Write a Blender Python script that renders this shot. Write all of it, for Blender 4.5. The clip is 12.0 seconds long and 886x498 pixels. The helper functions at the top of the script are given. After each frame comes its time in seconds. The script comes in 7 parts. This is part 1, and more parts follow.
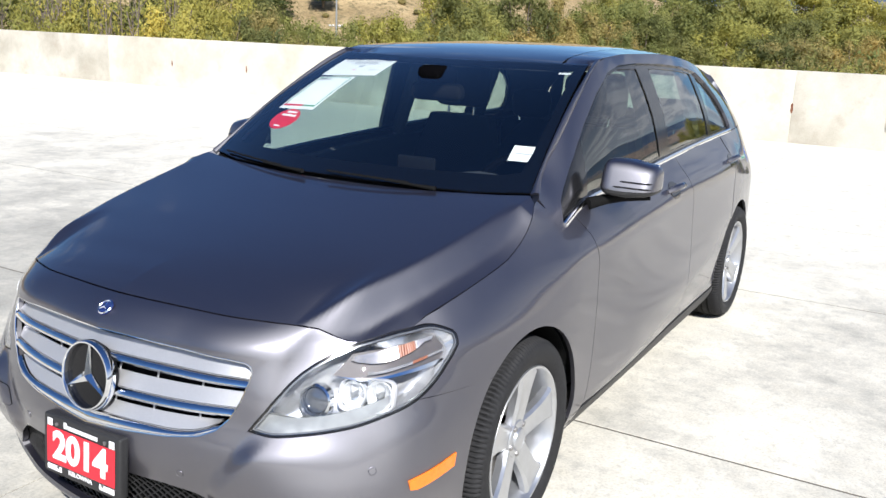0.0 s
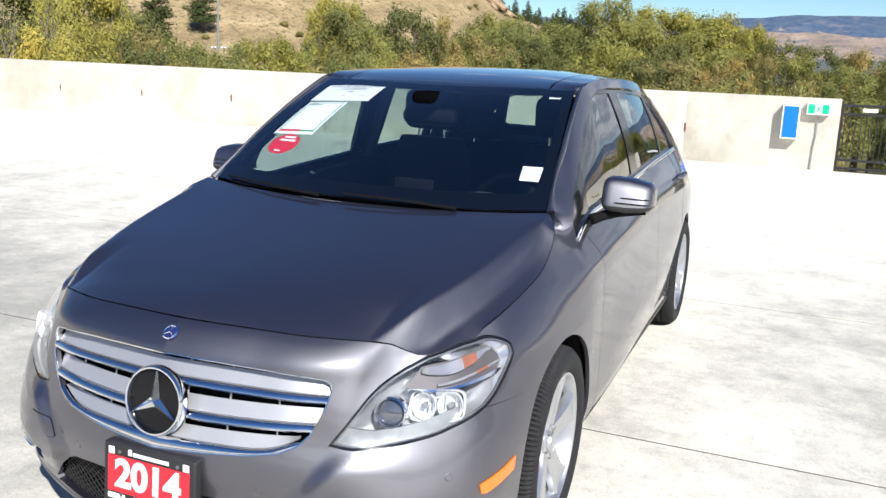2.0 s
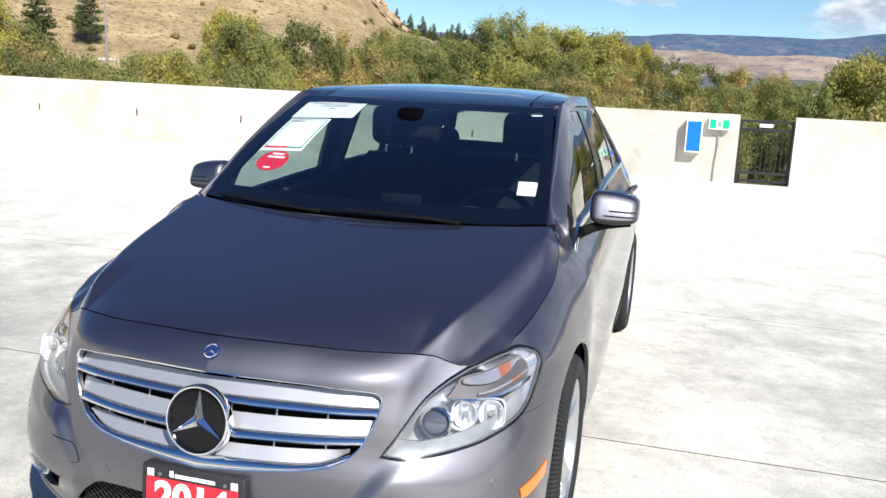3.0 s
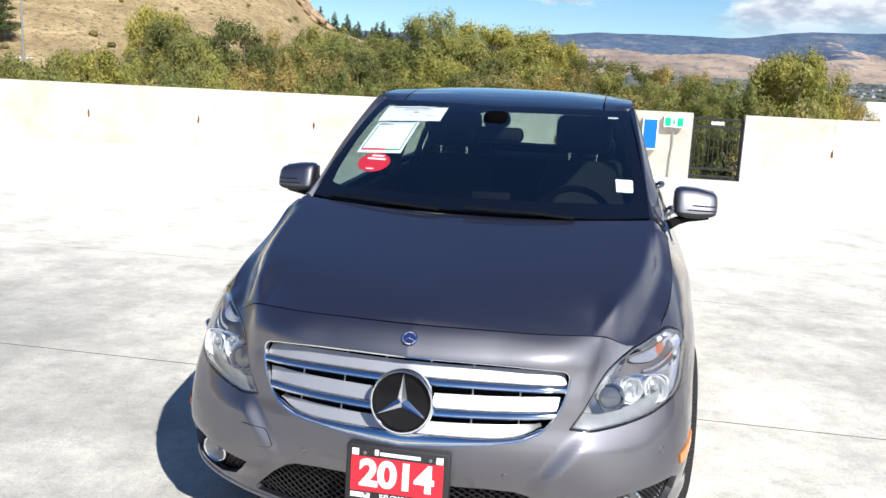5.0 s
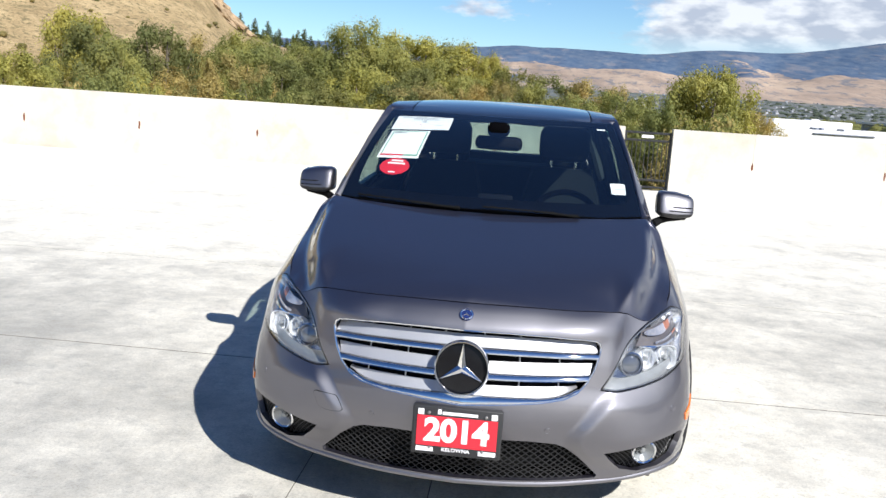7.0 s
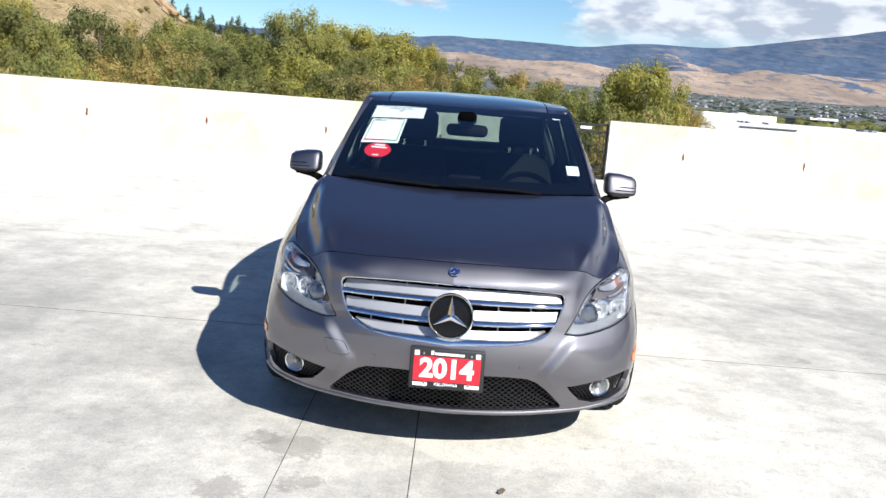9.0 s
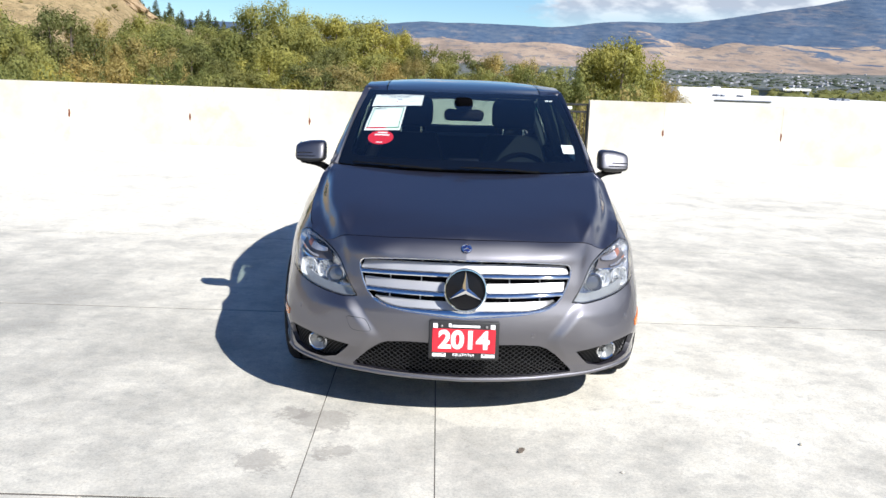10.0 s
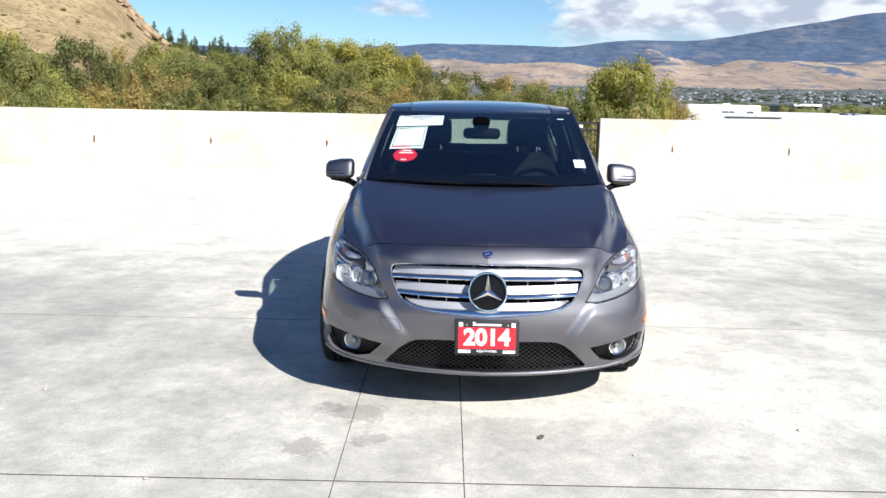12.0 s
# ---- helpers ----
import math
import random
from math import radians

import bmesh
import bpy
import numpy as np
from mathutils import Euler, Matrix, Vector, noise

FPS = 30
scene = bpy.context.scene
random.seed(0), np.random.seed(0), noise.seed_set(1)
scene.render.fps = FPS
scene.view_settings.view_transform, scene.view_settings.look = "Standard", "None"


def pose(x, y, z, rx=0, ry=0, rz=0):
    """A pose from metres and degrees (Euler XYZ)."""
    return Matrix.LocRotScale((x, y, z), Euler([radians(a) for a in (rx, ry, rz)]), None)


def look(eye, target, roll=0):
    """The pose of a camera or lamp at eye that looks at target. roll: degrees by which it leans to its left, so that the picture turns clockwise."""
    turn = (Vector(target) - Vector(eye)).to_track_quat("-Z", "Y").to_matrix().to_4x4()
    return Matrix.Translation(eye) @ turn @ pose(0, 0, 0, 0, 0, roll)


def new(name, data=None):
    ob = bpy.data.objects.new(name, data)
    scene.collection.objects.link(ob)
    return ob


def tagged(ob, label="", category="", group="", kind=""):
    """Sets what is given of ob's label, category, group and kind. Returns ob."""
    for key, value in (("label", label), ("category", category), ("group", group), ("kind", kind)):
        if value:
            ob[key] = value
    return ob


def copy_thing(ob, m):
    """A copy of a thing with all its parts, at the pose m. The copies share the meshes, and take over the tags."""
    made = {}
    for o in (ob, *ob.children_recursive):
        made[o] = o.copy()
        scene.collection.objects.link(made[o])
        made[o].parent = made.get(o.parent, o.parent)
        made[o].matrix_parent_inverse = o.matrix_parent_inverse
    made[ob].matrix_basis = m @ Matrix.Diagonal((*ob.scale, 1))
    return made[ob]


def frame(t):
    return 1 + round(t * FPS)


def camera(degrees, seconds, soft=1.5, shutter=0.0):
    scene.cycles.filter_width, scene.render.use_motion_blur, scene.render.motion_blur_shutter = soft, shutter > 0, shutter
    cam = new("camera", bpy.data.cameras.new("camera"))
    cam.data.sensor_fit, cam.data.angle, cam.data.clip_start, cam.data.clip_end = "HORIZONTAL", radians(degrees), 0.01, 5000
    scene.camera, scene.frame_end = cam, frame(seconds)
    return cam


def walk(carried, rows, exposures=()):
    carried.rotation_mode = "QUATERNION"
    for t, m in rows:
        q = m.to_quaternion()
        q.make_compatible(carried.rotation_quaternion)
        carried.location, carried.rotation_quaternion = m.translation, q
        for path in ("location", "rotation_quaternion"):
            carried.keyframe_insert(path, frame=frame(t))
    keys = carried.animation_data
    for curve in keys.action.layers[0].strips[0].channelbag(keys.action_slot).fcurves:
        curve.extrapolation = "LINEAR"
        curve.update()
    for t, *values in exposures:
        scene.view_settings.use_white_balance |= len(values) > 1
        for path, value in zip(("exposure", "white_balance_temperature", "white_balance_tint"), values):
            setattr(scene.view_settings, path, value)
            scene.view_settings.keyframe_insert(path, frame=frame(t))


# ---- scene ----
cam = camera(54.3, 12.0)
PATH = [
    (0, (1.817, -1.337, 1.491), (0.852, 0.347, 1.01), 2.3),
    (0.5, (1.75, -1.387, 1.479), (0.916, 0.357, 0.965), 2.3),
    (1, (1.685, -1.459, 1.489), (0.918, 0.318, 0.985), 2.6),
    (1.5, (1.599, -1.576, 1.494), (0.824, 0.209, 1.036), 1.5),
    (2, (1.472, -1.656, 1.493), (0.734, 0.154, 1.069), 2.3),
    (2.5, (1.273, -1.745, 1.494), (0.686, 0.128, 1.11), 3.0),
    (3, (1.143, -1.849, 1.493), (0.625, 0.045, 1.11), 2.7),
    (3.2, (1.084, -1.913, 1.49), (0.606, -0.008, 1.113), 2.6),
    (4.8, (0.551, -2.211, 1.487), (0.188, -0.283, 1.098), 1.3),
    (5, (0.506, -2.235, 1.491), (0.155, -0.303, 1.112), 2.6),
    (5.5, (0.406, -2.35, 1.487), (0.1, -0.405, 1.135), 3.6),
    (6, (0.304, -2.486, 1.486), (-0.008, -0.544, 1.122), 3.4),
    (6.5, (0.251, -2.584, 1.494), (-0.013, -0.631, 1.148), 3.9),
    (7, (0.149, -2.73, 1.483), (-0.02, -0.768, 1.136), 3.7),
    (7.2, (0.105, -2.806, 1.479), (-0.036, -0.844, 1.117), 3.5),
    (8.8, (0.012, -3.282, 1.48), (-0.03, -1.317, 1.11), 4.2),
    (9, (-0.018, -3.317, 1.48), (-0.038, -1.35, 1.121), 4.4),
    (9.5, (-0.096, -3.433, 1.476), (-0.069, -1.468, 1.107), 3.4),
    (10, (-0.145, -3.539, 1.481), (-0.121, -1.577, 1.093), 2.0),
    (10.5, (-0.155, -3.622, 1.49), (-0.129, -1.653, 1.139), 1.9),
    (11, (-0.147, -3.742, 1.489), (-0.141, -1.771, 1.147), 0.8),
    (11.5, (-0.148, -3.853, 1.486), (-0.144, -1.885, 1.129), 0.2),
    (12, (-0.198, -3.902, 1.481), (-0.205, -1.932, 1.139), 1.1),
]
walk(cam, [(t, look(eye, target, roll)) for t, eye, target, roll in PATH], [(0, 0.62, 6300, 10), (12, 0.62, 6300, 10)])

# ---------------------------------------------------------------- light
SUN_DIR = Vector((0.79, -0.88, 1.0)).normalized()
world = bpy.data.worlds.new("sky")
scene.world = world
world.use_nodes = True
wn, wl = world.node_tree.nodes, world.node_tree.links
wn.clear()
w_out = wn.new("ShaderNodeOutputWorld")
w_bg = wn.new("ShaderNodeBackground")
w_sky = wn.new("ShaderNodeTexSky")
w_sky.sky_type, w_sky.sun_disc = "NISHITA", False
w_sky.sun_elevation = math.asin(SUN_DIR.z)
w_sky.sun_rotation = math.atan2(SUN_DIR.x, SUN_DIR.y)
w_sky.altitude, w_sky.air_density, w_sky.dust_density, w_sky.ozone_density = 400, 1.0, 0.15, 2.0
w_tc = wn.new("ShaderNodeTexCoord")
w_sep = wn.new("ShaderNodeSeparateXYZ")
wl.new(w_tc.outputs["Generated"], w_sep.inputs[0])


def wmath(op, a, b=None, c=None):
    n = wn.new("ShaderNodeMath")
    n.operation = op
    for i, v in enumerate((a, b, c)):
        if v is None:
            continue
        if isinstance(v, (int, float)):
            n.inputs[i].default_value = v
        else:
            wl.new(v, n.inputs[i])
    return n.outputs[0]


w_comb = wn.new("ShaderNodeCombineXYZ")
wl.new(w_sep.outputs[0], w_comb.inputs[0])
wl.new(w_sep.outputs[1], w_comb.inputs[1])
wl.new(wmath("MULTIPLY", w_sep.outputs[2], 2.6), w_comb.inputs[2])
w_noise = wn.new("ShaderNodeTexNoise")
w_noise.inputs["Scale"].default_value, w_noise.inputs["Detail"].default_value = 3.6, 9.0
w_noise.inputs["Roughness"].default_value = 0.62
wl.new(w_comb.outputs[0], w_noise.inputs["Vector"])
w_bank = wmath("MINIMUM", wmath("MAXIMUM", wmath("MULTIPLY", wmath("SUBTRACT", w_sep.outputs[0], 0.078), 1.9), -0.06), 0.20)
w_cov = wmath("ADD", w_bank, w_noise.outputs[0])
w_ramp = wn.new("ShaderNodeValToRGB")
w_ramp.color_ramp.elements[0].position, w_ramp.color_ramp.elements[1].position = 0.53, 0.60
wl.new(w_cov, w_ramp.inputs[0])
w_low = wmath("MULTIPLY", wmath("SUBTRACT", w_sep.outputs[2], 0.052), 30.0)
w_clip = wn.new("ShaderNodeClamp")
wl.new(w_low, w_clip.inputs[0])
w_high = wn.new("ShaderNodeClamp")
wl.new(wmath("SUBTRACT", 1.5, wmath("MULTIPLY", w_sep.outputs[2], 3.2)), w_high.inputs[0])
w_amount = wmath("MULTIPLY", wmath("MULTIPLY", wmath("MULTIPLY", w_ramp.outputs[0], w_clip.outputs[0]), w_high.outputs[0]), 0.85)
w_mix = wn.new("ShaderNodeMix")
w_mix.data_type = "RGBA"
wl.new(w_amount, w_mix.inputs[0])
w_deep = wn.new("ShaderNodeMix")
w_deep.data_type, w_deep.blend_type = "RGBA", "MULTIPLY"
w_deep.inputs[0].default_value = 1.0
wl.new(w_sky.outputs[0], w_deep.inputs[6])
w_haze = wn.new("ShaderNodeValToRGB")
w_haze.color_ramp.elements[0].position, w_haze.color_ramp.elements[1].position = 0.06, 0.42
w_haze.color_ramp.elements[0].color, w_haze.color_ramp.elements[1].color = (1.12, 1.40, 1.62, 1), (0.66, 0.92, 1.30, 1)
wl.new(w_sep.outputs[2], w_haze.inputs[0])
wl.new(w_haze.outputs[0], w_deep.inputs[7])
wl.new(w_deep.outputs[2], w_mix.inputs[6])
w_puff = wn.new("ShaderNodeTexNoise")
w_puff.inputs["Scale"].default_value, w_puff.inputs["Detail"].default_value = 22.0, 10.0
wl.new(w_comb.outputs[0], w_puff.inputs["Vector"])
w_tone = wn.new("ShaderNodeValToRGB")
w_tone.color_ramp.elements[0].position, w_tone.color_ramp.elements[1].position = 0.42, 0.58
w_tone.color_ramp.elements[0].color, w_tone.color_ramp.elements[1].color = (0.55, 0.58, 0.66, 1), (1, 1, 1, 1)
wl.new(w_puff.outputs[0], w_tone.inputs[0])
w_white = wn.new("ShaderNodeMix")
w_white.data_type, w_white.blend_type = "RGBA", "MULTIPLY"
w_white.inputs[0].default_value = 1.0
wl.new(w_tone.outputs[0], w_white.inputs[6])
w_white.inputs[7].default_value = (13.0, 13.0, 13.2, 1)
wl.new(w_white.outputs[2], w_mix.inputs[7])
wl.new(w_mix.outputs[2], w_bg.inputs[0])
w_bg.inputs[1].default_value = 0.052
wl.new(w_bg.outputs[0], w_out.inputs[0])

sun = new("sun", bpy.data.lights.new("sun", "SUN"))
sun.data.energy, sun.data.angle, sun.data.color = 5.0, radians(0.53), (1.0, 0.965, 0.915)
sun.matrix_world = look(SUN_DIR * 60, (0, 0, 0))


# ---------------------------------------------------------------- materials
def material(name):
    m = bpy.data.materials.new(name)
    m.use_nodes = True
    n = m.node_tree.nodes
    return m, n, m.node_tree.links, n["Principled BSDF"]


def tex(n, l, kind, scale, detail=4.0, rough=0.55, coords=None):
    t = n.new(kind)
    t.inputs["Scale"].default_value = scale
    if "Detail" in t.inputs:
        t.inputs["Detail"].default_value = detail
        t.inputs["Roughness"].default_value = rough
    if coords is not None:
        l.new(coords, t.inputs["Vector"])
    return t


def ramp(n, l, fac, stops):
    r = n.new("ShaderNodeValToRGB")
    e = r.color_ramp.elements
    while len(e) < len(stops):
        e.new(0.5)
    for el, (p, c) in zip(e, stops):
        el.position, el.color = p, (*c, 1)
    l.new(fac, r.inputs[0])
    return r.outputs[0]


def mixc(n, l, fac, a, b, mode="MIX"):
    m = n.new("ShaderNodeMix")
    m.data_type, m.blend_type = "RGBA", mode
    for i, v in ((0, fac), (6, a), (7, b)):
        if isinstance(v, (int, float)):
            m.inputs[i].default_value = v
        elif isinstance(v, tuple):
            m.inputs[i].default_value = (*v, 1)
        else:
            l.new(v, m.inputs[i])
    return m.outputs[2]


def bump(n, l, height, strength, distance, target):
    b = n.new("ShaderNodeBump")
    b.inputs["Strength"].default_value, b.inputs["Distance"].default_value = strength, distance
    l.new(height, b.inputs["Height"])
    l.new(b.outputs[0], target.inputs["Normal"])


def coords_of(n, which="Object"):
    return n.new("ShaderNodeTexCoord").outputs[which]


def plain(name, color, rough=0.5, metal=0.0, coat=0.0, vary=0.12, scale=40.0, spec=0.5, bumpy=0.0):
    """A surface with fine variation of its tone and gloss."""
    m, n, l, p = material(name)
    c = coords_of(n)
    t = tex(n, l, "ShaderNodeTexNoise", scale, 5.0, 0.6, c)
    lo, hi = tuple(v * (1 - vary) for v in color), tuple(min(1.0, v * (1 + vary)) for v in color)
    l.new(ramp(n, l, t.outputs[0], [(0.3, lo), (0.7, hi)]), p.inputs["Base Color"])
    r = n.new("ShaderNodeMapRange")
    l.new(t.outputs[0], r.inputs[0])
    r.inputs[3].default_value, r.inputs[4].default_value = rough * 0.88, min(1.0, rough * 1.12)
    l.new(r.outputs[0], p.inputs["Roughness"])
    p.inputs["Metallic"].default_value, p.inputs["Coat Weight"].default_value = metal, coat
    p.inputs["Coat Roughness"].default_value = 0.03
    p.inputs["Specular IOR Level"].default_value = spec
    if bumpy:
        bump(n, l, t.outputs[0], 0.5, bumpy, p)
    return m


def concrete(name, light, dark, big=0.35, stain=(0.30, 0.27, 0.22), per_piece=0.0):
    m, n, l, p = material(name)
    geo = n.new("ShaderNodeNewGeometry")
    pos = geo.outputs["Position"]
    a = tex(n, l, "ShaderNodeTexNoise", big, 6.0, 0.65, pos)
    b = tex(n, l, "ShaderNodeTexNoise", 2.6, 8.0, 0.7, pos)
    f = tex(n, l, "ShaderNodeTexNoise", 60.0, 4.0, 0.6, pos)
    base = ramp(n, l, b.outputs[0], [(0.30, dark), (0.5, tuple((x + y) / 2 for x, y in zip(light, dark))), (0.66, light)])
    cloud = ramp(n, l, a.outputs[0], [(0.36, (0.74, 0.73, 0.71)), (0.56, (1, 1, 1))])
    col = mixc(n, l, 1.0, base, cloud, "MULTIPLY")
    grit = ramp(n, l, f.outputs[0], [(0.30, (0.86, 0.86, 0.85)), (0.55, (1, 1, 1))])
    col = mixc(n, l, 1.0, col, grit, "MULTIPLY")
    s = tex(n, l, "ShaderNodeTexNoise", 0.9, 7.0, 0.75, pos)
    col = mixc(n, l, ramp(n, l, s.outputs[0], [(0.57, (0, 0, 0)), (0.70, (0.7, 0.7, 0.7))]), col, stain)
    if per_piece:
        info = n.new("ShaderNodeObjectInfo")
        col = mixc(n, l, 1.0, col, ramp(n, l, info.outputs["Random"], [(0.0, (1 - per_piece,) * 3), (1.0, (1, 1, 1))]), "MULTIPLY")
    l.new(col, p.inputs["Base Color"])
    p.inputs["Roughness"].default_value = 0.85
    p.inputs["Specular IOR Level"].default_value = 0.3
    mixh = n.new("ShaderNodeMath")
    mixh.operation = "ADD"
    l.new(b.outputs[0], mixh.inputs[0])
    l.new(f.outputs[0], mixh.inputs[1])
    bump(n, l, mixh.outputs[0], 0.35, 0.004, p)
    return m




def deck_concrete():
    """Sun-bleached slab: pale mottled concrete with grey worn patches where cars turn, grit and a few damp stains."""
    m, n, l, p = material("deck_concrete")
    pos = n.new("ShaderNodeNewGeometry").outputs["Position"]

    def calc(op, a, b, c=None):
        k = n.new("ShaderNodeMath")
        k.operation = op
        for i, v in enumerate((a, b, c)):
            if v is None:
                continue
            if isinstance(v, (int, float)):
                k.inputs[i].default_value = v
            else:
                l.new(v, k.inputs[i])
        return k.outputs[0]

    def near(x, y):
        d = n.new("ShaderNodeVectorMath")
        d.operation = "DISTANCE"
        l.new(pos, d.inputs[0])
        d.inputs[1].default_value = (x, y, 0)
        return d.outputs["Value"]
    broad = tex(n, l, "ShaderNodeTexNoise", 0.30, 5.0, 0.6, pos)
    blot = tex(n, l, "ShaderNodeTexNoise", 1.7, 10.0, 0.78, pos)
    mott = tex(n, l, "ShaderNodeTexNoise", 9.0, 10.0, 0.80, pos)
    grit = tex(n, l, "ShaderNodeTexNoise", 90.0, 4.0, 0.6, pos)
    col = ramp(n, l, mott.outputs[0], [(0.30, (0.38, 0.36, 0.315)), (0.42, (0.565, 0.54, 0.475)), (0.55, (0.71, 0.68, 0.60))])
    # worn grey patches: strongest in the turning area beside the car
    worn = 0.0
    for x, y, r, w in ((-3.2, 1.6, 4.2, 0.095), (-1.6, -1.2, 3.0, 0.055), (3.2, 2.4, 4.2, 0.06), (5.0, 5.0, 5.5, 0.10), (-6.0, 4.5, 5.0, 0.06), (2.4, -0.8, 3.0, 0.03), (0.0, -2.2, 3.0, 0.04)):
        hump = calc("MULTIPLY", calc("MAXIMUM", calc("SUBTRACT", 1.0, calc("DIVIDE", near(x, y), r)), 0.0), w)
        worn = calc("ADD", hump, worn)
    amount = calc("ADD", calc("ADD", calc("MULTIPLY", blot.outputs[0], 0.5), calc("MULTIPLY", mott.outputs[0], 0.5)), worn)
    sep = n.new("ShaderNodeSeparateXYZ")
    l.new(pos, sep.inputs[0])
    away = calc("MINIMUM", calc("MAXIMUM", calc("MULTIPLY", calc("SUBTRACT", sep.outputs[1], 1.5), 0.2), 0.0), 1.0)
    amount = calc("SUBTRACT", amount, calc("MULTIPLY", away, 0.045))
    amount = calc("ADD", amount, calc("MULTIPLY", calc("SUBTRACT", broad.outputs[0], 0.5), 0.24))
    col = mixc(n, l, 1.0, col, ramp(n, l, amount, [(0.485, (1.13, 1.12, 1.09)), (0.530, (0.98, 0.975, 0.96)), (0.580, (0.77, 0.77, 0.765)), (0.66, (0.54, 0.545, 0.55))]), "MULTIPLY")
    col = mixc(n, l, 1.0, col, ramp(n, l, grit.outputs[0], [(0.30, (0.80, 0.80, 0.79)), (0.52, (1, 1, 1)), (0.75, (1.06, 1.06, 1.05))]), "MULTIPLY")
    freckle = tex(n, l, "ShaderNodeTexNoise", 26.0, 7.0, 0.75, pos)
    col = mixc(n, l, ramp(n, l, freckle.outputs[0], [(0.57, (0, 0, 0)), (0.68, (0.42, 0.42, 0.42))]), col, (0.33, 0.29, 0.235))
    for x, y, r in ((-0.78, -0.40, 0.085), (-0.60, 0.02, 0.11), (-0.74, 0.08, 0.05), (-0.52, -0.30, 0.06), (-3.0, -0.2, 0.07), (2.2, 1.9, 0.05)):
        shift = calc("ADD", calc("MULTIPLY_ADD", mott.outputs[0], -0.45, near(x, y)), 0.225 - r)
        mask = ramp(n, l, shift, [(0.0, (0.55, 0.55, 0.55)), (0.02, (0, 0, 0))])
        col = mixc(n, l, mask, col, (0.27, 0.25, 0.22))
    l.new(col, p.inputs["Base Color"])
    p.inputs["Roughness"].default_value = 0.8
    p.inputs["Specular IOR Level"].default_value = 0.3
    bump(n, l, calc("ADD", mott.outputs[0], grit.outputs[0]), 0.35, 0.004, p)
    return m


M_DECK = deck_concrete()
M_WALL = concrete("wall_concrete", (0.77, 0.73, 0.635), (0.63, 0.59, 0.50), 0.4, (0.50, 0.43, 0.33), 0.06)
M_BARE = concrete("bare_concrete", (0.62, 0.585, 0.51), (0.50, 0.47, 0.40), 0.6, (0.36, 0.31, 0.25), 0.05)
M_JOINT = plain("joint_filler", (0.13, 0.117, 0.098), 0.9, vary=0.3, scale=12)
M_RUST = plain("rust", (0.17, 0.06, 0.03), 0.9, vary=0.4, scale=30)


def car_paint():
    """Grey flake paint: a clear sheen, a weak broad one from the flakes and a little scatter, under a thin clear coat."""
    m = bpy.data.materials.new("grey_metallic_paint")
    m.use_nodes = True
    n, l = m.node_tree.nodes, m.node_tree.links
    n.clear()
    out = n.new("ShaderNodeOutputMaterial")
    mix, both, under, sheen, flakes, scatter, coat, lw = (n.new("ShaderNode" + k) for k in ("MixShader", "AddShader", "AddShader", "BsdfGlossy", "BsdfGlossy", "BsdfDiffuse", "BsdfGlossy", "LayerWeight"))
    c = coords_of(n)
    grain = tex(n, l, "ShaderNodeTexVoronoi", 1500.0, coords=c)
    soft = tex(n, l, "ShaderNodeTexNoise", 3.0, 3.0, 0.5, c)
    col = ramp(n, l, grain.outputs["Color"], [(0.0, (0.074, 0.073, 0.074)), (1.0, (0.128, 0.127, 0.129))])
    col = mixc(n, l, 1.0, col, ramp(n, l, soft.outputs[0], [(0.3, (0.94, 0.94, 0.94)), (0.7, (1, 1, 1))]), "MULTIPLY")
    l.new(col, flakes.inputs[0])
    sheen.inputs[0].default_value, coat.inputs[0].default_value = (0.062, 0.060, 0.074, 1), (1, 1, 1, 1)
    sheen.distribution, flakes.distribution, coat.distribution = "GGX", "BECKMANN", "GGX"
    sheen.inputs["Roughness"].default_value, flakes.inputs["Roughness"].default_value, coat.inputs["Roughness"].default_value = 0.33, 0.59, 0.05
    lw.inputs[0].default_value = 0.5
    power, scale = n.new("ShaderNodeMath"), n.new("ShaderNodeMath")
    power.operation, scale.operation = "POWER", "MULTIPLY_ADD"
    l.new(lw.outputs["Facing"], power.inputs[0])
    power.inputs[1].default_value = 5.0
    l.new(power.outputs[0], scale.inputs[0])
    scale.inputs[1].default_value, scale.inputs[2].default_value = 0.90, 0.045
    l.new(scale.outputs[0], mix.inputs[0])
    l.new(sheen.outputs[0], both.inputs[0])
    l.new(flakes.outputs[0], both.inputs[1])
    scatter.inputs[0].default_value = (0.0105, 0.0100, 0.0140, 1)
    l.new(both.outputs[0], under.inputs[0])
    l.new(scatter.outputs[0], under.inputs[1])
    l.new(under.outputs[0], mix.inputs[1])
    l.new(coat.outputs[0], mix.inputs[2])
    l.new(mix.outputs[0], out.inputs[0])
    return m


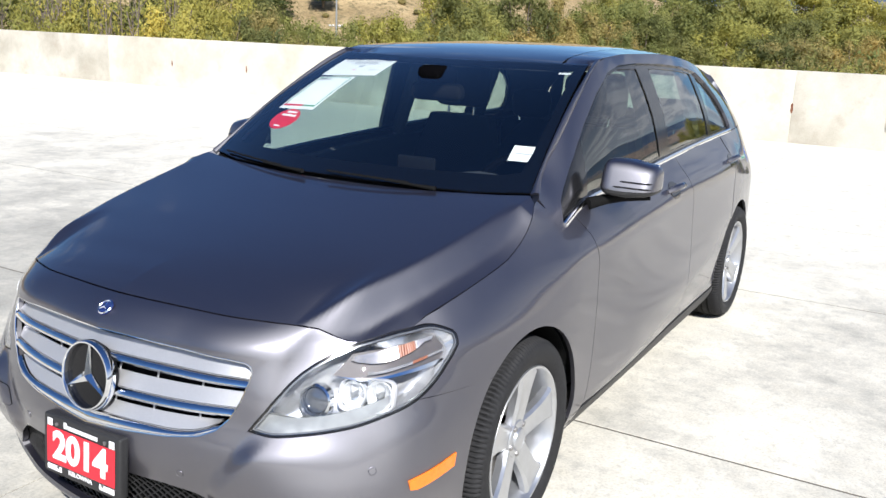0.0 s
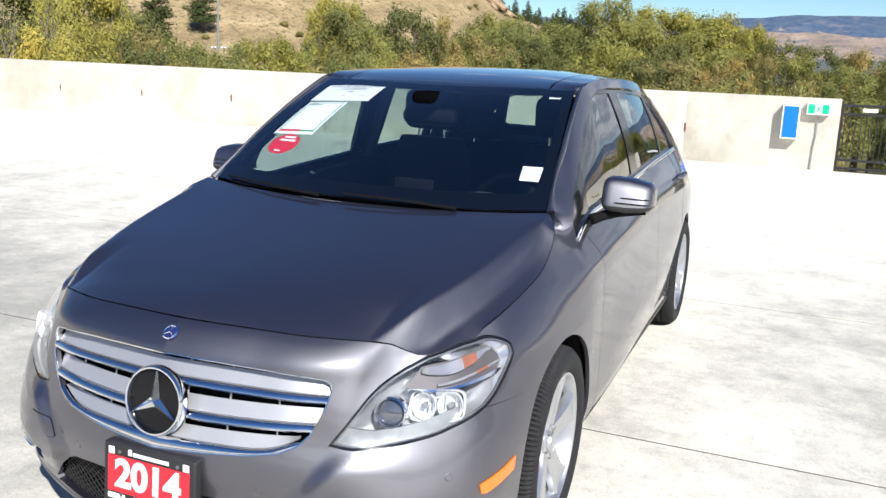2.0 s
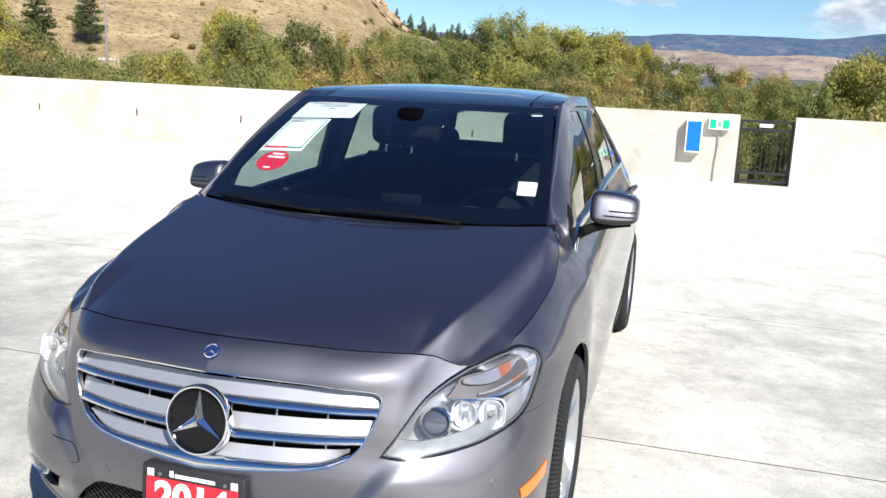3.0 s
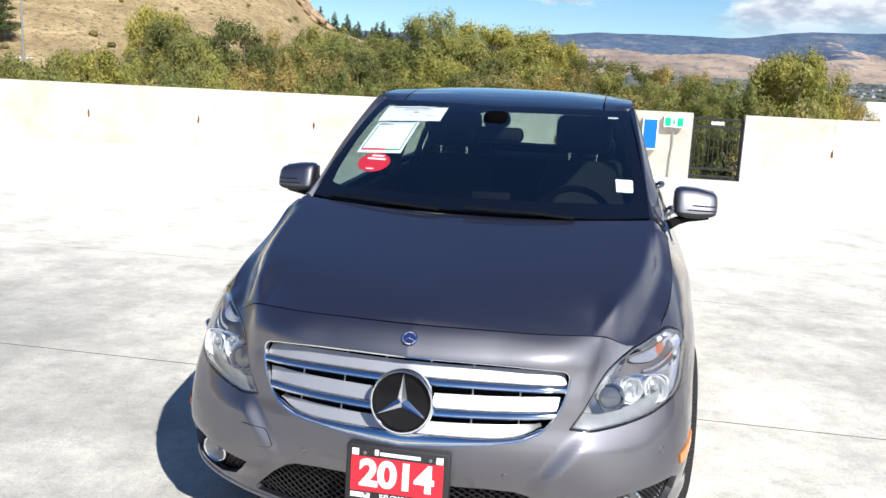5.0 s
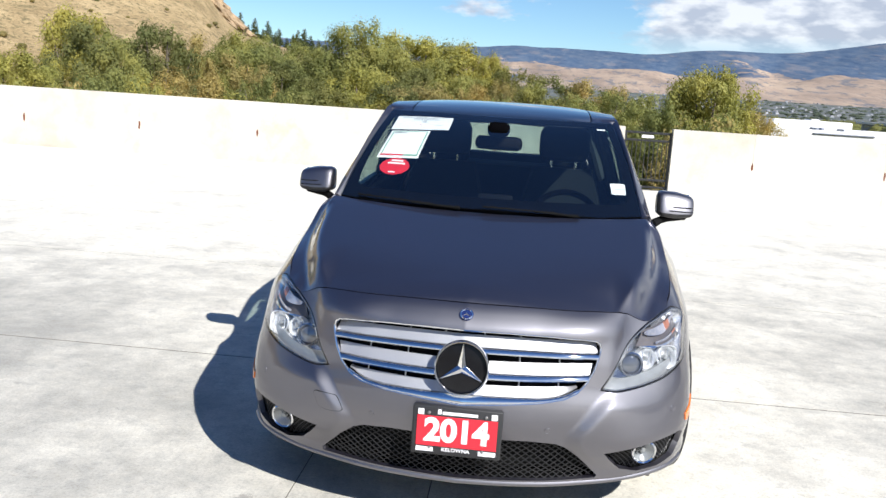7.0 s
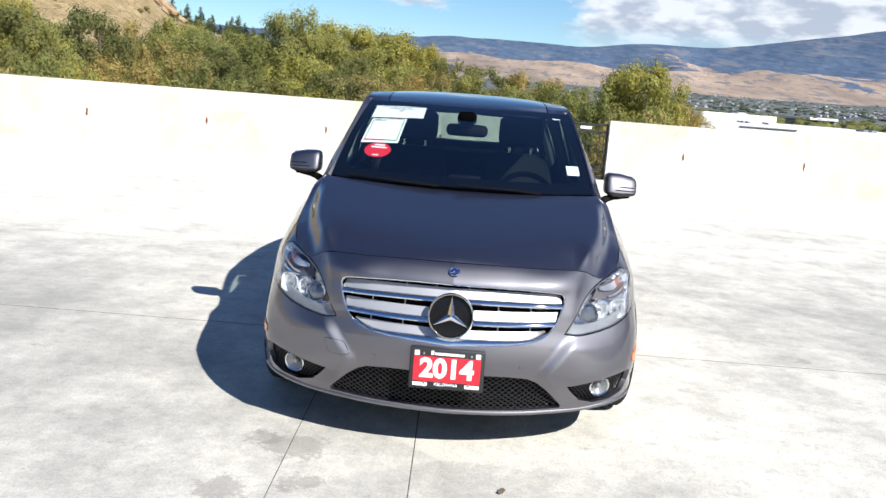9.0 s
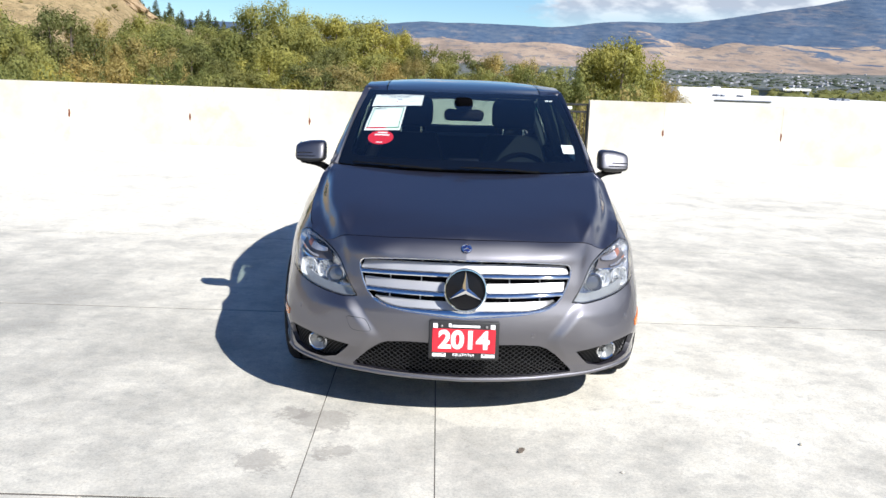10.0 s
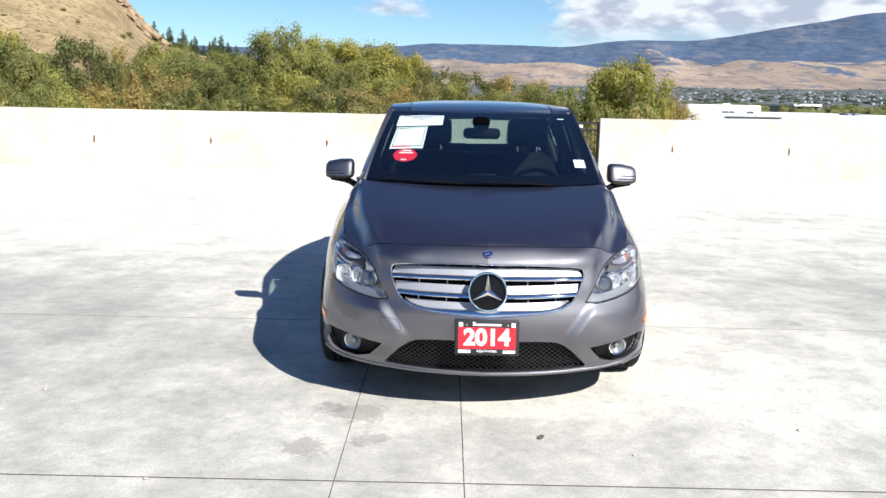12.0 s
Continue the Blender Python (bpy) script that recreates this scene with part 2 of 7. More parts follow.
def clear_glass(name, tint, gloss=1.0, face_on=0.05):
    m = bpy.data.materials.new(name)
    m.use_nodes = True
    n, l = m.node_tree.nodes, m.node_tree.links
    n.clear()
    out = n.new("ShaderNodeOutputMaterial")
    mix, tr, gl, lw = (n.new("ShaderNode" + k) for k in ("MixShader", "BsdfTransparent", "BsdfGlossy", "LayerWeight"))
    tr.inputs[0].default_value = (*tint, 1)
    gl.inputs["Roughness"].default_value = 0.01
    gl.inputs[0].default_value = (gloss, gloss, gloss, 1)
    lw.inputs[0].default_value = 0.5
    power, scale = n.new("ShaderNodeMath"), n.new("ShaderNodeMath")
    power.operation, scale.operation = "POWER", "MULTIPLY_ADD"
    l.new(lw.outputs["Facing"], power.inputs[0])
    power.inputs[1].default_value = 4.0
    l.new(power.outputs[0], scale.inputs[0])
    scale.inputs[1].default_value, scale.inputs[2].default_value = 0.92, face_on
    l.new(scale.outputs[0], mix.inputs[0])
    l.new(tr.outputs[0], mix.inputs[1])
    l.new(gl.outputs[0], mix.inputs[2])
    l.new(mix.outputs[0], out.inputs[0])
    return m


M_PAINT = car_paint()
M_GLASS = clear_glass("windscreen_glass", (0.80, 0.90, 0.88), 1.0, 0.13)
M_SIDEGLASS = clear_glass("side_glass", (0.42, 0.53, 0.50))
M_LENS = clear_glass("lamp_lens", (0.97, 0.975, 0.98), 1.0, 0.04)
M_ROOFGLASS = plain("roof_glass", (0.012, 0.013, 0.016), 0.04, coat=0.6, vary=0.05)
M_GLOSSBLACK = plain("gloss_black_trim", (0.012, 0.012, 0.013), 0.12, vary=0.1)
M_FRIT = plain("black_glass_border", (0.0025, 0.0025, 0.003), 0.8, vary=0.1, spec=0.0)
M_DISC = plain("black_emblem_face", (0.008, 0.008, 0.009), 0.15, vary=0.1, spec=0.2)
M_BLACK = plain("black_plastic", (0.02, 0.02, 0.021), 0.55, vary=0.2, scale=120, bumpy=0.0004)
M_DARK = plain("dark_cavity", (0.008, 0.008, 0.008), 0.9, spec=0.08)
M_CHROME = plain("chrome", (0.82, 0.83, 0.85), 0.06, 1.0, vary=0.02)
M_SILVER = plain("satin_silver", (0.52, 0.52, 0.53), 0.46, 0.7, vary=0.04, scale=200)
M_ALLOY = plain("silver_alloy", (0.50, 0.51, 0.53), 0.34, 0.85, coat=0.4, vary=0.05, scale=30)
M_TYRE = plain("tyre_rubber", (0.021, 0.021, 0.022), 0.7, vary=0.25, scale=60, spec=0.2, bumpy=0.0006)
M_STEEL = plain("brake_steel", (0.30, 0.29, 0.28), 0.4, 0.9, vary=0.25, scale=60)
M_AMBER = plain("amber_plastic", (0.80, 0.18, 0.010), 0.25, coat=0.5, vary=0.15, scale=90)
M_CABIN = plain("cabin_plastic", (0.042, 0.045, 0.049), 0.7, vary=0.2, scale=150, bumpy=0.0004)
M_SEAT = plain("seat_fabric", (0.008, 0.008, 0.010), 0.85, vary=0.25, scale=180, bumpy=0.0006)
M_PAPER = plain("white_paper", (0.80, 0.79, 0.80), 0.6, vary=0.02, scale=20)
M_RED = plain("red_print", (0.62, 0.02, 0.035), 0.45, vary=0.05, scale=20)
M_WHITE = plain("white_print", (0.82, 0.82, 0.82), 0.5, vary=0.02)
M_INK = plain("grey_print", (0.22, 0.22, 0.24), 0.6)
M_GREENINK = plain("green_print", (0.10, 0.30, 0.17), 0.6)
M_BLUESIGN = plain("blue_sign_face", (0.0, 0.16, 0.80), 0.45, vary=0.03, scale=8)
M_GREENSIGN = plain("green_sign_face", (0.0, 0.48, 0.24), 0.45, vary=0.03, scale=8)
M_BADGE = plain("blue_enamel", (0.015, 0.025, 0.10), 0.12, coat=1.0, vary=0.05)
M_IRON = plain("black_painted_steel", (0.018, 0.018, 0.018), 0.45, vary=0.3, scale=25)
M_GALV = plain("galvanised_steel", (0.38, 0.40, 0.41), 0.45, 0.7, vary=0.12, scale=15)


def leafy(name, a, b, c):
    m, n, l, p = material(name)
    geo = n.new("ShaderNodeNewGeometry")
    col = ramp(n, l, geo.outputs["Random Per Island"], [(0.0, a), (0.5, b), (1.0, c)])
    big = tex(n, l, "ShaderNodeTexNoise", 0.45, 4.0, 0.6, geo.outputs["Position"])
    col = mixc(n, l, 1.0, col, ramp(n, l, big.outputs[0], [(0.32, (0.78, 0.84, 0.84)), (0.68, (1.18, 1.12, 1.02))]), "MULTIPLY")
    whole = n.new("ShaderNodeObjectInfo")
    col = mixc(n, l, 1.0, col, ramp(n, l, whole.outputs["Random"], [(0.0, (1.75, 1.80, 1.45)), (0.5, (2.15, 2.10, 1.60)), (1.0, (2.55, 2.36, 1.72))]), "MULTIPLY")
    l.new(col, p.inputs["Base Color"])
    p.inputs["Roughness"].default_value = 0.7
    p.inputs["Specular IOR Level"].default_value = 0.15
    glow, mix = n.new("ShaderNodeBsdfTranslucent"), n.new("ShaderNodeMixShader")
    l.new(mixc(n, l, 1.0, col, (1.25, 1.2, 0.9), "MULTIPLY"), glow.inputs[0])
    mix.inputs[0].default_value = 0.45
    l.new(p.outputs[0], mix.inputs[1])
    l.new(glow.outputs[0], mix.inputs[2])
    l.new(mix.outputs[0], n["Material Output"].inputs[0])
    return m


M_LEAF = {
    "green": leafy("green_leaves", (0.112, 0.120, 0.054), (0.130, 0.137, 0.061), (0.152, 0.157, 0.072)),
    "dark": leafy("dark_green_leaves", (0.080, 0.086, 0.043), (0.095, 0.101, 0.050), (0.115, 0.119, 0.060)),
    "yellow": leafy("yellow_green_leaves", (0.170, 0.162, 0.058), (0.194, 0.184, 0.067), (0.224, 0.210, 0.082)),
    "ochre": leafy("ochre_leaves", (0.160, 0.134, 0.070), (0.182, 0.152, 0.080), (0.210, 0.176, 0.096)),
    # grey-blue leaf colour: distance haze painted in
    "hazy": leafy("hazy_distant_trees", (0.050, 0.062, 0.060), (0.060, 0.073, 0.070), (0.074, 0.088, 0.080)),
    "scrub": leafy("dry_scrub", (0.085, 0.080, 0.045), (0.11, 0.10, 0.058), (0.15, 0.13, 0.078)),
    "pine": leafy("pine_needles", (0.034, 0.046, 0.026), (0.048, 0.062, 0.032), (0.068, 0.080, 0.040)),
}
M_BARK = plain("grey_bark", (0.16, 0.13, 0.10), 0.9, vary=0.4, scale=9, bumpy=0.02)


def land(name, lo, mid, hi, scale, detail=10.0, speck=None, spot=0.3, spot_scale=0.1):
    m, n, l, p = material(name)
    pos = n.new("ShaderNodeNewGeometry").outputs["Position"]
    t = tex(n, l, "ShaderNodeTexNoise", scale, detail, 0.65, pos)
    col = ramp(n, l, t.outputs[0], [(0.36, lo), (0.5, mid), (0.62, hi)])
    if speck:
        s = tex(n, l, "ShaderNodeTexNoise", spot_scale, 6.0, 0.7, pos)
        col = mixc(n, l, ramp(n, l, s.outputs[0], [(0.5 + spot * 0.2, (0, 0, 0)), (0.56 + spot * 0.2, (1, 1, 1))]), col, speck)
    tuft = tex(n, l, "ShaderNodeTexNoise", scale * 14, 6.0, 0.7, pos)
    col = mixc(n, l, 1.0, col, ramp(n, l, tuft.outputs[0], [(0.36, (0.72, 0.72, 0.70)), (0.52, (1, 1, 1)), (0.66, (1.12, 1.11, 1.08))]), "MULTIPLY")
    l.new(col, p.inputs["Base Color"])
    p.inputs["Roughness"].default_value = 0.95
    p.inputs["Specular IOR Level"].default_value = 0.1
    bump(n, l, t.outputs[0], 0.8, 0.2 / scale, p)
    return m


M_MEADOW = land("scrub_ground", (0.06, 0.07, 0.025), (0.12, 0.12, 0.04), (0.20, 0.16, 0.07), 0.12)
M_HILL = land("dry_grass_hillside", (0.275, 0.205, 0.110), (0.365, 0.275, 0.150), (0.445, 0.34, 0.19), 0.16, 14.0, (0.19, 0.155, 0.085), 0.14, 1.1)


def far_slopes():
    """Dry grass on the lower slopes giving way to forest higher up, by height and broken by noise; distance haze is
    painted into both colours.
    """
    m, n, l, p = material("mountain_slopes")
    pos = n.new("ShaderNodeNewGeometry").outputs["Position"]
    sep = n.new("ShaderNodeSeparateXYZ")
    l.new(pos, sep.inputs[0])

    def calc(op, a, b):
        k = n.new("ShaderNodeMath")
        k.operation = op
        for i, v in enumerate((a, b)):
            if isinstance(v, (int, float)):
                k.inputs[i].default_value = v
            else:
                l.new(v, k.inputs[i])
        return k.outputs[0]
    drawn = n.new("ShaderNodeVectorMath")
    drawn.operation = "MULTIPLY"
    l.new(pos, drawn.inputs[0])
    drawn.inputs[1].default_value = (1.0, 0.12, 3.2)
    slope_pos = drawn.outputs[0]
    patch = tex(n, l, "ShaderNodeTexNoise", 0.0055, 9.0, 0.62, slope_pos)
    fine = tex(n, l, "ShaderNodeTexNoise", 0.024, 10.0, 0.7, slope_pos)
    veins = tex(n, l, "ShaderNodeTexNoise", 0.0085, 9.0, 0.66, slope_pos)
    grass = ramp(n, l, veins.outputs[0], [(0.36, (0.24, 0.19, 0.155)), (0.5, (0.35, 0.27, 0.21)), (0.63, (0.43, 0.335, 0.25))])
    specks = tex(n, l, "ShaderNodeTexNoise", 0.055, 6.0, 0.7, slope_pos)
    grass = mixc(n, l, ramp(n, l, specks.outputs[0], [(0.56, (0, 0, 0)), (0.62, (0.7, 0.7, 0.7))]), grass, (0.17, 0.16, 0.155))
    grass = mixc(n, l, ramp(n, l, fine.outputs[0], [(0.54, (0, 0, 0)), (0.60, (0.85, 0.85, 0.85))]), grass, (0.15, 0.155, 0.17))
    # the blue in the forest tone stands in for distance haze
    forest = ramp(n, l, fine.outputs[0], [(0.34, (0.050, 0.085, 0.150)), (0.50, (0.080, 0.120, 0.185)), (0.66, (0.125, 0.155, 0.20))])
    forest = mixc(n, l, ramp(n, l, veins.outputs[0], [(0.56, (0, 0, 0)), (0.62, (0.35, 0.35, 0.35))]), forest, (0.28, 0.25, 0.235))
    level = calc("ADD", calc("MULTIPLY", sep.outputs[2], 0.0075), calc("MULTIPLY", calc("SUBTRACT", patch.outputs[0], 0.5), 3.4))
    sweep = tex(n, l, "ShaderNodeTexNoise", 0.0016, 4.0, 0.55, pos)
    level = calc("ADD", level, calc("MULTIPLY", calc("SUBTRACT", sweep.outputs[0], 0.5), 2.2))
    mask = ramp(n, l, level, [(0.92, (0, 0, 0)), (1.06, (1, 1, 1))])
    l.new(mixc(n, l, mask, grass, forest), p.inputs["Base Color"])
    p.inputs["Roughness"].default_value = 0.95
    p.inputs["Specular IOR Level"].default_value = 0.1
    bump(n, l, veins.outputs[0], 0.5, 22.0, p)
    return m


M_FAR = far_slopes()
# valley colours greyed and cooled in place of distance haze
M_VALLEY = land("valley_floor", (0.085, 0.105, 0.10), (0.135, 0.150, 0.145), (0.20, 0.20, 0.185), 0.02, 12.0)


# ---------------------------------------------------------------- building helpers
def link_mesh(name, verts, faces, mat, parent=None, label="", smooth=False, mats=None, slots=None):
    me = bpy.data.meshes.new(name)
    me.from_pydata([tuple(v) for v in verts], [], [tuple(f) for f in faces])
    for m in (mats or [mat]):
        me.materials.append(m)
    if slots is not None:
        me.polygons.foreach_set("material_index", slots)
    if smooth:
        me.polygons.foreach_set("use_smooth", [True] * len(me.polygons))
    me.update()
    ob = new(name, me)
    ob.parent = parent
    if label:
        ob["label"] = label
    return ob


def part(name, bm, mat, parent=None, label="", smooth=False, sharp=35):
    me = bpy.data.meshes.new(name)
    if smooth:
        bmesh.ops.recalc_face_normals(bm, faces=bm.faces)
        lim = radians(sharp)
        for e in bm.edges:
            e.smooth = len(e.link_faces) == 2 and e.calc_face_angle(0) < lim
        for f in bm.faces:
            f.smooth = True
    bm.to_mesh(me)
    bm.free()
    me.materials.append(mat)
    ob = new(name, me)
    ob.parent = parent
    if label:
        ob["label"] = label
    return ob


def box(bm, lo, hi, bevel=0.0, seg=2, m=None):
    c = [(a + b) / 2 for a, b in zip(lo, hi)]
    s = [b - a for a, b in zip(lo, hi)]
    r = bmesh.ops.create_cube(bm, size=1.0)
    bmesh.ops.scale(bm, vec=s, verts=r["verts"])
    bmesh.ops.translate(bm, vec=c, verts=r["verts"])
    if m is not None:
        bmesh.ops.transform(bm, matrix=m, verts=r["verts"])
    if bevel:
        es = list({e for v in r["verts"] for e in v.link_edges})
        bmesh.ops.bevel(bm, geom=es, offset=bevel, segments=seg, affect="EDGES", profile=0.5)
    return bm


def tube(bm, path, radius, sides=8, closed=False):
    """A round bar along a path; radius is one number or one for each point."""
    pts = [Vector(p) for p in path]
    n = len(pts)
    rr = radius if isinstance(radius, (list, tuple)) else [radius] * n
    rings, ref = [], None
    for i, p in enumerate(pts):
        a = pts[(i - 1) % n] if closed or i else pts[0]
        b = pts[(i + 1) % n] if closed or i < n - 1 else pts[-1]
        d = (b - a).normalized()
        if ref is None:
            ref = d.orthogonal().normalized()
        ref = (ref - d * ref.dot(d)).normalized()
        side = d.cross(ref)
        rings.append([bm.verts.new(p + (ref * math.cos(k * math.tau / sides) + side * math.sin(k * math.tau / sides)) * rr[i]) for k in range(sides)])
    for i in range(n if closed else n - 1):
        r0, r1 = rings[i], rings[(i + 1) % n]
        for k in range(sides):
            bm.faces.new((r0[k], r0[(k + 1) % sides], r1[(k + 1) % sides], r1[k]))
    if not closed:
        bm.faces.new(rings[0][::-1])
        bm.faces.new(rings[-1])
    return bm


def lathe(bm, profile, seg=48, m=None, closed=False):
    """Turns (radius, height) pairs about the z axis."""
    rings = []
    for r, h in profile:
        if r < 1e-6:
            rings.append([bm.verts.new((0, 0, h))])
        else:
            rings.append([bm.verts.new((r * math.cos(k * math.tau / seg), r * math.sin(k * math.tau / seg), h)) for k in range(seg)])
    pairs = list(zip(rings, rings[1:])) + ([(rings[-1], rings[0])] if closed else [])
    for a, b in pairs:
        for k in range(seg):
            k2 = (k + 1) % seg
            q = [a[k % len(a)], a[k2 % len(a)], b[k2 % len(b)], b[k % len(b)]]
            q = [v for i, v in enumerate(q) if v not in q[:i]]
            if len(q) > 2:
                bm.faces.new(q)
    if m is not None:
        bmesh.ops.transform(bm, matrix=m, verts=[v for r in rings for v in r])
    return bm


def empty(name, m, label, category, group="", kind=""):
    ob = new(name)
    ob.matrix_world = m
    return tagged(ob, label, category, group, kind)


class Cubic:
    """A smooth curve through (x, y) pairs; flat: no slope at the start."""

    def __init__(self, pairs, flat=False):
        self.x, self.y = [p[0] for p in pairs], [p[1] for p in pairs]
        x, y, n = self.x, self.y, len(pairs)
        d = [(y[i + 1] - y[i]) / (x[i + 1] - x[i]) for i in range(n - 1)]
        self.s = [d[0]] + [0.0] * (n - 2) + [d[-1]]
        for i in range(1, n - 1):
            h0, h1 = x[i] - x[i - 1], x[i + 1] - x[i]
            self.s[i] = (d[i - 1] * h1 + d[i] * h0) / (h0 + h1)
        if flat:
            self.s[0] = 0.0

    def __call__(self, t):
        x, y, s = self.x, self.y, self.s
        if t <= x[0]:
            return y[0] + s[0] * (t - x[0])
        if t >= x[-1]:
            return y[-1] + s[-1] * (t - x[-1])
        i = 0
        while t > x[i + 1]:
            i += 1
        h = x[i + 1] - x[i]
        k = (t - x[i]) / h
        return ((1 + 2 * k) * (1 - k) ** 2 * y[i] + k * (1 - k) ** 2 * h * s[i] + k * k * (3 - 2 * k) * y[i + 1] + k * k * (k - 1) * h * s[i + 1])


# ---------------------------------------------------------------- land, hill and mountains: one sheet
HILL = Cubic([(-180, 6.0), (-90, 7.0), (-60, 7.5), (-42, 8.0), (-30, 7.8), (-24, 6.8), (-21, 5.2), (-19.8, 3.9), (-18.5, 3.0), (-17.0, 2.55), (-14, 1.8), (-11, 0.6), (-8, -0.9), (0, -1.2), (180, -1.2)])
RIDGE = Cubic([(-180, 3.5), (-60, 3.0), (-20, 3.0), (-8, 3.0), (-3.6, 3.3), (3.7, 3.55), (8, 3.5), (11, 3.8), (14.5, 3.75), (17.7, 4.1), (20.5, 4.6), (23.0, 4.9), (25, 5.3), (30, 5.2), (45, 5.5), (90, 4.2), (180, 3.5)])
BROW = Cubic([(-180, 1.8), (-20, 1.9), (0, 2.1), (4, 2.3), (7, 2.5), (9.5, 2.3), (12, 2.45), (13.5, 2.65), (15, 2.3), (18, 2.45), (21, 2.6), (24, 2.5), (27, 2.6), (40, 2.4), (180, 1.8)])


def land_height(az, r):
    """Height of the land at a bearing (degrees from the y axis, clockwise) and a distance from the car park."""
    x, y = math.sin(radians(az)) * r, math.cos(radians(az)) * r
    z = -7.0
    hill = math.tan(radians(max(HILL(az), -1.2)))
    if hill > -0.02:
        t = min(1.0, max(0.0, (r - 70) / 150))
        crest = hill * 220 + 1.5
        rough = noise.fractal(Vector((x * 0.02, y * 0.02, 3.1)), 0.8, 2.1, 6)
        s = t * t * (3 - 2 * t) if t < 1 else 1 - 0.35 * min(1.0, (r - 220) / 300)
        z = max(z, -7.0 + (crest + 7.0) * s + rough * 3.2 * min(1, t * 2) * (1 - 0.6 * t) * (1 if crest > -3 else 0))
    if r > 700:
        a, b = math.tan(radians(BROW(az))), math.tan(radians(RIDGE(az)))
        prof = Cubic([(700, -0.008), (1300, 0.006), (2000, 0.017), (2500, a * 0.8), (2900, a), (3300, a * 1.02), (4100, b), (4700, b * 0.6)])
        v = prof(r) * r
        n1 = noise.fractal(Vector((x * 0.0016, y * 0.0016, 7.7)), 1.0, 2.0, 7)
        amp = min(1.0, max(0.0, (r - 1900) / 700)) * (1.0 - 0.75 * min(1.0, max(0.0, (r - 3500) / 600)))
        n2 = noise.fractal(Vector((x * 0.007, y * 0.007, 2.2)), 1.0, 2.0, 5)
        far = v + (n1 * 30 + n2 * 12) * amp + 1.5
        w = min(1.0, (r - 700) / 500)
        z = max(z if hill > -0.02 else -99, -7 * (1 - w) + far * w)
    return x, y, z


def build_ground():
    azs = [-180 + i * 3.0 for i in range(40)] + [-60 + i * 0.4 for i in range(225)] + [30 + i * 3.0 for i in range(50)]
    rs = [0.01, 20, 40, 60, 70, 85, 100, 115, 130, 145, 160, 175, 190, 200, 210, 220, 235, 260, 320, 450, 700, 1000, 1300, 1600, 1850]
    rs += [2000 + 60 * i for i in range(46)]
    verts = [land_height(a, r) for a in azs for r in rs]
    faces, slots = [], []
    na, nr = len(azs), len(rs)
    for i in range(na):
        j = (i + 1) % na
        for k in range(nr - 1):
            faces.append((i * nr + k, i * nr + k + 1, j * nr + k + 1, j * nr + k))
            r, a = rs[k], azs[i]
            if r < 75:
                s = 0
            elif r < 700:
                s = 1 if HILL(a) > -0.5 else 0
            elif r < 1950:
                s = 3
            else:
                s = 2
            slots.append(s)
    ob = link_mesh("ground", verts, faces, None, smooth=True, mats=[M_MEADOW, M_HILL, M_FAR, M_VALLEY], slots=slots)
    return tagged(ob, "scrubby valley land with a dry grass hillside and forested mountains", "ground", kind="structure")


build_ground()

# ---------------------------------------------------------------- car park deck and parapets
X0, X1, Y0, Y1 = -26.0, 17.0, -16.0, 13.70
GATE0, GATE1, WALL_H, WALL_T = 1.985, 2.865, 1.155, 0.20
bm = bmesh.new()
box(bm, (X0 - 0.3, Y0 - 0.3, -0.60), (X1 + 0.3, Y1 + WALL_T, -0.0022))
deck = tagged(part("deck_structure", bm, M_JOINT), "dark joint bed under the concrete car park deck", "deck", kind="structure")
bm = bmesh.new()
box(bm, (X0 - 0.3, Y0 - 0.3, -7.4), (X1 + 0.3, Y1 + WALL_T - 0.004, -0.604))
tagged(part("parking_structure", bm, M_BARE), "concrete car park building below the deck", "building", kind="structure")

floor = empty("floor", pose(0, 0, 0), "sunlit pale concrete car park deck with saw-cut joints", "floor", kind="structure")


def wall_run(name, label, x0, x1, joints, marks):
    """A parapet along x made of cast panels, with rusty form-tie marks at the joints."""
    wall = empty(name, pose(0, Y1, 0), label, "wall", kind="structure")
    edges = [x0] + [j for j in joints if x0 < j < x1] + [x1]
    for a, b in zip(edges, edges[1:]):
        bm = bmesh.new()
        box(bm, (a + 0.0006, 0, -0.02), (b - 0.0006, WALL_T, WALL_H), 0.0025, 1)
        mid = (a + b) / 2
        part("panel", bm, M_BARE if mid < -16.8 or -0.4 < mid < 2.0 else M_WALL, wall)
    for mx in marks:
        bm = bmesh.new()
        n = 14
        rnd = random.Random(int(mx * 100))
        ring = []
        for k in range(n):
            a = k * math.tau / n
            ring.append(bm.verts.new((mx + math.cos(a) * 0.022 * rnd.uniform(0.5, 1.3), -0.004, 0.56 + math.sin(a) * 0.085 * rnd.uniform(0.7, 1.15))))
        bm.faces.new(ring[::-1])
        r = bmesh.ops.extrude_face_region(bm, geom=list(bm.faces))
        bmesh.ops.translate(bm, vec=(0, 0.003, 0), verts=[v for v in r["geom"] if isinstance(v, bmesh.types.BMVert)])
        part("rust_mark", bm, M_RUST, wall, "rusty form-tie mark")
    return wall


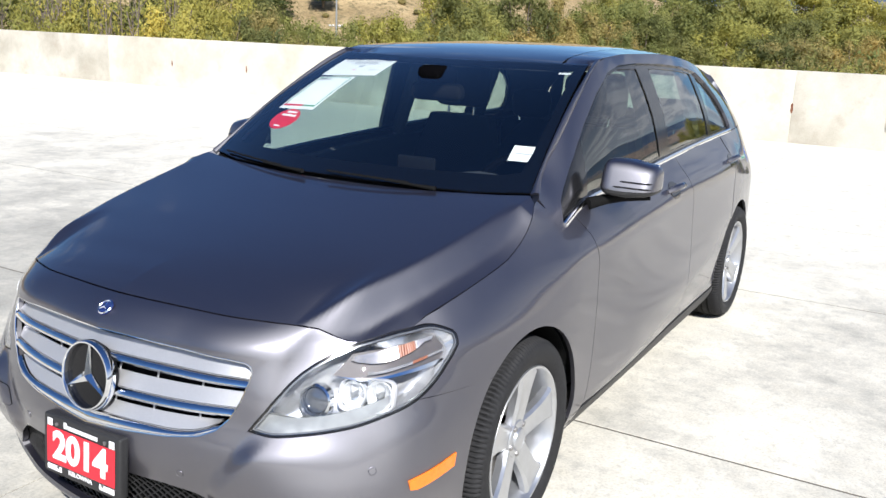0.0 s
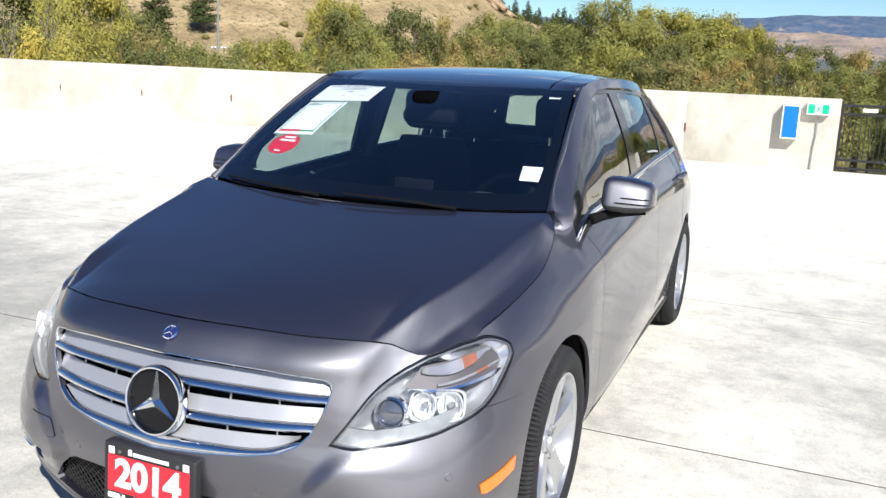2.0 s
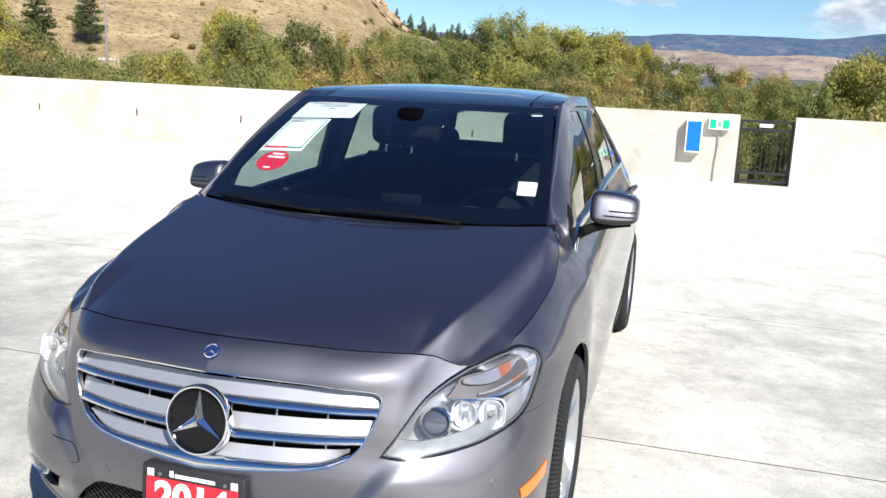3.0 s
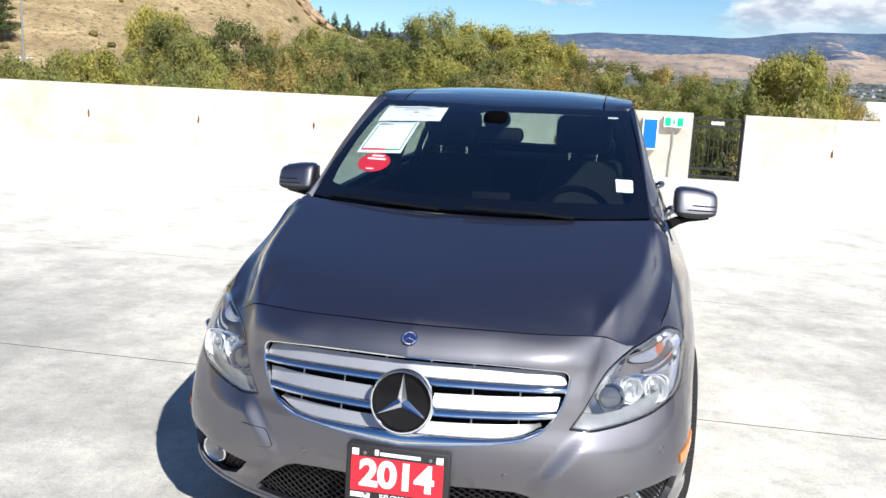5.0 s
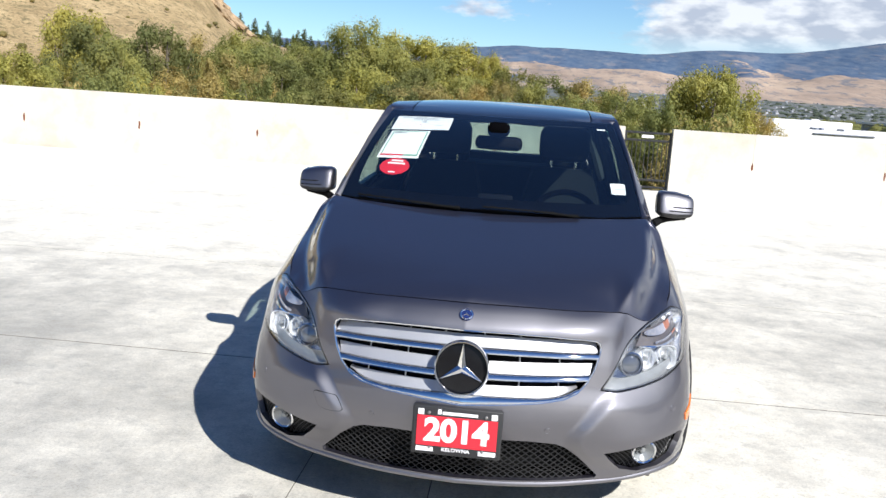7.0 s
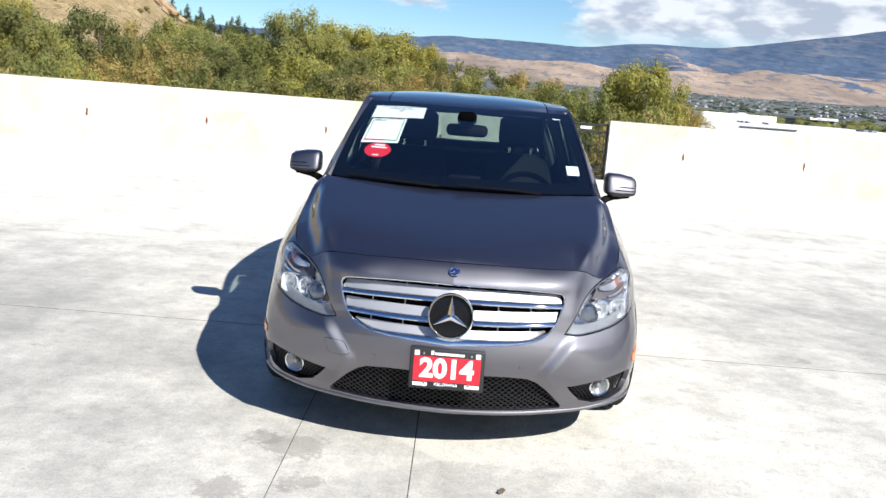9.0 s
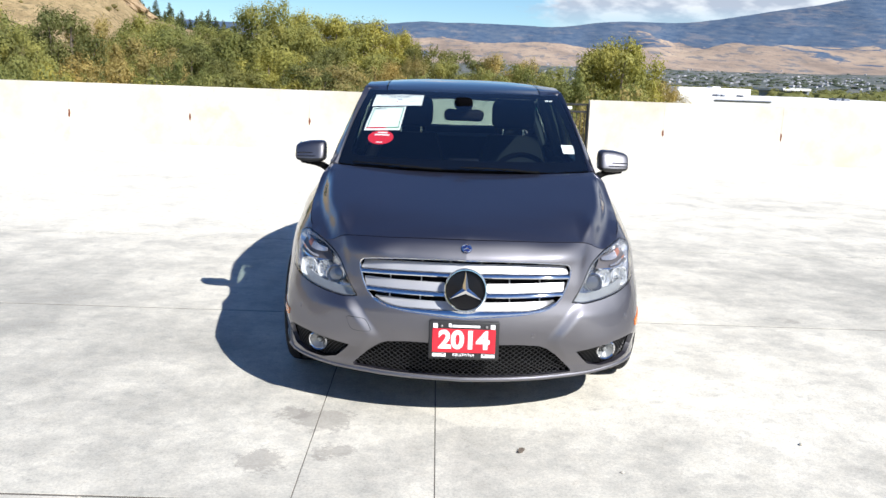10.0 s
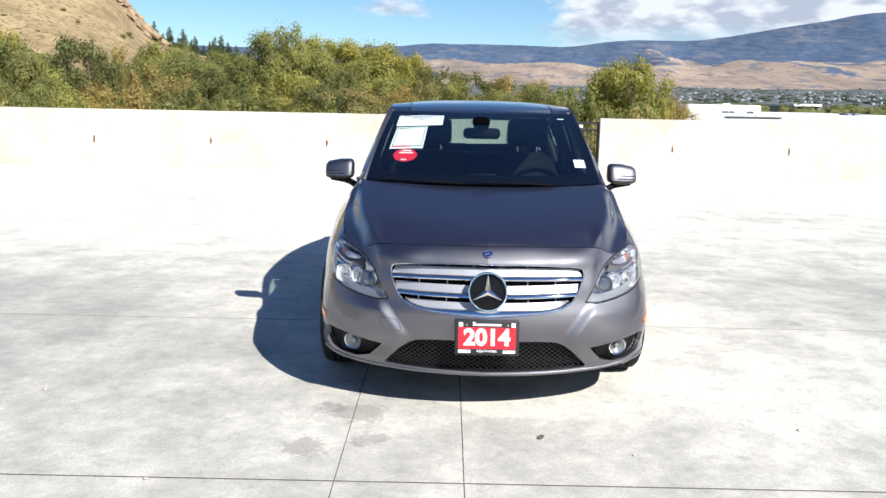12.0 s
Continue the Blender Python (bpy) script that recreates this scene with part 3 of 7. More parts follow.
JOINTS_L = [-24.0, -21.65, -19.3, -16.75, -14.50, -12.13, -9.75, -7.38, -5.01, -2.66, -0.41]
JOINTS_R = [4.345, 6.70, 9.05, 11.4, 13.75, 16.1]
wall_run("wall_north_left", "white-washed concrete parapet wall with rusty tie marks", X0, GATE0, JOINTS_L, [j for j in JOINTS_L if j > -16])
wall_run("wall_north_right", "white-washed concrete parapet wall beside the gate", GATE1, X1, JOINTS_R, JOINTS_R[:4])
for name, lo, hi in (("wall_west", (X0 - 0.2, Y0, -0.02), (X0, Y1, WALL_H)), ("wall_east", (X1, Y0, -0.02), (X1 + 0.2, Y1, WALL_H)),
                     ("wall_south", (X0, Y0 - 0.2, -0.02), (X1, Y0, WALL_H))):
    bm = bmesh.new()
    box(bm, lo, hi, 0.008)
    tagged(part(name, bm, M_WALL), "plain concrete parapet wall of the car park", "wall", kind="structure")

# gate in the parapet
gate = empty("metal_gate", pose((GATE0 + GATE1) / 2, Y1 + 0.10, 0), "closed black steel gate with upright bars in the parapet", "gate")
gw = (GATE1 - GATE0) / 2 - 0.008
for z in (1.06, 0.92, 0.185, 0.05):
    bm = bmesh.new()
    box(bm, (-gw, -0.018, z - 0.02), (gw, 0.018, z + 0.02), 0.003)
    part("rail", bm, M_IRON, gate)
for sx in (-gw + 0.02, gw - 0.02):
    bm = bmesh.new()
    box(bm, (sx - 0.02, -0.02, 0.0), (sx + 0.02, 0.02, 1.085), 0.003)
    part("gate_post", bm, M_IRON, gate)
for i in range(10):
    x = -gw + 0.075 + i * (2 * gw - 0.15) / 9
    bm = bmesh.new()
    box(bm, (x - 0.007, -0.007, 0.185), (x + 0.007, 0.007, 0.92))
    part("bar", bm, M_IRON, gate)
bm = bmesh.new()
box(bm, (-0.12, -0.026, 0.965), (0.10, -0.020, 1.02), 0.002)
part("sign_tag", bm, M_WHITE, gate, "small white sign tag")

# wall signs
sign = empty("wall_sign", pose(1.255, Y1, 0.76), "blue boxed sign with a white edge on the parapet", "sign")
bm = bmesh.new()
box(bm, (-0.135, -0.17, -0.275), (0.135, -0.002, 0.275), 0.006)
part("casing", bm, M_WHITE, sign, "white casing")
bm = bmesh.new()
box(bm, (-0.112, -0.176, -0.25), (0.112, -0.168, 0.25), 0.002)
part("face", bm, M_BLUESIGN, sign, "blue face")
exit_sign = empty("exit_sign", pose(1.655, Y1, 0.985), "white and green exit sign on the parapet", "sign")
bm = bmesh.new()
box(bm, (-0.175, -0.12, -0.095), (0.175, -0.002, 0.095), 0.006)
part("casing", bm, M_WHITE, exit_sign, "white casing")
for x in (-0.105, 0.105):
    bm = bmesh.new()
    box(bm, (x - 0.05, -0.126, -0.072), (x + 0.05, -0.119, 0.072), 0.002)
    part("green_panel", bm, M_GREENSIGN, exit_sign, "green panel")
bm = bmesh.new()
for a in (-0.5, 0.45):
    box(bm, (-0.008, -0.125, -0.055), (0.008, -0.120, 0.055), 0, m=Matrix.Rotation(a, 4, "Y"))
part("symbol", bm, M_GREENSIGN, exit_sign)
bm = bmesh.new()
tube(bm, [(1.66, Y1 - 0.03, 0.89), (1.665, Y1 - 0.03, 0.6), (1.64, Y1 - 0.03, 0.3), (1.635, Y1 - 0.03, 0.0)], 0.010, 8)
tagged(part("conduit", bm, M_GALV, smooth=True), "thin grey conduit running down the parapet wall", "conduit")


# ---------------------------------------------------------------- trees
def crown_mesh(name, lobes, leaves, size, mat, seed, droop=0.0, core=0.0, inner=0.0):
    """Many small leaf faces gathered in lobes (x, y, z, radius, height)."""
    rng = np.random.default_rng(seed)
    w = np.array([l[3] * l[3] * l[4] for l in lobes])
    pick = rng.choice(len(lobes), leaves, p=w / w.sum())
    L = np.array(lobes)[pick]
    d = rng.normal(size=(leaves, 3))
    d /= np.linalg.norm(d, axis=1)[:, None]
    rad = rng.uniform(0.15, 1.2, leaves) ** 0.6
    lump = 1 + 0.18 * np.sin(d[:, 0] * 5 + L[:, 0] * 9) * np.cos(d[:, 2] * 6 + L[:, 1] * 7)
    rad *= lump
    deep_in = rng.uniform(size=leaves) < inner
    rad = np.where(deep_in, rad * 0.72, rad)
    c = L[:, :3] + d * rad[:, None] * L[:, [3, 3, 4]]
    c[:, 2] -= droop * (1 - d[:, 2]) * rad
    a = rng.normal(size=(leaves, 3)) * 0.42 + d * 1.2 + np.array([0.2, -0.2, 0.45])
    a /= np.linalg.norm(a, axis=1)[:, None]
    b = np.cross(a, rng.normal(size=(leaves, 3)))
    b /= np.linalg.norm(b, axis=1)[:, None]
    e = np.cross(a, b)
    s = (size * rng.uniform(0.5, 1.35, leaves) * np.where(deep_in, 1.7, 1.0))[:, None]
    v = np.stack([c - b * s, c + b * s * 0.8 - e * s * 0.3, c + e * s], 1).reshape(-1, 3)
    verts, faces = v.tolist(), np.arange(leaves * 3).reshape(-1, 3).tolist()
    if core:
        bm = bmesh.new()
        bmesh.ops.create_icosphere(bm, subdivisions=2, radius=1.0)
        bm.verts.ensure_lookup_table()
        unit, tri = [q.co.copy() for q in bm.verts], [[q.index for q in f.verts] for f in bm.faces]
        bm.free()
        for i, lb in enumerate(lobes):
            k = len(verts)
            for q in unit:
                g = core * (1 + 0.35 * noise.noise(q * 2.3 + Vector((i * 4.7, seed, 0))))
                verts.append((lb[0] + q.x * lb[3] * g, lb[1] + q.y * lb[3] * g, lb[2] + q.z * lb[4] * g))
            faces += [[k + a_ for a_ in f] for f in tri]
    me = bpy.data.meshes.new(name)
    me.from_pydata(verts, [], faces)
    me.materials.append(mat)
    return me


def make_tree(kind, seed, label, bush=False):
    """One tree, 1 m to its top, trunk and crown; scaled when it is planted."""
    rnd = random.Random(seed)
    tree = empty("shrub" if bush else "tree", pose(0, 0, 0), label, "shrub" if bush else "tree", "shrubs beyond the parapet" if bush else "trees beyond the parapet")
    bm = bmesh.new()
    if kind == "pine":
        tube(bm, [(0, 0, 0), (0.005, 0, 0.5), (0, 0, 0.97)], [0.018, 0.012, 0.003], 7)
        lobes = []
        for i in range(26):
            z = 0.14 + 0.82 * i / 26
            r = 0.20 * (1 - z) ** 0.8 + 0.012
            for k in range(3):
                a = rnd.uniform(0, 6.28)
                lobes.append((math.cos(a) * r * 0.55, math.sin(a) * r * 0.55, z, r * 0.6, 0.03))
                if k == 0 and i % 2:
                    tube(bm, [(0, 0, z), (math.cos(a) * r, math.sin(a) * r, z - 0.01)], [0.005, 0.002], 5)
        me = crown_mesh("crown", lobes, 4200, 0.015, M_LEAF[kind], seed)
    else:
        forks = []
        h0 = rnd.uniform(0.16, 0.24)
        tube(bm, [(0, 0, 0), (0.01, 0.0, h0 * 0.5), (0, 0.01, h0)], [0.036, 0.028, 0.024], 8)
        if kind == "bare":
            for i in range(16):
                a, lean = rnd.uniform(0, 6.28), rnd.uniform(0.03, 0.22)
                foot = Vector((math.cos(a), math.sin(a), 0)) * rnd.uniform(0.02, 0.16)
                tip = foot + Vector((math.cos(a + rnd.uniform(-0.6, 0.6)) * lean, math.sin(a) * lean, rnd.uniform(0.72, 0.98)))
                tube(bm, [foot, foot.lerp(tip, 0.5) + Vector((rnd.uniform(-0.02, 0.02), 0, 0)), tip], [0.011, 0.008, 0.002], 5)
                for k in range(6):
                    p = foot.lerp(tip, rnd.uniform(0.45, 0.9))
                    tube(bm, [p, p + Vector((rnd.uniform(-0.10, 0.10), rnd.uniform(-0.1, 0.1), rnd.uniform(0.04, 0.14)))], [0.004, 0.0012], 4)
        for i in range(7):
            a, reach = i * 0.9 + rnd.uniform(-0.3, 0.3), rnd.uniform(0.12, 0.30)
            top = (math.cos(a) * reach, math.sin(a) * reach, rnd.uniform(0.55, 0.86))
            mid = (top[0] * 0.45, top[1] * 0.45, h0 + (top[2] - h0) * 0.5)
            tube(bm, [(0, 0, h0 * 0.9), mid, top], [0.019, 0.012, 0.004], 6)
            forks.append(top)
            for k in range(2):
                b = a + rnd.uniform(-0.9, 0.9)
                tip = (mid[0] + math.cos(b) * 0.16, mid[1] + math.sin(b) * 0.16, mid[2] + rnd.uniform(0.02, 0.2))
                tube(bm, [mid, tip], [0.008, 0.003], 5)
                forks.append(tip)
        lobes = [(x, y, z, rnd.uniform(0.06, 0.10), rnd.uniform(0.06, 0.10)) for x, y, z in forks if z > 0.42]
        for i in range(70):
            d = Vector((rnd.gauss(0, 1), rnd.gauss(0, 1), rnd.gauss(0, 1))).normalized()
            k = rnd.uniform(0.55, 1.0) ** 0.6
            c = Vector((d.x * 0.29 * k, d.y * 0.29 * k, 0.60 + d.z * 0.33 * k))
            if c.z > 0.40:
                s_ = rnd.uniform(0.045, 0.085)
                lobes.append((c.x, c.y, c.z, s_ * 1.15, s_))
        lobes += [(math.cos(k) * 0.2, math.sin(k) * 0.2, 0.34, 0.12, 0.10) for k in range(6)]
        me = crown_mesh("crown", lobes, 7000 if bush else 6000 if kind == "bare" else 31000, 0.0072 if bush else 0.0066, M_LEAF["yellow" if kind == "bare" else kind], seed, inner=0.36)
    part("trunk", bm, M_BARK, tree, smooth=True)
    crown = new("crown", me)
    crown.parent = tree
    return tree


EYE = (0.0, -3.0)
STANDS = ((1.3, -1.7), (-0.1, -3.5))


def plant(src, az, top, dist, base=-7.0, wide=1.0, first=False, spin=0.0):
    """Stands a tree at a bearing and distance from EYE, its top at a height; wide is its spread for its height."""
    x, y = EYE[0] + math.sin(radians(az)) * dist, EYE[1] + math.cos(radians(az)) * dist
    h = (top - base) / 0.94
    m = Matrix.Translation((x, y, base)) @ Matrix.Rotation(spin, 4, "Z") @ Matrix.Diagonal((h * wide, h * wide, h, 1))
    if first:
        src.matrix_basis = m
        return src
    return copy_thing(src, m)


LABELS = {"green": "broad green willow tree beyond the parapet", "dark": "dark green leafy tree beyond the parapet", "yellow": "yellow-green autumn tree beyond the parapet",
          "ochre": "ochre autumn tree beyond the parapet", "pine": "dark pine tree standing on the dry hillside", "bare": "thin half-bare tree with many grey stems beyond the parapet"}
BUSH = {"green": "green leafy shrub close behind the parapet", "dark": "dark green shrub close behind the parapet", "ochre": "ochre autumn shrub close behind the parapet", "yellow": "yellow-green shrub close behind the parapet"}
PROTO = {(k, i): make_tree(k, 11 + 7 * i + len(k), LABELS[k]) for k in LABELS for i in range(2)}
PROTO.update({("bush " + k, i): make_tree(k, 57 + 5 * i + len(k), BUSH[k], True) for k in BUSH for i in range(2)})
PLANTED = []


def grove(kind, rows):
    """Rows: bearing, height of the top, distance, width of the crown."""
    for az, top, dist, width in rows:
        PLANTED.append((kind, az, top, dist, max(0.62, width / (0.47 * (top + 7.0))), -7.0))


grove("dark", [(-26.9, 4.7, 61, 4.9), (-23.1, 5.3, 63, 4.0), (-15.9, 3.8, 79, 4.7), (-14.3, 4.8, 89, 6.5), (-13.9, 2.3, 74, 3.9), (-12.0, 5.3, 87, 5.2), (-8.7, 2.4, 71, 4.2), (-7.7, 4.2, 83, 4.4), (-12.9, 1.6, 63, 3.8), (-0.9, 5.0, 94, 4.7), (1.9, 4.3, 89, 5.3), (-40.3, 3.7, 52, 3.1), (-38.8, 2.8, 50, 2.9), (-26.6, 2.1, 59, 3.4), (-39.6, 2.2, 42, 2.5), (-52.9, 4.6, 56, 7.3), (-48.4, 5.0, 58, 7.6), (-44.0, 5.1, 60, 6.3)])
grove("green", [(-25.7, 3.6, 59, 4.3), (-26.0, 1.8, 49, 2.9), (-19.6, 4.6, 74, 4.9), (-20.5, 2.9, 69, 3.2), (-16.7, 5.3, 84, 5.6), (-17.1, 2.2, 65, 3.0), (-15.0, 1.6, 65, 3.9), (-11.7, 7.2, 85, 6.2), (-10.2, 8.3, 85, 5.3), (-9.3, 6.3, 89, 5.3), (-6.4, 7.6, 97, 7.7), (-5.5, 5.1, 91, 7.2), (0.6, 3.4, 84, 3.9), (4.9, 2.9, 79, 4.2), (2.6, 2.5, 74, 4.4), (7.8, 2.5, 64, 3.4), (11.15, 3.6, 45, 3.5), (9.6, 2.7, 46, 2.2), (8.9, 1.9, 43, 2.3), (12.2, 1.5, 39, 1.8), (6.9, 2.0, 59, 2.4)])
grove("green", [(-37.2, 2.1, 46, 2.7), (-36.0, 2.0, 50, 2.9), (-33.5, 2.0, 50, 2.6), (-26.2, 4.7, 67, 3.9), (-27.9, 4.0, 66, 3.0), (-24.7, 3.9, 65, 2.9)])
grove("ochre", [(-21.4, 4.6, 65, 3.0), (-22.7, 2.0, 51, 4.4), (-18.6, 3.6, 71, 4.9), (-5.9, 2.4, 71, 5.7), (-3.7, 2.7, 79, 4.2), (-2.0, 3.4, 84, 3.3), (3.9, 3.9, 87, 4.6), (6.0, 3.6, 84, 3.3), (13.6, 1.9, 52, 2.2), (14.6, 1.6, 52, 1.8), (-40.6, 2.6, 46, 3.3), (-38.1, 2.5, 44, 2.3)])
grove("yellow", [(11.25, 3.5, 45.3, 3.3), (-24.5, 1.4, 47, 2.5), (-8.0, 7.6, 94, 6.8), (-4.4, 7.3, 99, 7.2), (-2.9, 6.3, 99, 3.9), (-10.7, 3.4, 75, 5.7), (-41.9, 4.8, 48, 2.8), (-41.3, 1.9, 42, 2.5), (-31.8, 2.4, 52, 3.4), (-30.1, 1.9, 52, 2.0), (-27.8, 5.8, 68, 1.5), (-28.4, 2.4, 60, 2.2), (-49.9, 1.6, 34, 2.2), (-43.6, 2.0, 36, 2.6), (-41.7, 2.4, 40, 2.1)])
grove("green", [(-19.4, 6.6, 103, 5.0), (-18.3, 7.0, 101, 5.2), (-17.0, 7.2, 106, 6.2), (-15.6, 6.9, 112, 6.4), (-14.3, 6.8, 117, 5.8), (-12.7, 6.6, 118, 5.0)])
grove("bare", [(-52.4, 2.8, 37, 2.2), (-50.4, 2.9, 39, 2.3), (-48.3, 3.1, 37, 2.2), (-46.6, 3.0, 40, 2.4), (-44.6, 3.2, 38, 2.2), (-43.1, 3.1, 41, 2.4)])
rnd = random.Random(5)
for i in range(44):
    az = -58 + i * 1.67
    kind = rnd.choice(["green", "dark", "green", "ochre", "dark", "green", "yellow"])
    if 3.0 < az < 9.0:
        continue
    el, dist = rnd.uniform(-0.9, 0.25) - (0.4 if az > 8 else 0), rnd.uniform(33, 44)
    PLANTED.append(("bush " + kind, az, 1.49 + math.tan(radians(el)) * dist, dist, rnd.uniform(0.6, 0.9), -7.0))
for az, el, dist in ((-39.6, 4.6, 120), (-36.9, 4.9, 125), (-42.6, 3.4, 120), (-33.6, 2.3, 130), (-20.3, 4.75, 214), (-18.6, 4.0, 216), (-17.7, 3.7, 217), (-16.9, 3.6, 217), (-16.2, 3.2, 218),
                     (-15.0, 3.2, 218), (-14.6, 3.3, 218), (-15.7, 2.7, 216), (-17.2, 3.1, 215), (-14.0, 2.5, 219), (-21.6, 4.6, 200), (-22.4, 4.9, 195), (-25.8, 4.6, 190), (-28, 4.4, 190), (-19.2, 3.9, 213), (-31, 5.2, 170), (-34.5, 4.6, 160), (-24.0, 3.9, 160), (-27.0, 3.6, 150), (-13.4, 2.3, 220), (-18.1, 3.3, 214), (-15.3, 2.9, 217), (-19.6, 4.1, 208), (-19.0, 3.6, 204), (-18.3, 3.0, 200), (-17.5, 2.9, 206), (-16.6, 2.5, 208), (-15.9, 2.1, 205), (-14.8, 2.0, 212), (-14.2, 2.9, 219), (-13.7, 2.7, 220), (-16.4, 3.0, 214)):
    z = land_height(az, dist)[2] - 0.5
    PLANTED.append(("pine", az, 1.49 + math.tan(radians(el + (0.35 if az > -20 else 0.0))) * dist, dist, 1.5 if dist < 126 else 1.45, z))
first_of = {}
for i, (kind, az, el, dist, wide, base) in enumerate(PLANTED):
    key = (kind, i % 2)
    if key in first_of:
        plant(PROTO[key], az, el, dist, base, wide, spin=i * 1.7)
    else:
        first_of[key] = (az, el, dist, base, wide, True, i * 1.7)
for key, proto in PROTO.items():
    if key in first_of:
        plant(proto, *first_of[key])
    else:
        for o in (*proto.children_recursive, proto):
            bpy.data.objects.remove(o)


# ---------------------------------------------------------------- far woods, houses and the white building
lobes = []
rnd = random.Random(9)
for i in range(420):
    az = rnd.uniform(11.5, 34)
    r = rnd.uniform(130, 420)
    x, y = math.sin(radians(az)) * r, math.cos(radians(az)) * r
    top = 1.5 + math.tan(radians(rnd.uniform(-0.45, 0.18))) * r
    lobes.append((x, y, top - 2.6, rnd.uniform(2.0, 4.5), 2.6))
woods = new("far_woods", crown_mesh("far_woods", lobes, 60000, 0.36, M_LEAF["dark"], 3, 0.0, 0.8))
tagged(woods, "dark green woods on the valley floor", "woods", kind="stuff")
lobes = []
for i in range(700):
    az, r = rnd.uniform(5, 36), rnd.uniform(900, 2000)
    x, y, z = land_height(az, r)
    lobes.append((x, y, z + 0.5, rnd.uniform(3, 8), rnd.uniform(1.2, 2.6)))
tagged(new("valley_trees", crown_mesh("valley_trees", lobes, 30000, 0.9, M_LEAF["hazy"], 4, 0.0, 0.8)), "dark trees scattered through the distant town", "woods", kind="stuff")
M_HOUSE = plain("pale_house_paint", (0.40, 0.41, 0.43), 0.8, vary=0.5, scale=0.02)
M_ROOFING = plain("grey_roofing", (0.22, 0.21, 0.22), 0.8, vary=0.3, scale=0.02)
hv, hf, hs = [], [], []
for i in range(300):
    az, r = rnd.uniform(6, 36), rnd.uniform(1150, 2050)
    x, y, z = land_height(az, r)
    w, d, h, a = rnd.uniform(1.2, 3.0), rnd.uniform(1.2, 2.4), rnd.uniform(0.8, 1.7), rnd.uniform(0, 3.1)
    ca, sa, k = math.cos(a), math.sin(a), len(hv)
    for lx, ly, lz in ((-w, -d, -2), (w, -d, -2), (w, d, -2), (-w, d, -2), (-w, -d, h), (w, -d, h), (w, d, h), (-w, d, h), (-w, 0, h + 1), (w, 0, h + 1)):
        hv.append((x + lx * ca - ly * sa, y + lx * sa + ly * ca, z + lz))
    for f, m in (((0, 1, 5, 4), 0), ((2, 3, 7, 6), 0), ((1, 2, 6, 9, 5), 0), ((3, 0, 4, 8, 7), 0), ((4, 5, 9, 8), 1), ((6, 7, 8, 9), 1)):
        hf.append(tuple(k + q for q in f))
        hs.append(m)
town = link_mesh("far_houses", hv, hf, None, mats=[M_HOUSE, M_ROOFING], slots=hs)
tagged(town, "scattered pale houses of a distant town", "houses", kind="stuff")

M_WHITEWALL = plain("white_stucco", (0.80, 0.79, 0.76), 0.85, vary=0.05, scale=0.5)
M_METAL = plain("grey_metal_cladding", (0.20, 0.22, 0.26), 0.5, vary=0.15, scale=1.5)


def far_box(name, az0, az1, el0, el1, r, depth, mat, parent, label=""):
    """A block square to the deck that fills a span of bearings at a distance."""
    xa, xb = math.tan(radians(az0)) * r, math.tan(radians(az1)) * r
    za, zb = 1.49 + math.tan(radians(el0)) * r, 1.49 + math.tan(radians(el1)) * r
    bm = bmesh.new()
    box(bm, (xa, EYE[1] + r, za), (xb, EYE[1] + r + depth, zb), 0.05, 1)
    return part(name, bm, mat, parent, label)


hall = empty("commercial_building", pose(0, 0, 0), "low white commercial building with a flat roof", "building")
far_box("wall", 13.4, 30.0, -8.0, -0.60, 55, 20, M_WHITEWALL, hall, "white wall")
far_box("roof_block", 15.3, 19.7, -0.64, -0.03, 58, 6, M_WHITEWALL, hall, "white roof block")
far_box("roof_block", 17.4, 17.9, -0.10, 0.06, 59, 1.5, M_WHITEWALL, hall, "white roof vent")
far_box("side_block", 13.45, 15.25, -0.64, -0.12, 60, 5, M_METAL, hall, "grey rendered side block")
far_box("parapet_band", 17.6, 21.0, -0.86, -0.76, 54.9, 0.2, M_METAL, hall, "grey metal band")
for az, w in ((17.7, 0.22), (18.0, 0.22), (19.2, 0.12), (24.6, 0.3), (25.0, 0.35)):
    far_box("roof_unit", az, az + w, -0.64, -0.44, 56.5, 1.2, M_METAL, hall, "dark roof opening")
shed = empty("flat_roofed_building", pose(0, 0, 0), "dark flat-roofed building among far trees", "building")
far_box("wall", 21.6, 23.0, -3.0, 0.0, 150, 12, M_METAL, shed, "dark wall")
far_box("roof", 21.5, 23.1, -0.05, 0.12, 149, 14, M_WHITEWALL, shed, "pale roof edge")

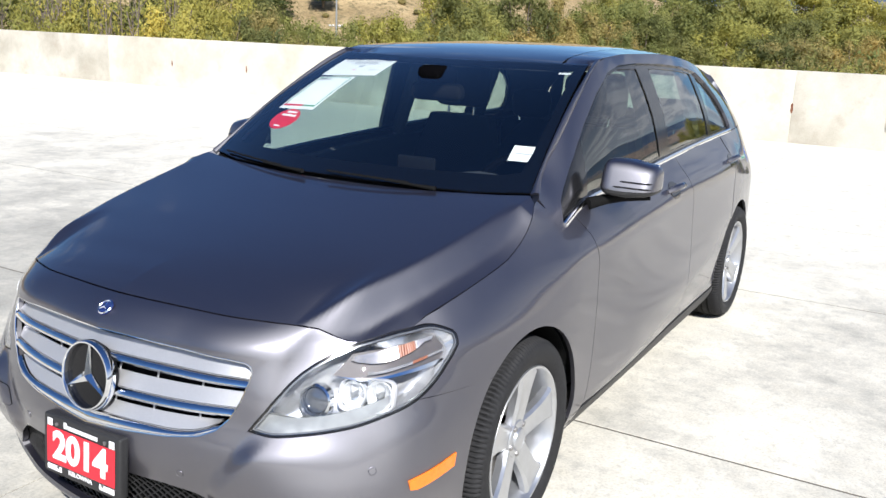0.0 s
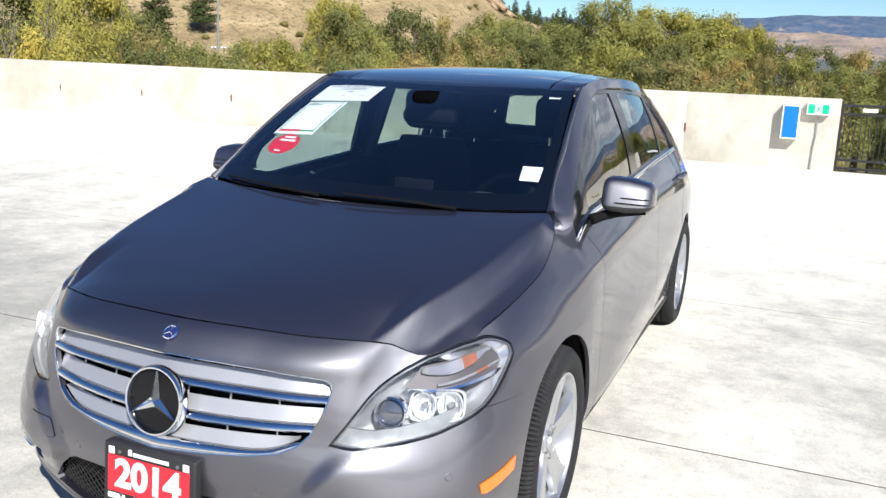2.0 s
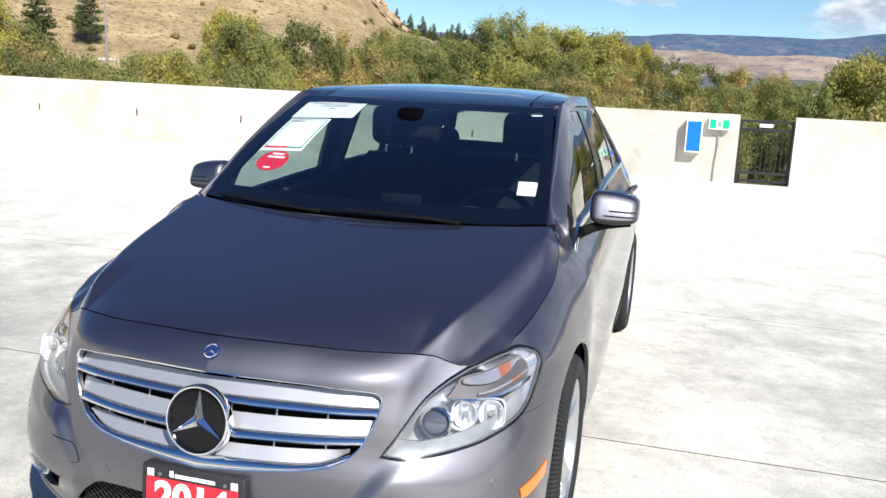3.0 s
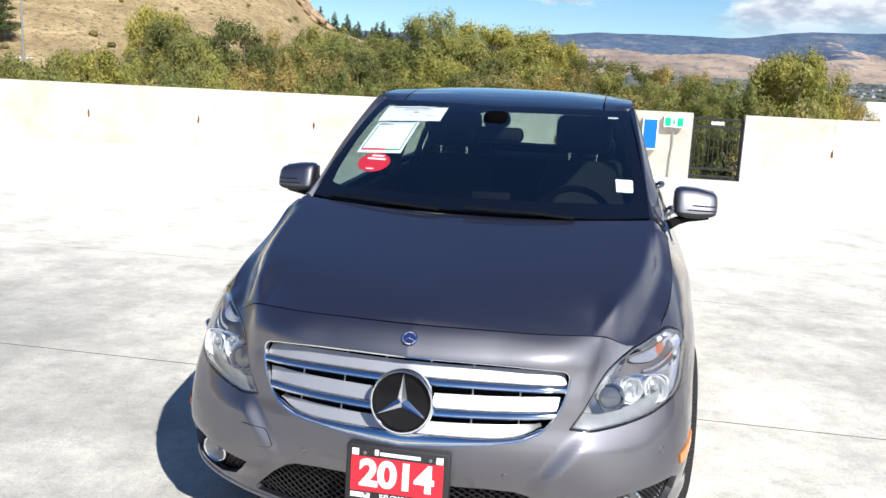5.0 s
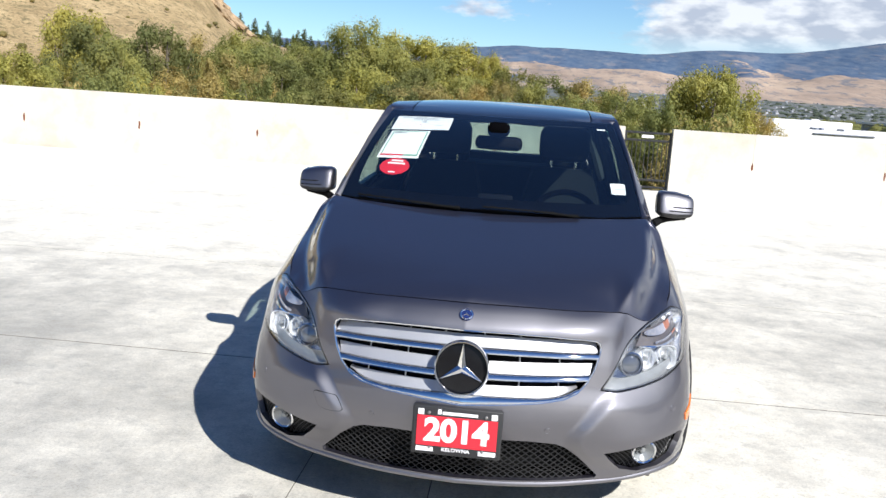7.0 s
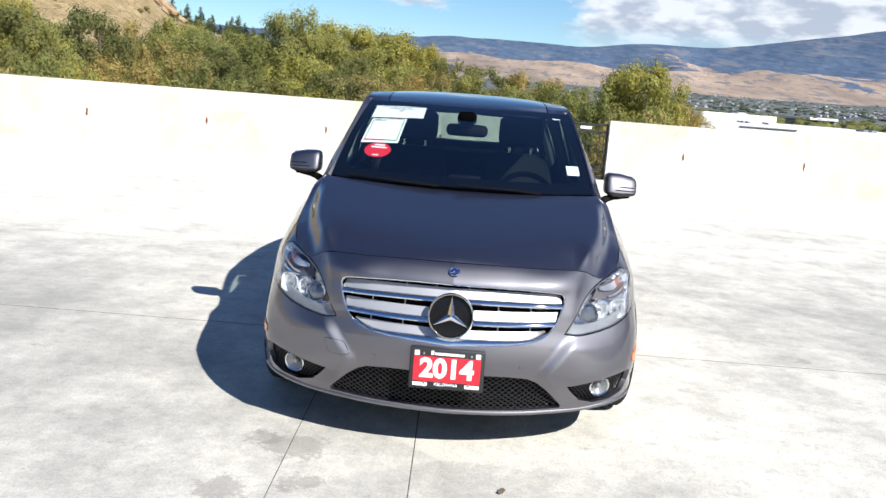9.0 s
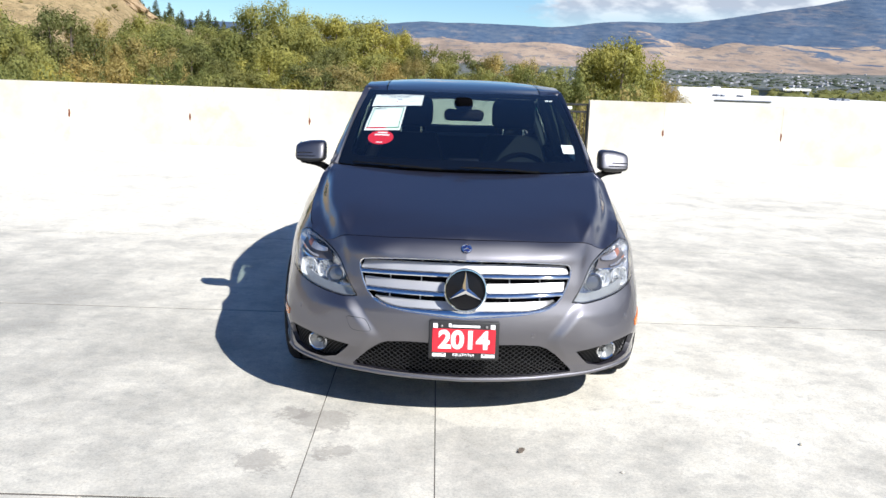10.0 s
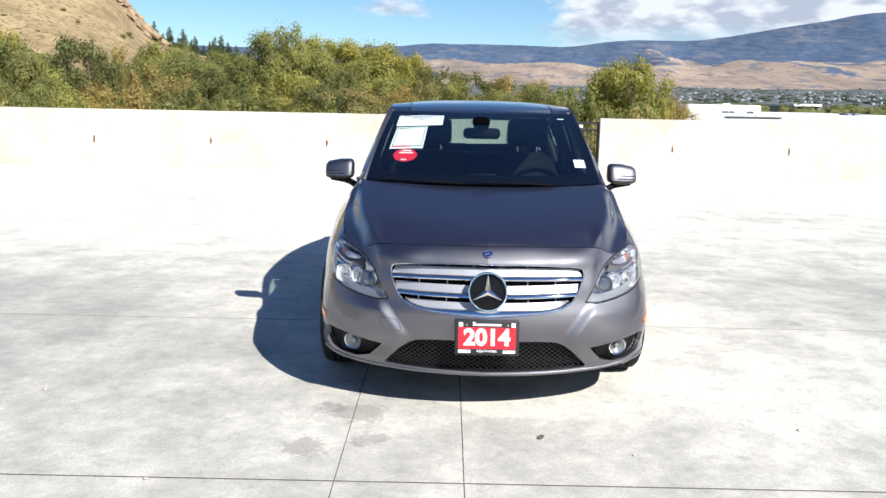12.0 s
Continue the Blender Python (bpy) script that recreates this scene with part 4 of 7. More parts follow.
# scrub on the dry hillside
lobes = []
for i in range(230):
    az, r = rnd.uniform(-60, -15), rnd.uniform(95, 225)
    x, y, z = land_height(az, r)
    if z < -5:
        continue
    s = rnd.uniform(0.3, 0.9)
    lobes.append((x + EYE[0], y, z + s * 0.3, s, s * 0.7))
scrub = new("hillside_scrub", crown_mesh("hillside_scrub", lobes, 26000, 0.08, M_LEAF["scrub"], 8, 0.0, 0.7))
tagged(scrub, "olive scrub dotted over the dry hillside", "scrub", kind="stuff")
M_ROCK = plain("tan_rock", (0.31, 0.225, 0.135), 0.9, vary=0.5, scale=0.7, bumpy=0.5)
for i in range(20):
    az, r = rnd.uniform(-22.2, -18.9), rnd.uniform(196, 214)
    x, y, z = land_height(az, r)
    s = rnd.uniform(1.0, 3.2)
    bm = bmesh.new()
    bmesh.ops.create_icosphere(bm, subdivisions=4, radius=1.0)
    for v in bm.verts:
        q = noise.fractal(v.co * 1.6 + Vector((i * 3.1, 0, 0)), 0.8, 2.1, 6)
        v.co *= 1 + 0.42 * q - 0.16 * noise.voronoi(v.co * 2.2 + Vector((i, 0, 0)))[0][0]
    bmesh.ops.transform(bm, matrix=Matrix.Translation((x, y, z - s * 0.1)) @ Matrix.Rotation(0.35 * math.sin(i * 2.1), 4, "Z") @ Matrix.Rotation(0.62, 4, "Y") @ Matrix.Diagonal((s * 2.3, s * 1.2, s * 0.62, 1)), verts=bm.verts)
    tagged(part("boulder", bm, M_ROCK), "rugged tan rock outcrop on the dry hillside", "rock", "rocks on the hillside")

# lamp post beyond the parapet
PX0, PY0 = STANDS[0][0] + math.sin(radians(-36.8)) * 90, STANDS[0][1] + math.cos(radians(-36.8)) * 90
base_z = land_height(math.degrees(math.atan2(PX0, PY0)), math.hypot(PX0, PY0))[2] - 0.3
post = empty("lamp_post", pose(PX0, PY0, base_z), "slim grey steel lamp post on the dry hillside", "lamp post")
top_z = 1.49 + math.tan(radians(6.5)) * 90 - base_z
bar_z = 1.49 + math.tan(radians(0.25)) * 90 - base_z
bm = bmesh.new()
tube(bm, [(0, 0, 0), (0, 0, top_z * 0.5), (0, 0, top_z)], [0.11, 0.09, 0.06], 10)
part("pole", bm, M_GALV, post, smooth=True)
bm = bmesh.new()
box(bm, (-0.95, -0.04, bar_z - 0.03), (0.95, 0.04, bar_z + 0.03), 0.01, m=None)
part("crossbar", bm, M_GALV, post)
for x in (-0.8, -0.4, 0.4, 0.8):
    bm = bmesh.new()
    box(bm, (x - 0.09, -0.09, bar_z + 0.03), (x + 0.09, 0.09, bar_z + 0.17), 0.02)
    part("fitting", bm, M_WHITE, post, "small white fitting")


# ---------------------------------------------------------------- the car: surfaces
# local axes: x to the car's left, y from the nose backwards, z up
car = empty("car", pose(0, 0, 0, 0, 0, -0.4), "dark grey metallic five-door hatchback parked on the concrete deck", "car")

PLAN = [(0, 0.0), (0.12, 0.0090), (0.25, 0.0280), (0.36, 0.0530), (0.46, 0.0870), (0.56, 0.128), (0.65, 0.18), (0.72, 0.235), (0.775, 0.30), (0.812, 0.38), (0.835, 0.48), (0.850, 0.60),
        (0.860, 0.75), (0.869, 1.0), (0.874, 1.35), (0.876, 1.8), (0.876, 2.3), (0.874, 2.8), (0.868, 3.3), (0.856, 3.7), (0.826, 4.0), (0.765, 4.19), (0.62, 4.29), (0.40, 4.34), (0.2, 4.355), (0, 4.36)]


def dense_plan():
    t = [0.0]
    for a, b in zip(PLAN, PLAN[1:]):
        t.append(t[-1] + math.hypot(b[0] - a[0], b[1] - a[1]))
    fx, fy = Cubic([(k, p[0]) for k, p in zip(t, PLAN)]), Cubic([(k, p[1]) for k, p in zip(t, PLAN)])
    return fx, fy, t[-1]


PX, PY, U_END = dense_plan()
U_TAB = [U_END * i / 3000 for i in range(3001)]
X_TAB, Y_TAB = [PX(u) for u in U_TAB], [PY(u) for u in U_TAB]


def u_of_y(y):
    return float(np.interp(y, Y_TAB, U_TAB))


def u_of_x(x):
    """For the front of the car only."""
    n = 800
    return float(np.interp(x, X_TAB[:n], U_TAB[:n]))


def section(u, zs, ds):
    return u, Cubic(list(zip(zs, ds)))


SECTIONS = [
    section(0.0, (0.17, 0.20, 0.23, 0.30, 0.36, 0.42, 0.48, 0.55, 0.62, 0.70, 0.722, 0.732, 0.745, 0.765, 0.785, 0.80, 0.825), (0.09, 0.035, 0.03, 0.03, 0.015, 0.0, 0.0, 0.012, 0.03, 0.050, 0.0525, 0.0555, 0.0635, 0.0815, 0.1060, 0.132, 0.19)),
    section(u_of_x(0.25), (0.17, 0.20, 0.23, 0.30, 0.36, 0.42, 0.48, 0.55, 0.62, 0.70, 0.722, 0.732, 0.745, 0.765, 0.785, 0.80, 0.825), (0.09, 0.035, 0.028, 0.028, 0.013, 0.0, 0.0, 0.013, 0.03, 0.049, 0.0515, 0.0545, 0.0625, 0.0805, 0.1055, 0.132, 0.19)),
    section(u_of_x(0.46), (0.17, 0.20, 0.23, 0.30, 0.36, 0.42, 0.48, 0.55, 0.62, 0.70, 0.722, 0.732, 0.745, 0.76, 0.775, 0.79, 0.81), (0.10, 0.042, 0.031, 0.024, 0.006, -0.002, 0.0, 0.018, 0.028, 0.043, 0.0455, 0.0480, 0.0550, 0.069, 0.089, 0.116, 0.156)),
    section(u_of_x(0.63), (0.17, 0.21, 0.25, 0.33, 0.37, 0.41, 0.45, 0.49, 0.53, 0.55, 0.62, 0.69, 0.742, 0.785, 0.81), (0.09, 0.034, 0.021, -0.006, -0.0135, -0.010, -0.002, 0.008, 0.021, 0.028, 0.053, 0.088, 0.114, 0.136, 0.16)),
    section(u_of_y(0.34), (0.17, 0.21, 0.30, 0.36, 0.40, 0.44, 0.48, 0.52, 0.58, 0.65, 0.72, 0.757, 0.79), (0.07, 0.028, 0.004, -0.009, -0.0095, -0.006, 0.0, 0.008, 0.026, 0.050, 0.092, 0.126, 0.17)),
    section(u_of_y(0.54), (0.17, 0.21, 0.30, 0.42, 0.50, 0.58, 0.65, 0.72, 0.77, 0.82), (0.05, 0.012, 0.0, -0.004, 0.0, 0.012, 0.025, 0.045, 0.082, 0.13)),
    section(u_of_y(0.75), (0.17, 0.25, 0.40, 0.55, 0.65, 0.72, 0.79, 0.84, 0.87, 0.92), (0.05, 0.01, 0.0, -0.002, 0.006, 0.022, 0.060, 0.100, 0.126, 0.168)),
    section(u_of_y(1.0), (0.17, 0.22, 0.30, 0.45, 0.60, 0.72, 0.80, 0.86, 0.90, 0.93, 0.98, 1.0), (0.06, 0.03, 0.01, 0.0, -0.002, 0.010, 0.036, 0.074, 0.098, 0.112, 0.130, 0.142)),
    section(u_of_y(1.15), (0.17, 0.22, 0.30, 0.45, 0.60, 0.72, 0.79, 0.82, 0.85, 0.90, 0.96, 1.0), (0.06, 0.03, 0.01, 0.0, -0.002, 0.005, 0.017, 0.029, 0.050, 0.084, 0.120, 0.150)),
    section(u_of_y(1.4), (0.17, 0.22, 0.28, 0.36, 0.45, 0.60, 0.72, 0.795, 0.822, 0.85, 0.90, 0.935, 1.0), (0.06, 0.03, 0.006, 0.0, 0.002, 0.008, 0.013, 0.017, 0.023, 0.039, 0.075, 0.10, 0.14)),
    section(u_of_y(2.5), (0.17, 0.22, 0.30, 0.38, 0.44, 0.50, 0.62, 0.76, 0.835, 0.862, 0.89, 0.95, 1.0, 1.06), (0.06, 0.035, 0.018, 0.006, 0.0, 0.003, 0.012, 0.020, 0.024, 0.029, 0.043, 0.086, 0.118, 0.155)),
    section(u_of_y(3.45), (0.17, 0.22, 0.30, 0.45, 0.56, 0.62, 0.68, 0.78, 0.86, 0.888, 0.92, 0.97, 1.02, 1.08), (0.06, 0.03, 0.020, 0.010, 0.0, -0.004, -0.001, 0.009, 0.020, 0.030, 0.050, 0.088, 0.120, 0.15)),
    section(u_of_y(4.0), (0.17, 0.25, 0.45, 0.65, 0.80, 0.90, 1.03, 1.10), (0.08, 0.02, 0.0, 0.0, 0.01, 0.05, 0.11, 0.15)),
    section(U_END - 0.5, (0.17, 0.25, 0.45, 0.65, 0.80, 0.90, 1.03, 1.10), (0.10, 0.02, 0.0, 0.01, 0.03, 0.05, 0.09, 0.12)),
    section(U_END, (0.17, 0.25, 0.45, 0.65, 0.80, 0.90, 1.03, 1.10), (0.10, 0.02, 0.0, 0.01, 0.03, 0.05, 0.09, 0.12)),
]
SEC_U = [s[0] for s in SECTIONS]


RIDGE_U = Cubic([(0.46, 0.50), (0.56, 0.505), (0.64, 0.520), (0.70, 0.545), (0.75, 0.585), (0.80, 0.63)])


def inset_at(u, z):
    k = 0
    while k < len(SEC_U) - 2 and u > SEC_U[k + 1]:
        k += 1
    lo, hi = max(0, k - 1), min(len(SEC_U), k + 3)
    d = Cubic([(SEC_U[i], SECTIONS[i][1](z)) for i in range(lo, hi)], flat=(lo == 0))(u)
    if u < 0.9 and 0.24 < z < 0.56:
        k = (u - (0.335 + 0.9 * math.sqrt((z - 0.37) ** 2 + 0.0006))) / 0.072
        k = min(max(k, 0.0), 1.0)
        fade = min(1.0, max(0.0, (0.80 - u) / 0.30))
        win = min(1.0, max(0.0, (z - 0.24) / 0.08)) * min(1.0, max(0.0, (0.56 - z) / 0.08))
        win = win * win * (3 - 2 * win)
        d -= 0.025 * k * k * (3 - 2 * k) * fade * fade * (3 - 2 * fade) * win
    if 0.3 < u < 0.75 and z > 0.50:
        k = min(1.0, (z - 0.50) / 0.10)
        w = u - RIDGE_U(z)
        d -= 0.0034 * k * k * (3 - 2 * k) * math.exp(-(w / (0.046 if w < 0 else 0.030)) ** 2)
    return d


def skirt(u, z):
    """The flank of the body, from the nose (u = 0) round to the tail; u < 0 is the other side."""
    s, a = (1 if u >= 0 else -1), abs(u)
    e = 0.004
    tx, ty = PX(a + e) - PX(max(0, a - e)), PY(a + e) - PY(max(0, a - e))
    if a < e:
        tx, ty = PX(e), PY(e)
    ln = math.hypot(tx, ty)
    nx, ny = ty / ln * min(1.0, a / 0.12), -tx / ln
    d = inset_at(a, z)
    return Vector((s * (PX(a) - nx * d), PY(a) - ny * d, z))


def uz(x, y, z):
    """The place on the flank nearest to a point, at its height."""
    best, bu = 9.0, 0.0
    for u in np.linspace(0, 2.2, 111):
        p = skirt(u, z)
        d = (p.x - x) ** 2 + (p.y - y) ** 2
        if d < best:
            best, bu = d, u
    for u in np.linspace(bu - 0.02, bu + 0.02, 21):
        p = skirt(max(u, 0), z)
        d = (p.x - x) ** 2 + (p.y - y) ** 2
        if d < best:
            best, bu = d, max(u, 0)
    return (bu, z)


HOOD_SIDE_Z = Cubic([(0.12, 0.665), (0.26, 0.708), (0.33, 0.728), (0.395, 0.750), (0.452, 0.768), (0.50, 0.784), (0.63, 0.815), (0.76, 0.841), (0.886, 0.8695), (0.949, 0.8935), (1.014, 0.928), (1.062, 0.962), (1.095, 0.983), (1.137, 0.996), (1.3, 1.05)])
HOOD_MID_Z = Cubic([(0.09, 0.765), (0.135, 0.799), (0.20, 0.826), (0.33, 0.860), (0.5, 0.894), (0.75, 0.940), (0.95, 0.977), (1.05, 0.995), (1.2, 1.02)])


def hood_side_x(y):
    return skirt(u_side(y), HOOD_SIDE_Z(y)).x if y > 0.45 else 0.70 + (y - 0.155) * 0.05


def u_side(y):
    """u such that the flank at the bonnet edge's height stands at y."""
    z = HOOD_SIDE_Z(y)
    lo, hi = 0.5, 2.4
    for _ in range(40):
        mid = (lo + hi) / 2
        if skirt(mid, z).y < y:
            lo = mid
        else:
            hi = mid
    return (lo + hi) / 2


HOOD_X = Cubic([(y, hood_side_x(y)) for y in (0.10, 0.25, 0.40, 0.50, 0.6, 0.7, 0.8, 0.87, 0.92, 0.96, 1.0, 1.03, 1.06, 1.09, 1.12, 1.2)])
CREASE_X = Cubic([(0.1, 0.50), (0.27, 0.555), (0.4, 0.610), (0.55, 0.652), (0.7, 0.680), (0.85, 0.698), (1.04, 0.708), (1.2, 0.70)])
CREASE_DROP = Cubic([(0.1, 0.075), (0.27, 0.072), (0.4, 0.052), (0.55, 0.036), (0.7, 0.027), (0.85, 0.020), (1.04, 0.010), (1.2, 0.004)])


def hood_top(x, y):
    zc, ze, xe, xc, drop = HOOD_MID_Z(y), HOOD_SIDE_Z(y), HOOD_X(y), CREASE_X(y), CREASE_DROP(y)
    a = abs(x)
    crown, strip = 0.6 * drop, (0.24 + 0.85 * max(0.0, y - 0.55)) * (xe - xc)
    step = max(0.0, zc - crown - strip - ze)
    k = min(1.0, max(0.0, (a - xc) / min(0.082, max(0.03, 1.9 * (xe - xc))) + 0.5))
    f = max(0.0, (a - xc) / (xe - xc))
    z = zc - crown * min(a / xc, 1.0) ** 2 - step * k ** 3 * (10 - 15 * k + 6 * k * k) - strip * f
    if HOOD_FIX:
        a = min(abs(x), 0.72)
        f = min(1.0, max(0.0, (y - HOOD_FIX[0](a)) / 0.30))
        rim = min(1.0, max(0.0, (y - 0.44) / 0.05)) * (1 - min(1.0, max(0.0, (xe - abs(x)) / 0.08)))
        z += HOOD_FIX[1](a) * (1 - f) ** 2 * (1 + 2 * f) * (1 - rim)
    return Vector((x, y, z))


HOOD_FIX = []
RAIL_X = Cubic([(1.10, 0.722), (1.17, 0.705), (1.4, 0.672), (1.65, 0.638), (1.9, 0.606), (2.37, 0.600), (2.9, 0.592), (3.3, 0.572), (3.8, 0.53), (4.1, 0.49), (4.3, 0.46)])
RAIL_Z = Cubic([(1.10, 0.965), (1.17, 1.002), (1.4, 1.142), (1.65, 1.290), (1.9, 1.412), (2.1, 1.437), (2.37, 1.443), (2.9, 1.435), (3.3, 1.405), (3.8, 1.335), (4.1, 1.285), (4.3, 1.25)])
BELT_Z = Cubic([(1.10, 0.875), (1.21, 0.900), (1.35, 0.932), (1.8, 0.966), (2.5, 1.000), (3.2, 1.022), (3.7, 1.032), (4.2, 1.04)])


def u_belt(y):
    z = BELT_Z(y)
    lo, hi = 1.2, U_END - 0.4
    for _ in range(40):
        mid = (lo + hi) / 2
        if skirt(mid, z).y < y:
            lo = mid
        else:
            hi = mid
    return (lo + hi) / 2


BELT_X = Cubic([(y, skirt(u_belt(y), BELT_Z(y)).x) for y in (1.1, 1.3, 1.5, 1.8, 2.2, 2.6, 3.0, 3.4, 3.7, 3.9, 4.1)])


def flank(y, z):
    """The side of the cabin above the belt."""
    zb, zr = BELT_Z(y), RAIL_Z(y)
    f = (z - zb) / max(zr - zb, 0.02)
    f = min(max(f, -0.3), 1.3)
    x = BELT_X(y) * (1 - f) + RAIL_X(y) * f + 0.075 * f * (1 - f)
    if y < 1.46:
        w = min(1.0, max(0.0, (y - 1.16) / 0.30))
        w = w * w * (3 - 2 * w)
        u = u_of_y(y)
        x = x * w + (PX(u) - inset_at(u, z)) * (1 - w)
    return Vector((x, y, z))


ROOF_Z = Cubic([(1.72, 1.365), (1.84, 1.402), (2.0, 1.432), (2.3, 1.463), (2.6, 1.474), (3.0, 1.469), (3.5, 1.437), (3.9, 1.382), (4.15, 1.34)])


def roof_top(x, y):
    xr, zr, zc = RAIL_X(y), RAIL_Z(y), ROOF_Z(y)
    if y < 1.9:
        zr = zc - 0.02
    k = abs(x) / xr
    return Vector((x, y, zc - (zc - zr) * k ** 3.0))


def screen(x, t):
    """The windscreen: x is scaled to the base, t runs from the base to the roof."""
    k = x / 0.70
    b = Vector((0.70 * k, 1.028 + 0.132 * k * k, 1.008 - 0.014 * k * k))
    e = Vector((0.598 * k, 1.800 + 0.085 * k * k, 1.398 + 0.006 * k * k))
    p = b.lerp(e, t)
    out = Vector((0, -0.42, 0.9)) * 0.030 * 4 * t * (1 - t)
    return p + out


def tail(x, z):
    """The rear of the cabin."""
    k = abs(x) / 0.62
    return Vector((x, 4.12 + (1.36 - z) * 0.42 - 0.10 * k ** 3, z))


MIDDLE = Vector((0, 2.1, 0.62))


def resample(loop, step):
    out = []
    n = len(loop)
    for i in range(n):
        a, b = loop[i], loop[(i + 1) % n]
        k = max(1, int(math.ceil(math.hypot(b[0] - a[0], b[1] - a[1]) / step)))
        out += [(a[0] + (b[0] - a[0]) * j / k, a[1] + (b[1] - a[1]) * j / k) for j in range(k)]
    return out


def inside(p, loop):
    x, y, c, j = p[0], p[1], False, len(loop) - 1
    for i in range(len(loop)):
        xi, yi, xj, yj = *loop[i], *loop[j]
        if (yi > y) != (yj > y) and x < (xj - xi) * (y - yi) / (yj - yi) + xi:
            c = not c
        j = i
    return c


def inside_many(P, loop):
    x, y = P[:, 0], P[:, 1]
    c = np.zeros(len(P), bool)
    L = np.array(loop)
    for (xi, yi), (xj, yj) in zip(L, np.roll(L, 1, 0)):
        if yi == yj:
            continue
        hit = ((yi > y) != (yj > y)) & (x < (xj - xi) * (y - yi) / (yj - yi) + xi)
        c ^= hit
    return c


def shrink(loop, d):
    """Moves a closed outline inwards by d (outwards if negative)."""
    area = sum(a[0] * b[1] - b[0] * a[1] for a, b in zip(loop, loop[1:] + loop[:1]))
    s = 1 if area > 0 else -1
    out, n = [], len(loop)
    for i in range(n):
        a, p, b = loop[i - 1], loop[i], loop[(i + 1) % n]
        e0, e1 = Vector((p[0] - a[0], p[1] - a[1])), Vector((b[0] - p[0], b[1] - p[1]))
        if e0.length < 1e-9 or e1.length < 1e-9:
            out.append(p)
            continue
        n0, n1 = Vector((-e0.y, e0.x)).normalized() * s, Vector((-e1.y, e1.x)).normalized() * s
        m = n0 + n1
        m = m / max(m.length_squared / 2, 0.5)
        out.append((p[0] + m.x * d, p[1] + m.y * d))
    return out


from mathutils.geometry import delaunay_2d_cdt


def sheet(name, surf, loop, mat, parent, holes=(), step=0.03, thick=0.012, side=1, label="", lift=0.0, away=MIDDLE):
    """A panel of a curved surface, cut to an outline with openings, its edges turned inwards."""
    loop = resample(loop, step)
    holes = [resample(h, step) for h in holes]
    rings = [loop, *holes]
    pts, edges = [], []
    for ring in rings:
        s = len(pts)
        pts += ring
        edges += [(s + i, s + (i + 1) % len(ring)) for i in range(len(ring))]
    E = np.array(pts)
    lo, hi = E.min(0), E.max(0)
    gx, gy = np.meshgrid(np.arange(lo[0] + step * 0.5, hi[0], step), np.arange(lo[1] + step * 0.5, hi[1], step))
    G = np.stack([gx.ravel(), gy.ravel()], 1)
    keep = inside_many(G, loop)
    for h in holes:
        keep &= ~inside_many(G, h)
    G = G[keep]
    if len(G):
        far = np.ones(len(G), bool)
        for k in range(0, len(G), 500):
            d = np.hypot(G[k:k + 500, None, 0] - E[None, :, 0], G[k:k + 500, None, 1] - E[None, :, 1])
            far[k:k + 500] = d.min(1) > step * 0.45
        G = G[far]
    allp = [Vector(p) for p in pts] + [Vector(p) for p in G.tolist()]
    v2, _, f2 = delaunay_2d_cdt(allp, edges, [], 0, 1e-6)[:3]
    cen = np.array([[sum(v2[i][0] for i in f) / 3, sum(v2[i][1] for i in f) / 3] for f in f2])
    ok = inside_many(cen, loop)
    for h in holes:
        ok &= ~inside_many(cen, h)
    wide = [abs((v2[f[1]][0] - v2[f[0]][0]) * (v2[f[2]][1] - v2[f[0]][1]) - (v2[f[1]][1] - v2[f[0]][1]) * (v2[f[2]][0] - v2[f[0]][0])) > 4e-7 for f in f2]
    tris = [tuple(f) for f, k, w in zip(f2, ok, wide) if k and w]
    e = 0.0015
    P, N = [], []
    for v in v2:
        u, w = v[0], v[1]
        p = surf(u, w)
        n = (surf(u + e, w) - surf(u - e, w)).cross(surf(u, w + e) - surf(u, w - e)).normalized()
        if n.dot(p - away) < 0:
            n = -n
        p = p + n * lift
        if side < 0:
            p, n = Vector((-p.x, p.y, p.z)), Vector((-n.x, n.y, n.z))
        P.append(p)
        N.append(n)
    faces, loops_n = [], []
    count = {}
    for t in tris:
        a, b, c = (P[i] for i in t)
        if (b - a).cross(c - a).dot(N[t[0]]) < 0:
            t = (t[0], t[2], t[1])
        faces.append(t)
        loops_n += [N[i] for i in t]
        for i in range(3):
            count[(t[i], t[(i + 1) % 3])] = 1
    rim = [(a, b) for (a, b) in count if (b, a) not in count]
    back = {}
    verts = list(P)
    if thick:
        for a, b in rim:
            for k in (a, b):
                if k not in back:
                    back[k] = len(verts)
                    verts.append(P[k] - N[k] * thick)
        for a, b in rim:
            f = (b, a, back[a], back[b])
            nn = (verts[a] - verts[b]).cross(verts[back[a]] - verts[a]).normalized()
            faces.append(f)
            loops_n += [nn] * 4
    me = bpy.data.meshes.new(name)
    me.from_pydata([tuple(v) for v in verts], [], faces)
    me.materials.append(mat)
    me.polygons.foreach_set("use_smooth", [True] * len(me.polygons))
    me.update()
    me.normals_split_custom_set([tuple(n) for n in loops_n])
    ob = new(name, me)
    ob.parent = parent
    if label:
        ob["label"] = label
    return ob


